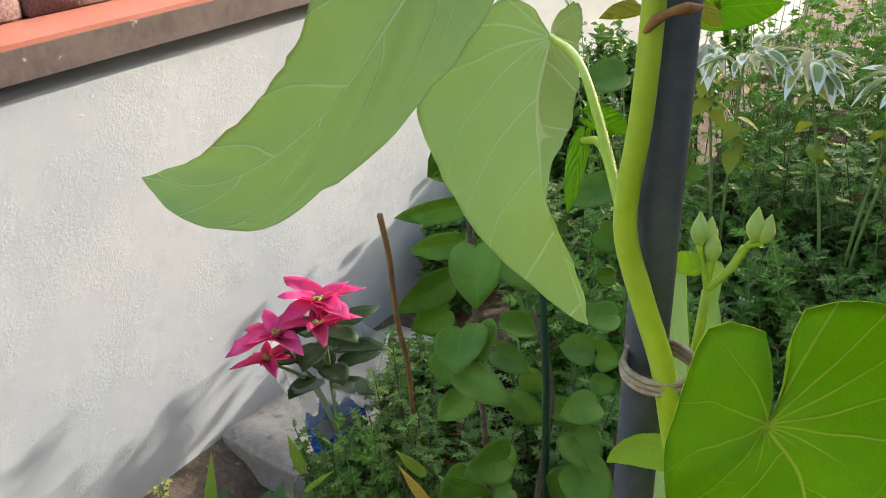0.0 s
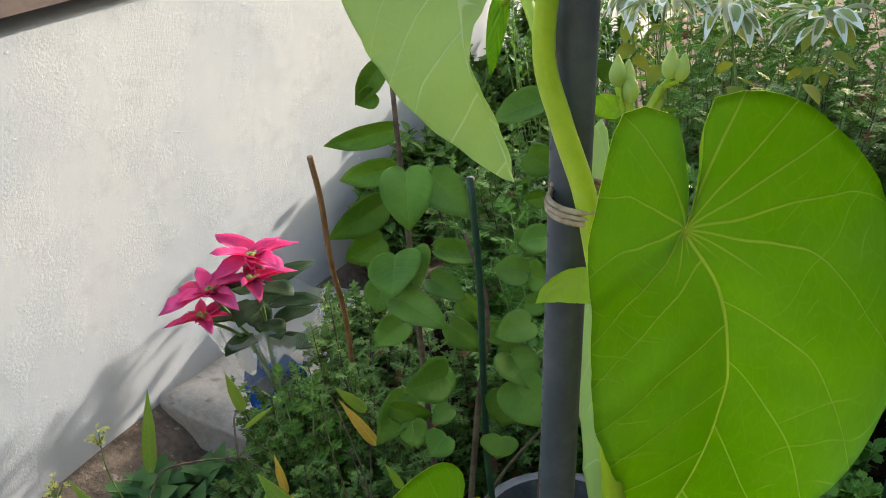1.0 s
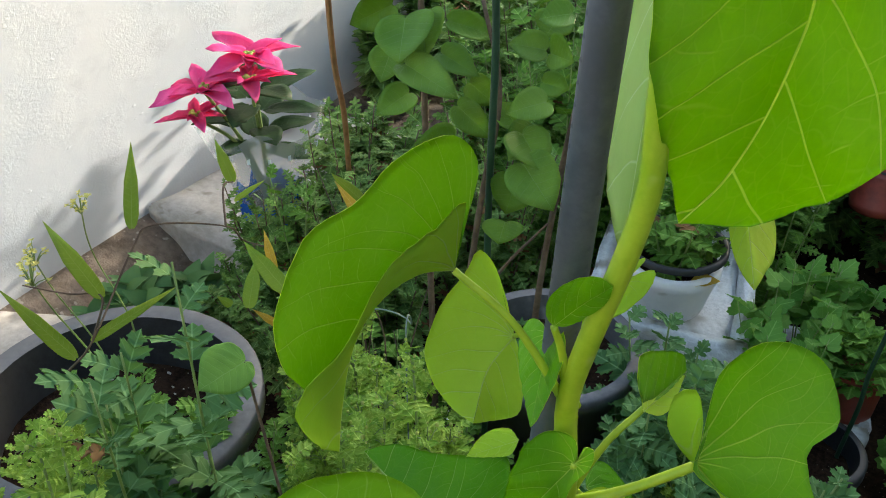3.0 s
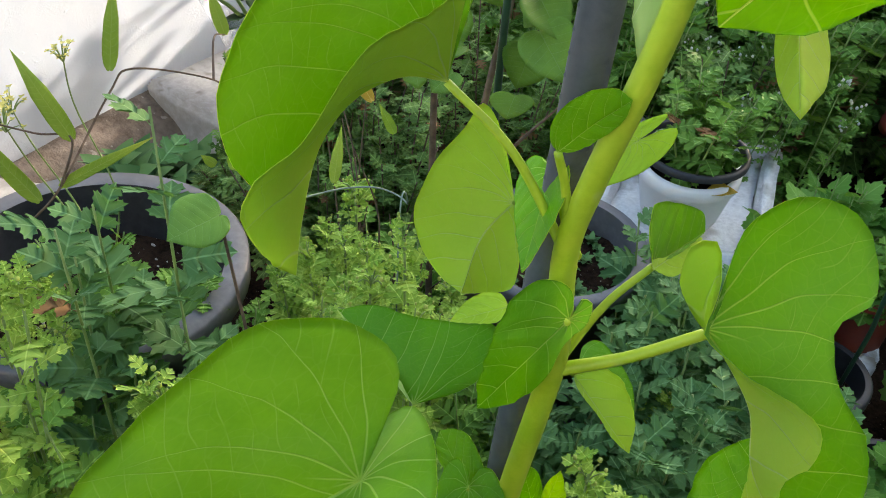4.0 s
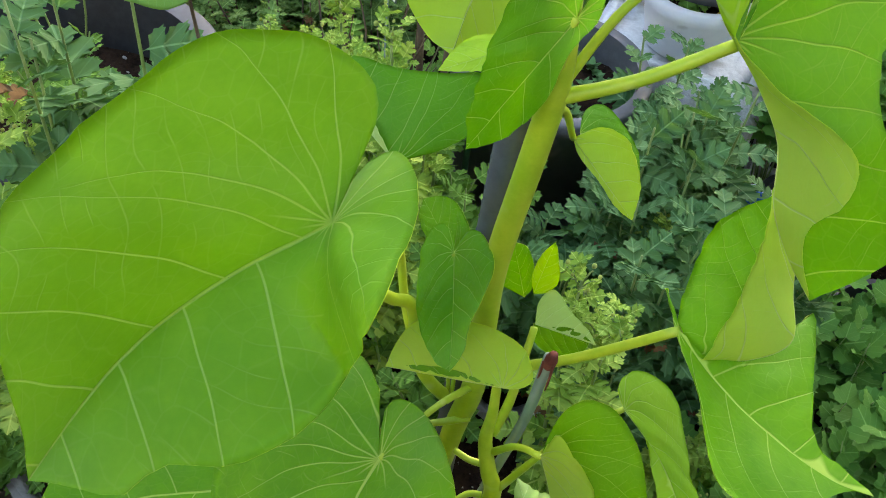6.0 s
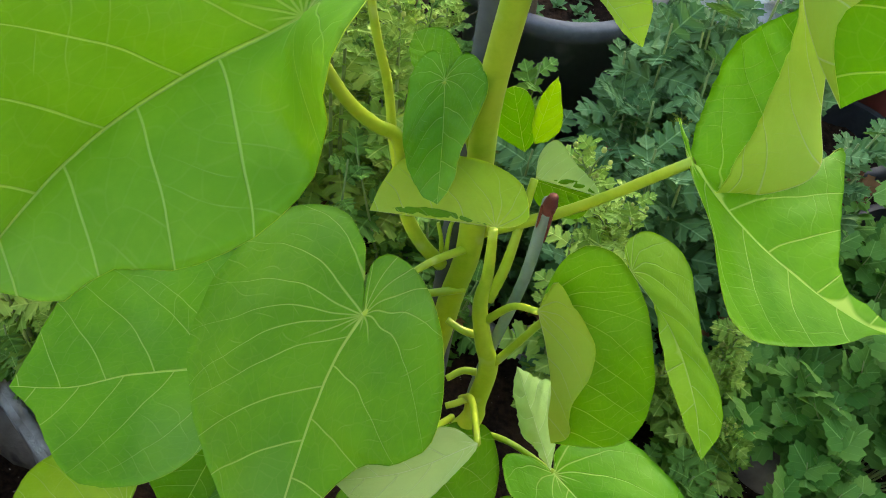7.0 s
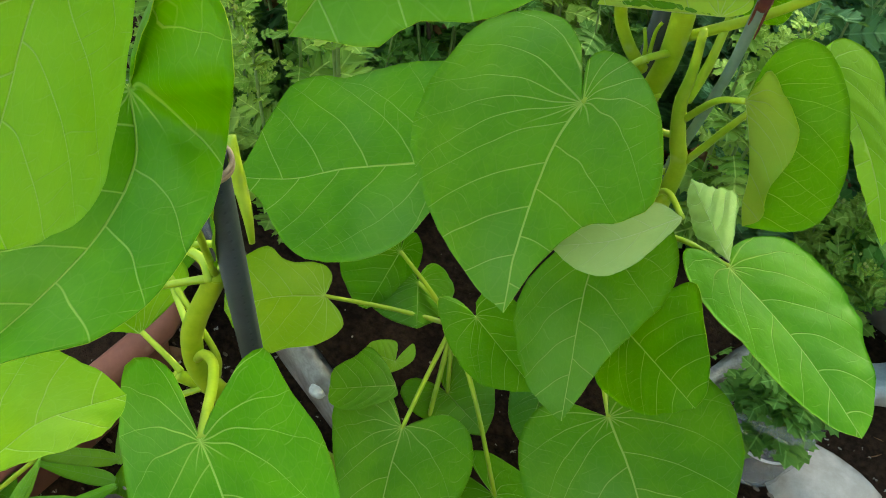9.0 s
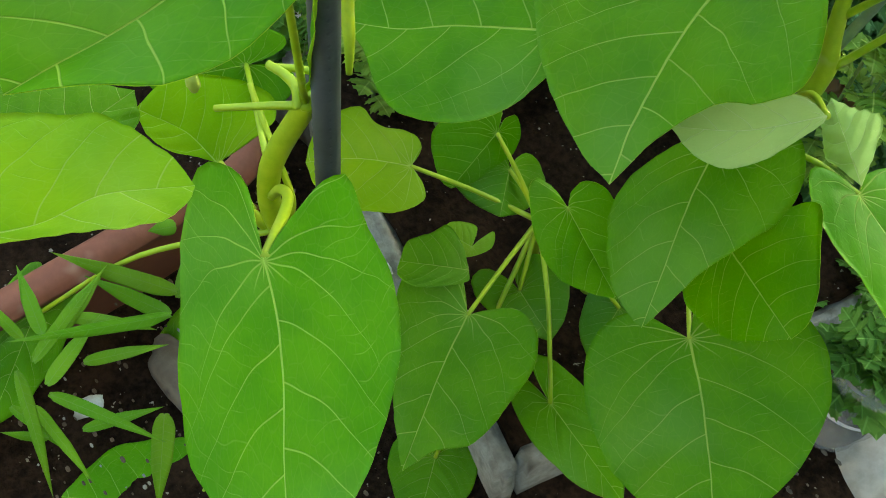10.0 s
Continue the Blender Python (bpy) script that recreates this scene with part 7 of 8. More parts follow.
small_leaf((-0.362, -0.141, 0.333), (-0.381, -0.087, 0.346), (-0.379, -0.122, 0.338), (-0.363, -0.117, 0.334), weed, WEED_BLADE, "lance", 5, 0.02, 0.06)
small_leaf((-0.313, -0.068, 0.354), (-0.342, -0.173, 0.392), (-0.324, -0.114, 0.361), (-0.331, -0.110, 0.371), weed, WEED_BLADE, "lance", 6, 0.02, 0.06)
small_leaf((-0.336, -0.149, 0.387), (-0.378, -0.138, 0.414), (-0.356, -0.151, 0.395), (-0.352, -0.138, 0.397), weed, WEED_BLADE, "lance", 7, 0.02, 0.06)
small_leaf((-0.327, -0.166, 0.336), (-0.347, -0.110, 0.348), (-0.343, -0.146, 0.340), (-0.329, -0.141, 0.337), weed, WEED_BLADE, "lance", 8, 0.02, 0.06)
small_leaf((-0.329, -0.169, 0.315), (-0.256, -0.118, 0.280), (-0.306, -0.144, 0.298), (-0.297, -0.154, 0.298), weed, WEED_BLADE, "lance", 9, 0.02, 0.06)
small_leaf((-0.305, -0.187, 0.304), (-0.324, -0.212, 0.316), (-0.311, -0.200, 0.303), (-0.316, -0.195, 0.310), weed, WEED_BLADE, "lance", 10, 0.02, 0.06)
small_leaf((-0.306, -0.164, 0.280), (-0.288, -0.105, 0.272), (-0.306, -0.139, 0.275), (-0.294, -0.142, 0.274), weed, WEED_BLADE, "lance", 11, 0.02, 0.06)
small_leaf((-0.299, -0.107, 0.233), (-0.241, -0.152, 0.210), (-0.270, -0.116, 0.217), (-0.283, -0.134, 0.226), weed, WEED_BLADE, "lance", 12, 0.02, 0.06)
small_leaf((-0.349, -0.165, 0.337), (-0.378, -0.084, 0.356), (-0.368, -0.135, 0.343), (-0.356, -0.132, 0.340), weed, WEED_BLADE, "lance", 13, 0.02, 0.06)
small_leaf((-0.353, -0.180, 0.329), (-0.268, -0.207, 0.289), (-0.320, -0.185, 0.307), (-0.321, -0.196, 0.312), weed, WEED_BLADE, "lance", 14, 0.02, 0.06)
small_leaf((-0.360, -0.163, 0.355), (-0.397, -0.171, 0.380), (-0.376, -0.171, 0.361), (-0.376, -0.161, 0.365), weed, WEED_BLADE, "lance", 15, 0.02, 0.06)
small_leaf((-0.346, -0.136, 0.300), (-0.324, -0.075, 0.291), (-0.345, -0.110, 0.295), (-0.332, -0.114, 0.293), weed, WEED_BLADE, "lance", 16, 0.02, 0.06)
small_leaf((-0.333, -0.184, 0.306), (-0.263, -0.179, 0.273), (-0.308, -0.177, 0.289), (-0.305, -0.187, 0.292), weed, WEED_BLADE, "lance", 17, 0.02, 0.06)
small_leaf((-0.373, -0.128, 0.328), (-0.332, -0.077, 0.307), (-0.364, -0.104, 0.318), (-0.353, -0.112, 0.316), weed, WEED_BLADE, "lance", 18, 0.02, 0.06)
small_leaf((-0.340, -0.197, 0.311), (-0.294, -0.182, 0.287), (-0.326, -0.187, 0.298), (-0.320, -0.196, 0.301), weed, WEED_BLADE, "lance", 19, 0.02, 0.06)


def herbs(kind, rows):
    for x, y, z, h, spread, stems, seed in rows:
        kind(x, y, z, h, spread, stems, seed)


def mum_buds(x, y, z, h, spread, stems, seed):
    herb("chrysanthemum", (x, y, z), h, spread, stems, 0.043, MUM_CUT, MUM_LIGHT, seed, "light green chrysanthemum with yellow-green buds", "chrysanthemum", "budding chrysanthemums", BUDS, 0.0045, 18, 0.25)


def mum_dark(x, y, z, h, spread, stems, seed):
    big = x < -0.4
    herb("chrysanthemum", (x, y, z), h, spread, stems, 0.082 if big else 0.06, MUM, MUM_DARK, seed, "dark blue-green chrysanthemum with lobed leaves", "chrysanthemum", "dark chrysanthemums", None, 0.006, 13 if big else 22, 0.3 if big else 0.2, dry=0.08, tilt=0.35)


def mum_mid(x, y, z, h, spread, stems, seed):
    herb("chrysanthemum", (x, y, z), h, spread, stems + (6 if y > 1.3 else 0), 0.06 if y > 1.3 else 0.044, MUM, MUM_MID, seed, "green chrysanthemum clump with small lobed leaves", "chrysanthemum", "green chrysanthemums", None, 0.006, 22 if y > 1.3 else 15, 0.1, 0.0016, dry=0.1)


def bush(x, y, z, h, spread, stems, seed):
    herb("dark_bush", (x, y, z), h, spread, stems + (8 if y > 1.4 else 4), 0.062 if y > 1.4 else 0.042, FINE, BUSH_DARK, seed, "dense dark bush of small leaves with dry twigs", "bush", "dark bushes", None, 0.005, 44, 0.1, 0.0018, (0, 0), BARK, 0.7, 0.12)


# Bushes added as shadow casters for the diagonal dark zone low on the wall.
def shade_hedge(x, y, z, h, spread, stems, seed):
    herb("dark_bush", (x, y, z), h, spread, stems * 3, 0.07, OVATE, BUSH_DARK, seed, "dense dark bush added close to the white wall to shade its lower part", "bush", "dark bushes", None, 0.005, 40, 0.25, 0.002, (0, 0), BARK, 0.7)


# Added sunward of the wall; only the tops have leaves, to cast its streaks.
def shade_spray(x, y, z, h, spread, stems, seed):
    herb("streak_caster_bush", (x, y, z), h, spread, stems * 2, 0.06, OVATE, MUM_MID, seed, "tall slender bush with leafy tops, added to cast shade streaks on the wall", "bush", "tall slender bushes", None, 0.005, 44, 0.86, 0.002, (0, 0), BARK, 0.7)


def columbine(x, y, z, h, spread, stems, seed):
    herb("columbine", (x, y, z), h, spread, stems, 0.062 if y > 0.6 else 0.04, ROUND, ROUND_MAT, seed, "columbine with rounded lobed green leaves", "columbine", "columbines", None, 0.006, 5, 0.55, 0.0012, tilt=0.25)


herbs(mum_dark, ((-0.57, 0.47, 0.12, 0.70, 0.03, 2, 11), (-0.60, 0.40, 0.12, 0.60, 0.06, 3, 12), (-0.66, 0.46, 0.12, 0.58, 0.05, 2, 111), (-0.14, 0.74, 0.12, 0.44, 0.10, 13, 13), (-0.05, 0.82, 0.12, 0.38, 0.10, 12, 14), (-0.21, 0.86, 0.12, 0.42, 0.09, 10, 15), (-0.09, 0.62, 0.11, 0.28, 0.08, 6, 17), (-0.26, 0.72, 0.11, 0.36, 0.08, 8, 20), (-0.12, 0.91, 0.12, 0.46, 0.09, 9, 221), (-0.22, 0.97, 0.12, 0.42, 0.08, 8, 222)))
herbs(mum_buds, ((0.03, 0.62, 0.11, 0.14, 0.03, 3, 121), (0.0, 0.66, 0.11, 0.22, 0.04, 4, 122), (-0.42, 0.28, 0.12, 0.67, 0.03, 2, 21), (-0.50, 0.26, 0.12, 0.58, 0.06, 3, 22), (-0.44, 0.57, 0.12, 0.56, 0.05, 4, 23), (-0.36, 0.60, 0.12, 0.62, 0.04, 3, 24), (-0.58, 0.27, 0.12, 0.60, 0.06, 4, 25), (-0.66, 0.30, 0.12, 0.52, 0.06, 4, 27), (-0.50, 0.60, 0.12, 0.50, 0.07, 5, 28), (-0.13, 0.55, 0.12, 0.46, 0.03, 3, 29), (-0.16, 0.78, 0.12, 0.45, 0.03, 2, 30), (-0.52, 0.66, 0.12, 0.44, 0.08, 7, 133), (-0.40, 0.66, 0.12, 0.46, 0.08, 6, 134), (-0.56, 0.78, 0.12, 0.55, 0.04, 1, 136), (-0.62, 0.70, 0.12, 0.42, 0.06, 3, 138), (-0.74, 0.40, 0.12, 0.50, 0.06, 5, 139)))
herbs(mum_mid, ((-0.48, 0.40, 0.12, 0.36, 0.10, 8, 31), (-0.62, 0.22, 0.12, 0.24, 0.10, 3, 32), (-0.55, 0.33, 0.12, 0.46, 0.08, 4, 230), (-0.60, 0.30, 0.12, 0.40, 0.08, 4, 231), (-0.46, 0.50, 0.12, 0.46, 0.08, 6, 232), (-0.70, 0.34, 0.12, 0.42, 0.07, 5, 235), (-0.40, 0.46, 0.12, 0.42, 0.07, 5, 226), (-0.30, 0.56, 0.12, 0.36, 0.10, 8, 33), (-0.78, 0.50, 0.33, 0.20, 0.09, 6, 34), (-0.70, 0.54, 0.33, 0.16, 0.08, 5, 35), (-0.55, 0.72, 0.12, 0.36, 0.10, 8, 36), (-0.33, 0.70, 0.12, 0.34, 0.09, 8, 37), (-0.296, 1.218, 0.45, 0.17, 0.08, 9, 38), (-0.88, 1.02, 0.12, 0.42, 0.10, 7, 39), (-0.05, 0.50, 0.11, 0.14, 0.06, 5, 40), (-0.66, 0.40, 0.12, 0.34, 0.1, 10, 140), (-0.60, 0.58, 0.12, 0.36, 0.1, 10, 141), (-0.44, 0.72, 0.12, 0.4, 0.1, 10, 142), (-0.56, 0.84, 0.12, 0.36, 0.1, 10, 143),
                 (-0.55, 1.45, 0.1, 0.62, 0.16, 14, 41), (-0.30, 1.75, 0.1, 0.62, 0.18, 14, 42), (-0.62, 1.85, 0.1, 0.66, 0.18, 14, 43), (-0.28, 1.64, 0.1, 0.50, 0.10, 12, 44), (-0.42, 2.15, 0.1, 0.70, 0.2, 14, 45), (-0.15, 2.05, 0.1, 0.60, 0.18, 12, 46), (0.24, 1.85, 0.1, 0.50, 0.14, 12, 47), (0.10, 2.25, 0.1, 0.62, 0.2, 12, 48), (-0.75, 1.55, 0.1, 0.60, 0.15, 12, 49), (-0.70, 2.3, 0.1, 0.75, 0.2, 14, 50), (-0.25, 2.6, 0.1, 0.78, 0.22, 14, 51), (0.15, 2.8, 0.1, 0.8, 0.25, 14, 52), (-0.55, 2.8, 0.1, 0.85, 0.25, 14, 53), (-0.35, 3.3, 0.1, 0.9, 0.3, 18, 54), (0.1, 3.4, 0.1, 0.9, 0.3, 18, 55), (-0.8, 3.3, 0.1, 0.95, 0.3, 18, 56), (-0.1, 4.0, 0.1, 1.0, 0.35, 20, 57), (-0.6, 4.1, 0.1, 1.0, 0.35, 20, 58), (0.4, 2.0, 0.1, 0.6, 0.2, 14, 59), (0.45, 2.7, 0.1, 0.8, 0.25, 16, 60)))
herbs(bush, ((-1.0, 1.10, 0.12, 0.34, 0.12, 18, 166), (-0.94, 1.0, 0.12, 0.30, 0.10, 18, 266), (-1.06, 1.04, 0.12, 0.18, 0.08, 8, 267), (-0.88, 1.18, 0.12, 0.44, 0.15, 16, 61), (-0.74, 1.10, 0.12, 0.40, 0.13, 14, 62), (-0.66, 1.28, 0.12, 0.50, 0.15, 16, 63), (-1.02, 1.42, 0.14, 0.34, 0.14, 14, 64), (-0.80, 0.92, 0.12, 0.30, 0.12, 12, 65), (-0.95, 1.85, 0.12, 0.55, 0.2, 16, 66), (-0.45, 1.95, 0.12, 0.55, 0.2, 16, 67), (-0.35, 1.52, 0.12, 0.5, 0.16, 14, 68), (-0.30, 1.92, 0.12, 0.5, 0.18, 20, 69), (-0.62, 1.62, 0.12, 0.5, 0.2, 20, 70), (0.05, 1.95, 0.12, 0.5, 0.2, 20, 171), (-0.30, 2.3, 0.12, 0.62, 0.25, 22, 172), (0.0, 2.5, 0.12, 0.62, 0.25, 22, 173), (-0.7, 2.05, 0.12, 0.6, 0.22, 20, 174), (-0.45, 2.6, 0.12, 0.7, 0.25, 22, 175), (-0.2, 2.0, 0.12, 0.52, 0.2, 22, 176), (-0.42, 1.66, 0.12, 0.56, 0.18, 22, 177), (0.2, 1.85, 0.12, 0.5, 0.2, 20, 178), (-0.2, 2.2, 0.12, 0.72, 0.22, 26, 179), (0.15, 2.35, 0.12, 0.74, 0.25, 26, 180), (-0.5, 2.25, 0.12, 0.7, 0.2, 24, 181), (-0.8, 1.85, 0.12, 0.6, 0.18, 22, 182)))
herbs(shade_hedge, ((-1.36, 2.02, 0.15, 0.28, 0.08, 16, 161), (-1.34, 2.25, 0.15, 0.36, 0.1, 18, 162), (-1.32, 2.48, 0.15, 0.44, 0.12, 20, 163), (-1.30, 2.75, 0.15, 0.54, 0.14, 22, 164), (-1.28, 3.05, 0.15, 0.66, 0.16, 24, 165)))
herbs(shade_spray, ((-0.95, 3.25, 0.1, 0.96, 0.05, 3, 261), (-1.06, 2.95, 0.1, 0.72, 0.05, 3, 262), (-1.0, 3.05, 0.1, 0.62, 0.05, 3, 263)))
herbs(columbine, ((-0.10, 1.20, 0.2, 0.27, 0.09, 18, 273), (-0.08, 1.33, 0.22, 0.25, 0.07, 12, 274), (-0.70, 0.22, 0.11, 0.13, 0.06, 5, 270), (-0.80, 0.26, 0.11, 0.12, 0.05, 4, 271), (-0.62, 0.30, 0.11, 0.13, 0.06, 4, 272), (0.13, 0.86, 0.11, 0.22, 0.10, 16, 71), (0.05, 0.98, 0.11, 0.20, 0.09, 14, 72), (0.20, 0.98, 0.11, 0.26, 0.10, 16, 73), (0.16, 1.22, 0.11, 0.20, 0.09, 14, 75), (0.08, 0.76, 0.11, 0.16, 0.08, 14, 76), (0.18, 0.74, 0.11, 0.18, 0.1, 18, 176), (0.16, 0.64, 0.11, 0.12, 0.07, 14, 177), (0.04, 0.68, 0.11, 0.16, 0.08, 16, 180), (0.24, 0.86, 0.11, 0.2, 0.1, 18, 178), (0.02, 0.90, 0.11, 0.24, 0.09, 16, 179), (0.25, 1.3, 0.11, 0.32, 0.12, 14, 77), (-0.05, 1.48, 0.22, 0.14, 0.06, 8, 78), (0.16, 1.5, 0.11, 0.42, 0.14, 16, 79)))


def button_flowers(x, y, z, h, spread, stems, seed):
    herb("button_chrysanthemum", (x, y, z), h, spread, stems, 0.04, FINE, MUM_MID, seed, "dense green chrysanthemum with small white button flowers", "chrysanthemum", "button chrysanthemums", WHITE_PETAL, 0.0055, 22, 0.1, 0.0014, tilt=0.6)


herbs(button_flowers, ((-0.30, 1.45, 0.12, 0.50, 0.12, 8, 301), (-0.20, 1.55, 0.12, 0.44, 0.10, 8, 302), (0.24, 1.62, 0.12, 0.46, 0.12, 8, 303), (-0.48, 1.55, 0.12, 0.52, 0.14, 8, 304)))


def flowering_bush(at, h, spread, seed):
    p = herb("white_flowered_bush", at, h, spread, 22, 0.03, OVATE, MUM_MID, seed, "tall bush with tiny white flowers beside the wall", "bush", "white-flowered bushes", WHITE_PETAL, 0.008, 26, 0.1, 0.002, tilt=0.6)
    return p


flowering_bush((-0.95, 2.35, 0.12), 0.92, 0.22, 81)
flowering_bush((-1.05, 2.75, 0.12), 0.62, 0.2, 82)
flowering_bush((-0.75, 2.75, 0.12), 0.98, 0.24, 83)


def succulent_carpet(parent_at, r, z, seed, material, n, size, label, name="small_succulents"):
    rng = random.Random(seed)
    places = []
    for _ in range(n):
        a, q = rng.uniform(0, 6.283), r * math.sqrt(rng.random())
        c = Vector((q * math.cos(a), q * math.sin(a), 0))
        s = size * rng.uniform(0.6, 1.2)
        for k in range(9):
            t = k * 2.4
            places.append(leaf_pose(c + Vector((0, 0, 0.1 * s * k * 0.4)), (math.cos(t), math.sin(t), 0.35 + 0.12 * k), s, rng, 0.1))
    v, f = joined(OVATE, places)
    ob = mesh_object(name, v, f, material)
    ob.location = (parent_at[0], parent_at[1], z)
    return tagged(ob, label, "succulents", kind="stuff")


succulent_carpet((-0.385, 0.955), 0.10, 0.405, 3, JADE, 60, 0.014, "tiny grey-green succulents in the grey pot")
succulent_carpet((-0.085, 1.035), 0.03, 0.277, 4, BUDS, 5, 0.018, "small yellow-green succulent in the blue pot")
succulent_carpet((-0.33, 2.55), 0.13, 0.46, 5, ORANGE_SUCC, 26, 0.035, "orange-brown succulents in the dark pot")
succulent_carpet((-1.27, 0.95), 0.09, 0.15, 6, JADE, 9, 0.075, "broad-leaved green succulents along the wall", "broad_succulents")
succulent_carpet((-1.13, 0.98), 0.09, 0.15, 7, JADE, 9, 0.075, "broad-leaved green succulents behind the planter", "broad_succulents")


SAGE_LEAF = foliage("sage_leaf_centre", (0.22, 0.32, 0.16), (0.50, 0.48, 0.12), (0.35, 0.4, 0.12), 0.25, 0.55)


def spurge(at, h, seed, heads):
    """Stems with yellowing leaves and heads of white-edged leaves."""
    rng = random.Random(seed)
    p = thing("white_edged_spurge", at, "tall spurge with white-edged leaves and yellowing lower leaves", "flowering plant", "white-edged spurges")
    green, cream, centre = [], [], []
    for i, (dx, dy, dz) in enumerate(heads):
        top = Vector((dx, dy, dz))
        pts = [Vector((0, 0, 0)), Vector((dx * 0.3, dy * 0.3, dz * 0.55)), top]
        tube("stem", pts, [0.005, 0.004, 0.0025], THIN_STALK, p, sides=7)
        for k in range(9):
            t = 0.74 + 0.24 * rng.random()
            c = pts[1].lerp(top, (t - 0.5) * 2)
            green.append(leaf_pose(c, (math.cos(k * 2.4), math.sin(k * 2.4), -0.5), 0.06 * rng.uniform(0.6, 1.1), rng, 0.3))
        for k in range(18):
            d = Vector((rng.uniform(-1, 1), rng.uniform(-1, 1), rng.uniform(-0.3, 0.5))) * 0.055
            m = leaf_pose(top + d * 0.7, (d.x, d.y, 0.01 - 0.06 * rng.random()), 0.082 * rng.uniform(0.5, 1.1), rng, 0.3) @ Matrix.Diagonal((0.62, 1, 1, 1))
            cream.append(m)
            centre.append(m @ Matrix.Translation((0, 0.12, 0.02)) @ Matrix.Diagonal((0.6, 0.72, 1, 1)))
    v, f = joined(OVATE, green)
    tagged(mesh_object("yellowing_foliage", v, f, YELLOWING, p, "yellowing green leaves"), kind="stuff")
    v, f = joined(OVATE, cream)
    v2, f2 = joined(OVATE, centre)
    tagged(mesh_object("leaf_centre_mass", v2, f2, SAGE_LEAF, p, "sage green and yellow leaf centres"), kind="stuff")
    tagged(mesh_object("white_bract_mass", v, f, CREAM, p, "white-edged top leaves"), kind="stuff")


spurge((-0.33, 1.95, 0.1), 0.9, 91, ((-0.08, -0.04, 0.92), (0.10, -0.03, 0.90), (0.15, 0.08, 0.97)))
spurge((-0.58, 1.95, 0.1), 0.9, 92, ((0.05, -0.08, 0.93), (-0.05, 0.0, 0.92)))
spurge((-0.05, 2.25, 0.1), 0.9, 93, ((0.02, -0.05, 0.95), (0.12, 0.04, 1.02), (0.18, -0.1, 0.9)))


# ---- the pink poinsettia in its wrapper ----
GLASSY = bpy.data.materials.new("clear_film")
gn, gl = links(GLASSY)
gn["Principled BSDF"].inputs["Base Color"].default_value = (0.9, 0.93, 0.95, 1)
gn["Principled BSDF"].inputs["Roughness"].default_value = 0.12
gn["Principled BSDF"].inputs["Alpha"].default_value = 0.28
BLUE_FILM = surface("blue_film", (0.01, 0.07, 0.36), (0.03, 0.16, 0.55), 50.0, 10.0, 0.25, 0.4, 0.003)
WHITE_PRINT = surface("white_print", (0.7, 0.75, 0.8), (0.8, 0.84, 0.88), 50.0, 10.0, 0.4, 0.1)


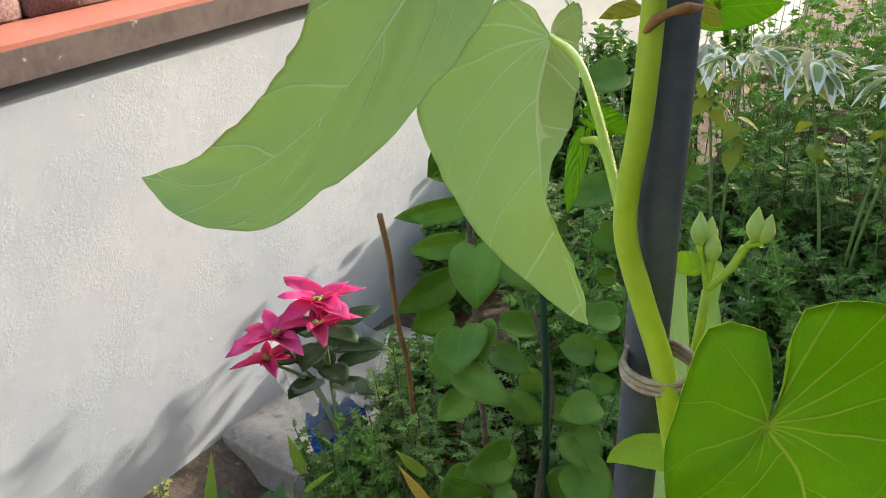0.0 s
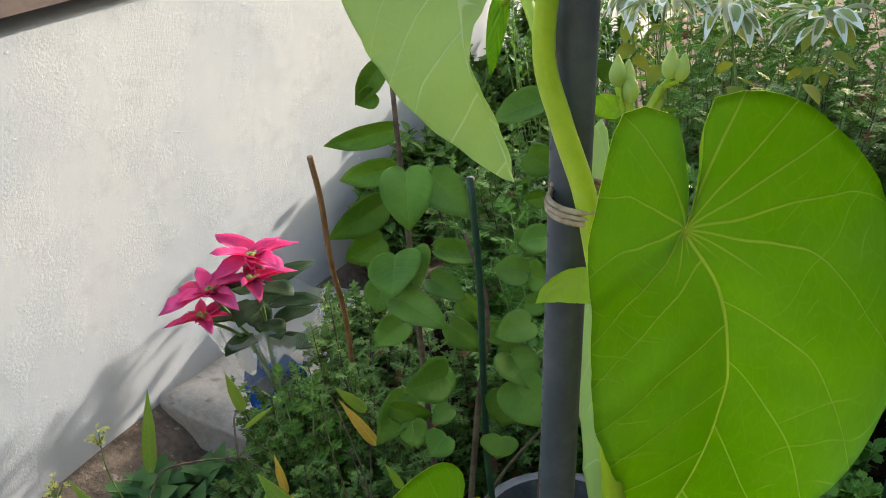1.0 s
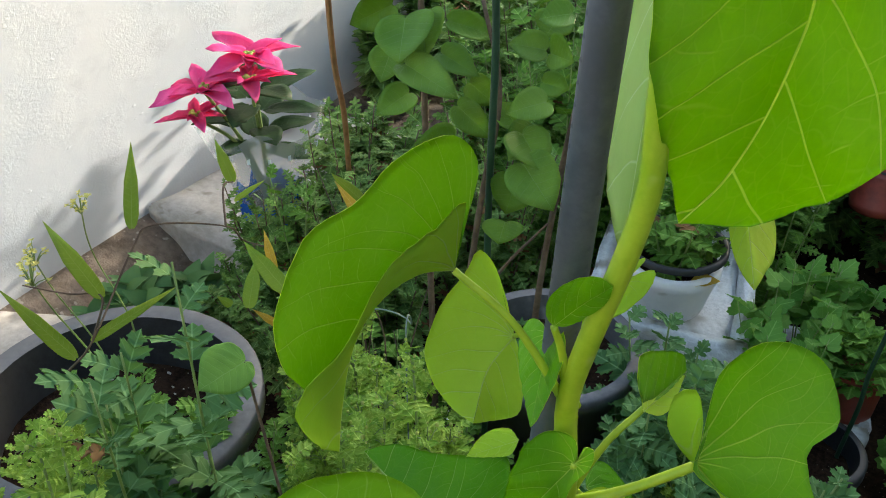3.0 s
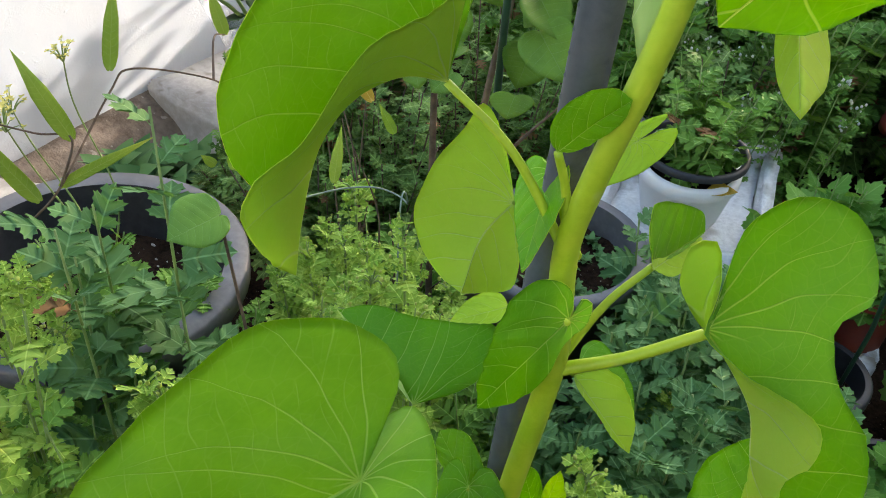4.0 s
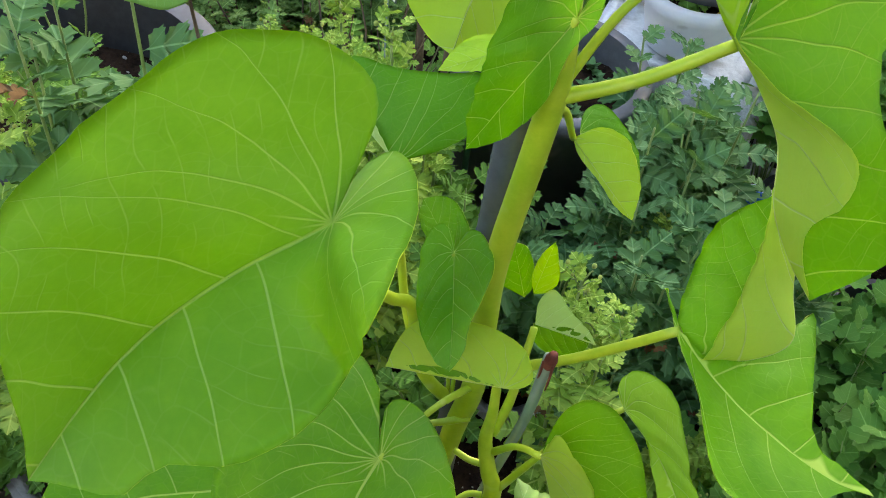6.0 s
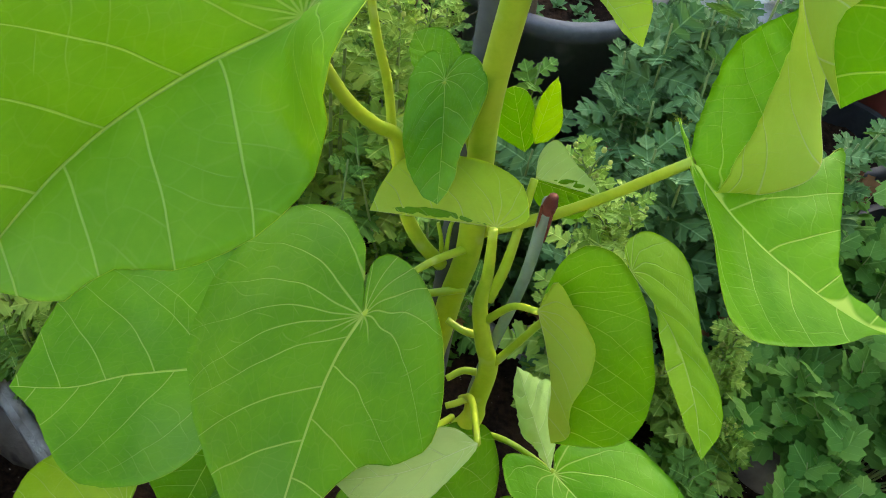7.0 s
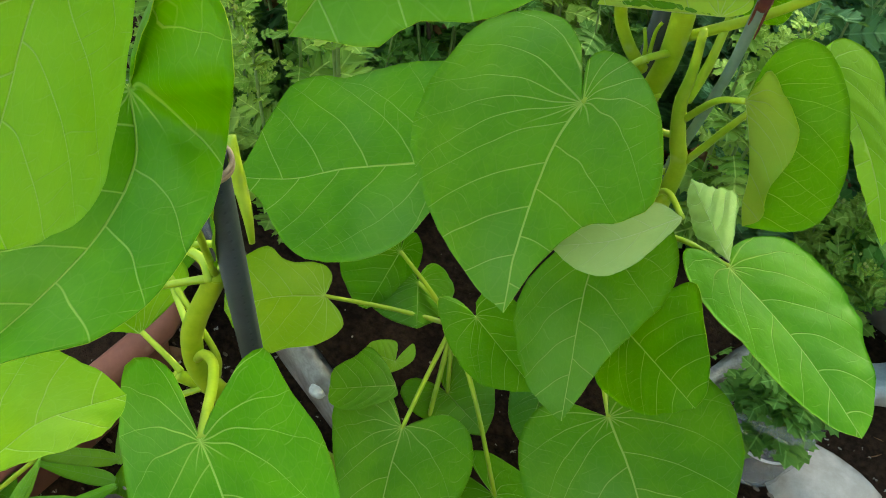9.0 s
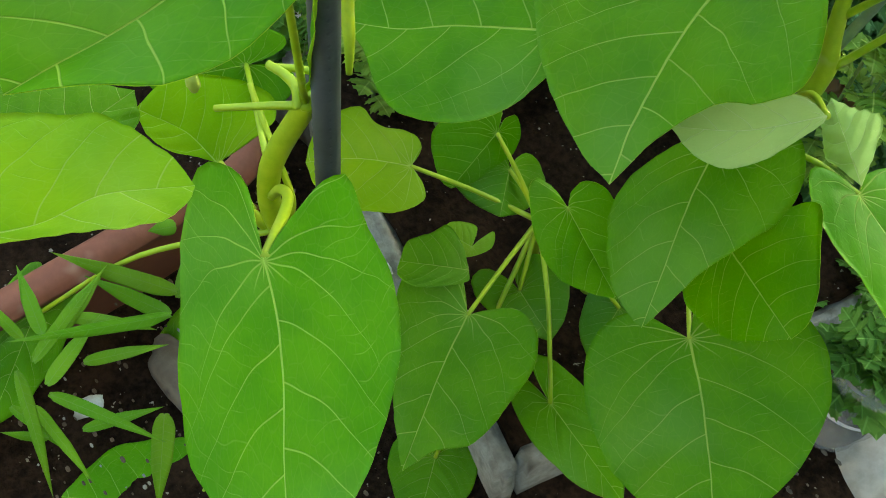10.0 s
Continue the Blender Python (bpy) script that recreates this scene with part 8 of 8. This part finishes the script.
def poinsettia():
    p = thing("poinsettia", (-1.15, 1.24, 0.20), "potted poinsettia with bright pink bracts in a clear and blue wrapper", "poinsettia")
    o = Vector((-1.15, 1.24, 0.20))

    def funnel(name, r0, r1, z0, z1, material, label, seed):
        vs, fs, n, m = [], [], 40, 8
        for j in range(m + 1):
            for i in range(n):
                a, t = 6.2832 * i / n, j / m
                r = (r0 + (r1 - r0) * t) * (1 + 0.09 * t * math.sin(a * 5 + seed) + 0.05 * t * math.sin(a * 9 + 2 * seed))
                vs.append((r * math.cos(a), r * math.sin(a), z0 + (z1 - z0) * t + 0.015 * t * math.sin(a * 7 + seed)))
        fs = [(j * n + i, j * n + (i + 1) % n, (j + 1) * n + (i + 1) % n, (j + 1) * n + i) for j in range(m) for i in range(n)]
        return mesh_object(name, vs, fs, material, p, label)

    funnel("blue_wrapper", 0.05, 0.066, 0.0, 0.13, BLUE_FILM, "shiny blue lower wrapper", 1.0)
    clear = funnel("clear_wrapper", 0.067, 0.125, 0.12, 0.30, GLASSY, "clear crinkled plastic film", 2.0)
    lathe("pot", [(0.0, 0.0), (0.045, 0.0), (0.053, 0.10), (0.050, 0.10), (0.048, 0.09), (0.0, 0.09)], DARK_PLASTIC, p, sides=28)
    rng = random.Random(8)
    for i in range(15):
        a = -2.2 + 0.35 * i
        r = 0.0755 + (0.125 - 0.076) * 0.55 + 0.004
        c = Vector((r * math.cos(a), r * math.sin(a), 0.245))
        u = Vector((-math.sin(a), math.cos(a), 0)) * 0.008
        w = Vector((0, 0, 0.011 + 0.005 * rng.random()))
        d = Vector((math.cos(a), math.sin(a), 0)) * 0.006
        mesh_object("print_bar", [c - u * 0.4 + d, c + u * 0.4 + d, c + u * 0.4 + w + d * 1.3, c - u * 0.4 + w + d * 1.3], [(0, 1, 2, 3)], WHITE_PRINT, clear)
    k = 0
    for hx, hy, hz, size in ((0.012, -0.03, 0.430, 0.112), (-0.023, -0.125, 0.390, 0.105), (0.04, -0.07, 0.404, 0.08), (-0.03, -0.15, 0.345, 0.07)):
        c = Vector((hx, hy, hz))
        tube("stem", [(0, 0, 0.09), (hx * 0.4, hy * 0.4, 0.25), c], [0.005, 0.004, 0.003], THIN_STALK, p, sides=7)
        for i in range(11):
            k += 1
            a = i * 2.4 + hx * 40 + 0.3 * math.sin(i * 3.3)
            ring = 0.45 + 0.65 * (i / 10)
            d = Vector((math.cos(a), math.sin(a), 0.30 - 0.38 * (i / 10) + 0.22 * math.sin(i * 5.1)))
            side = Vector((-math.sin(a), math.cos(a), 0))
            L = size * ring
            tip = c + d * L
            mid = c + d * L * 0.45
            w = side * L * 0.21
            rise = Vector((0, 0, 0.006))
            blade("bract", c, tip, mid + w + rise, mid - w + rise, p, cup=0.05, droop=0.12, wave=0.09, seed=k, under=PINK, upper=PINK, kind="ovate", rings=5, segs=13)
        v, f = joined(BALL, [Matrix.Translation(c + Vector((rng.uniform(-1, 1) * 0.009, rng.uniform(-1, 1) * 0.009, 0.009))) @ Matrix.Scale(0.009, 4) for _ in range(9)])
        mesh_object("flower_eyes", v, f, BUDS, p, "small yellow-green true flowers")
    for i in range(16):
        k += 1
        a = i * 2.4
        c = Vector((0.02 * math.cos(a), 0.02 * math.sin(a) - 0.02, 0.24 + 0.010 * i))
        d = Vector((math.cos(a), math.sin(a), 0.05))
        side = Vector((-math.sin(a), math.cos(a), 0))
        L = 0.10 + 0.03 * rng.random()
        mid = c + d * L * 0.5
        blade("leaf", c + d * 0.015, c + d * L, mid + side * 0.03, mid - side * 0.03, p, cup=0.03, droop=0.15, wave=0.04, seed=k, under=DARK_BLADE, upper=DARK_BLADE, kind="ovate", rings=4, segs=9)


poinsettia()


# ---- flower buds of the tall plant ----
def bud_cluster():
    k = Vector((-0.1166, 0.3839, 1.2932))
    fork = Vector((-0.1038, 0.3949, 1.3134))
    tube("bud_stalk", [(-0.104, 0.335, 1.205), (-0.115, 0.36, 1.235), k], [0.0028, 0.0024, 0.0022], STALK, plant)
    tube("bud_stalk", [k, k.lerp(fork, 0.55) + Vector((0.001, 0, -0.001)), fork], [0.002, 0.0019, 0.0022], STALK, plant)
    for root, low, top, w in ((k, (-0.1230, 0.3885, 1.3134), (-0.1248, 0.3922, 1.3280), 0.0044), (k, (-0.1166, 0.3885, 1.3061), (-0.1184, 0.3922, 1.3207), 0.0042), (k, (-0.1198, 0.3912, 1.3125), (-0.1202, 0.3949, 1.3253), 0.004), (fork, (-0.1010, 0.3967, 1.3170), (-0.1010, 0.4004, 1.3317), 0.0043), (fork, (-0.0969, 0.3977, 1.3161), (-0.0951, 0.4013, 1.3289), 0.004)):
        low, top = Vector(low), Vector(top)
        tube("flower_stalk", [root, root.lerp(low, 0.6), low], [0.0014, 0.0013, 0.0018], STALK, plant, sides=7)
        pts = [low.lerp(top, t) for t in (0, 0.2, 0.4, 0.6, 0.8, 1.0)]
        tube("bud", pts, [w * 0.45, w * 0.9, w, w * 0.8, w * 0.45, w * 0.1], BUD, plant, "closed pale green flower bud", sides=10, n=14)


bud_cluster()
blade("bract_leaf", (-0.1212, 0.3858, 1.3033), (-0.1376, 0.3812, 1.3061), (-0.1294, 0.3839, 1.3106), (-0.1294, 0.3821, 1.2997), plant, kind="ovate", rings=4, segs=9, under=UNDER)
tube("bud", [(-0.322, -0.001, 0.561), (-0.321, -0.001, 0.567), (-0.321, -0.001, 0.573), (-0.321, 0.001, 0.578)], [0.0025, 0.0045, 0.004, 0.001], BUD, plant, "small closed flower bud", sides=9, n=12)
tube("side_stalk", [(-0.280, 0.048, 0.553), (-0.301, 0.032, 0.543), (-0.327, 0.011, 0.530)], [0.003, 0.0026, 0.0022], STALK, plant)


# ---- the cut bottle ----
def cut_bottle(at, r, h):
    p = thing("cut_bottle", at, "clear plastic bottle cut open and planted, beside the path", "bottle")
    prof = [(0.0, 0.004), (r * 0.8, 0.0), (r * 0.97, 0.012)] + [(r * (0.97 + 0.03 * math.cos(i * 1.6)), 0.02 + (h - 0.03) * i / 18) for i in range(19)] + [(r * 0.98, h)]
    lathe("shell", prof, GLASSY, p, "clear ribbed plastic", 40)
    lathe("soil", [(0.0, 0.003), (r * 0.9, 0.003), (r * 0.92, h * 0.55), (0.0, h * 0.58)], SOIL, p, "dark soil", 30)
    lathe("water_ring", [(r * 1.0, h * 0.5), (r * 1.012, h * 0.51), (r * 1.012, h * 0.535), (r * 1.0, h * 0.54)], WHITE_PLASTIC, p, "pale scratched band", 40)


cut_bottle((0.055, 0.43, 0.10), 0.045, 0.16)
herbs(mum_mid, ((0.005, 1.315, 0.30, 0.07, 0.04, 5, 103), (0.055, 0.43, 0.19, 0.10, 0.04, 6, 101), (0.02, 0.56, 0.1, 0.12, 0.05, 5, 102)))


# ---- sprays of tiny yellow flowers and dry leaves over the planter ----
YELLOW = foliage("tiny_yellow_flowers", (0.48, 0.47, 0.12), (0.66, 0.62, 0.22), (0.6, 0.5, 0.08), 0.25, 0.6)


def flower_spray(at, foot, seed):
    rng = random.Random(seed)
    p = thing("yellow_flower_spray", foot, "thin stalk with a spray of tiny yellow flowers", "flower", "yellow flower sprays")
    top = Vector(at) - Vector(foot)
    tube("stalk", [(0, 0, 0), top * 0.35 + Vector((0.03, 0.01, 0.02)), top * 0.7 + Vector((-0.015, 0.01, 0.02)), top], [0.0016, 0.0014, 0.0011, 0.0009], THIN_STALK, p, sides=6)
    petals, sv, sf = [], [], []
    for i in range(18):
        d = Vector((rng.uniform(-1, 1), rng.uniform(-1, 1), rng.uniform(-0.4, 1.2))) * 0.015
        v, f = tube_data([top - Vector((0, 0, 0.01)), top + d * 0.6, top + d], [0.0007, 0.0006, 0.0005], 4, 4)
        k = len(sv)
        sv += v
        sf += [tuple(k + w for w in face) for face in f]
        for j in range(4):
            petals.append(leaf_pose(top + d, (math.cos(j * 1.6), math.sin(j * 1.6), 0.5), 0.0048, rng, 0.3))
    tagged(mesh_object("branchlet_mass", sv, sf, THIN_STALK, p), kind="stuff")
    v, f = joined(OVATE, petals)
    tagged(mesh_object("flower_mass", v, f, YELLOW, p, "tiny yellow petals"), kind="stuff")


flower_spray((-0.866, 0.587, 0.715), (-0.90, 0.62, 0.36), 1)
flower_spray((-0.829, 0.476, 0.690), (-0.88, 0.56, 0.36), 2)
flower_spray((-0.90, 0.53, 0.66), (-0.90, 0.58, 0.36), 3)


# ---- grains on the soil, dead leaves ----
PERLITE = surface("perlite", (0.28, 0.25, 0.21), (0.46, 0.43, 0.38), 90.0, 20.0, 0.9, 0.3)
perlite(-0.29, 0.345, 0.20, 0.21, 0.188, 110, 1, PERLITE, "pale perlite grains on the dark soil")
perlite(-0.29, 0.345, 0.20, 0.21, 0.189, 300, 2, BARK, "small brown bark bits on the dark soil")
perlite(-0.83, 0.54, 0.13, 0.13, 0.385, 130, 3, PERLITE, "pale perlite grains in the planter")
perlite(-0.40, -0.08, 0.30, 0.22, 0.128, 90, 4, PERLITE, "pale grains on the soil among weeds")
perlite(-0.40, -0.08, 0.30, 0.22, 0.128, 400, 5, BARK, "brown bark bits among weeds")
perlite(0.10, 0.55, 0.20, 0.25, 0.122, 350, 6, STONE, "small grey gravel beside the bottle")


def dry_leaf(at, length, turn, seed, label="curled brown dead leaf on the soil", material=None):
    ob = thing("dead_leaf", at, label, "dead leaf", "dead leaves")
    d = Vector((math.cos(turn), math.sin(turn), 0.15)) * length
    w = Vector((-math.sin(turn), math.cos(turn), 0)) * length * 0.3
    blade("dry_blade", (0, 0, 0), d, d * 0.45 + w + Vector((0, 0, 0.01)), d * 0.45 - w + Vector((0, 0, 0.006)), ob, kind="ovate", rings=4, segs=9, wave=0.12, seed=seed, under=material or DRY_BLADE, upper=material or DRY_BLADE)


DRY_BLADE = leaf_material("dry_leaf_blade", (0.16, 0.08, 0.04), (0.30, 0.17, 0.09), (0.36, 0.22, 0.12), (0.3, 0.15, 0.06), 0.2, 0.8, 7.0, 0.6, 0.6)
for i, (x, y, z, n, a) in enumerate(((-0.78, 0.46, 0.39, 0.06, 0.4), (-0.88, 0.50, 0.39, 0.05, 2.0), (0.02, 0.62, 0.125, 0.05, 1.0), (0.09, 0.72, 0.125, 0.05, 2.4), (-0.62, 0.26, 0.13, 0.05, 0.2), (-0.50, 0.06, 0.13, 0.045, 1.2), (-0.70, 0.42, 0.13, 0.05, 3.0), (0.14, 0.50, 0.12, 0.04, 0.7))):
    dry_leaf((x, y, z), n, a, i + 1)
dry_leaf((-0.245, 1.17, 0.47), 0.04, 0.6, 21, "bright yellow fallen leaf in the white pot", GOLD_BLADE)
dry_leaf((-0.12, 1.14, 0.30), 0.035, 2.2, 22, "bright yellow fallen leaf beside the pots", GOLD_BLADE)
dry_leaf((-0.687, 0.345, 0.2), 0.05, 0.6, 31, "crumpled orange-brown dead leaf among the chrysanthemums")
dry_leaf((-0.7, 0.33, 0.2), 0.045, 2.1, 32, "crumpled orange-brown dead leaf among the chrysanthemums")
dry_leaf((-0.675, 0.36, 0.2), 0.04, 3.9, 33, "crumpled orange-brown dead leaf among the chrysanthemums")
dry_leaf((-0.73, 0.325, 0.2), 0.04, 5, 34, "crumpled orange-brown dead leaf among the chrysanthemums")
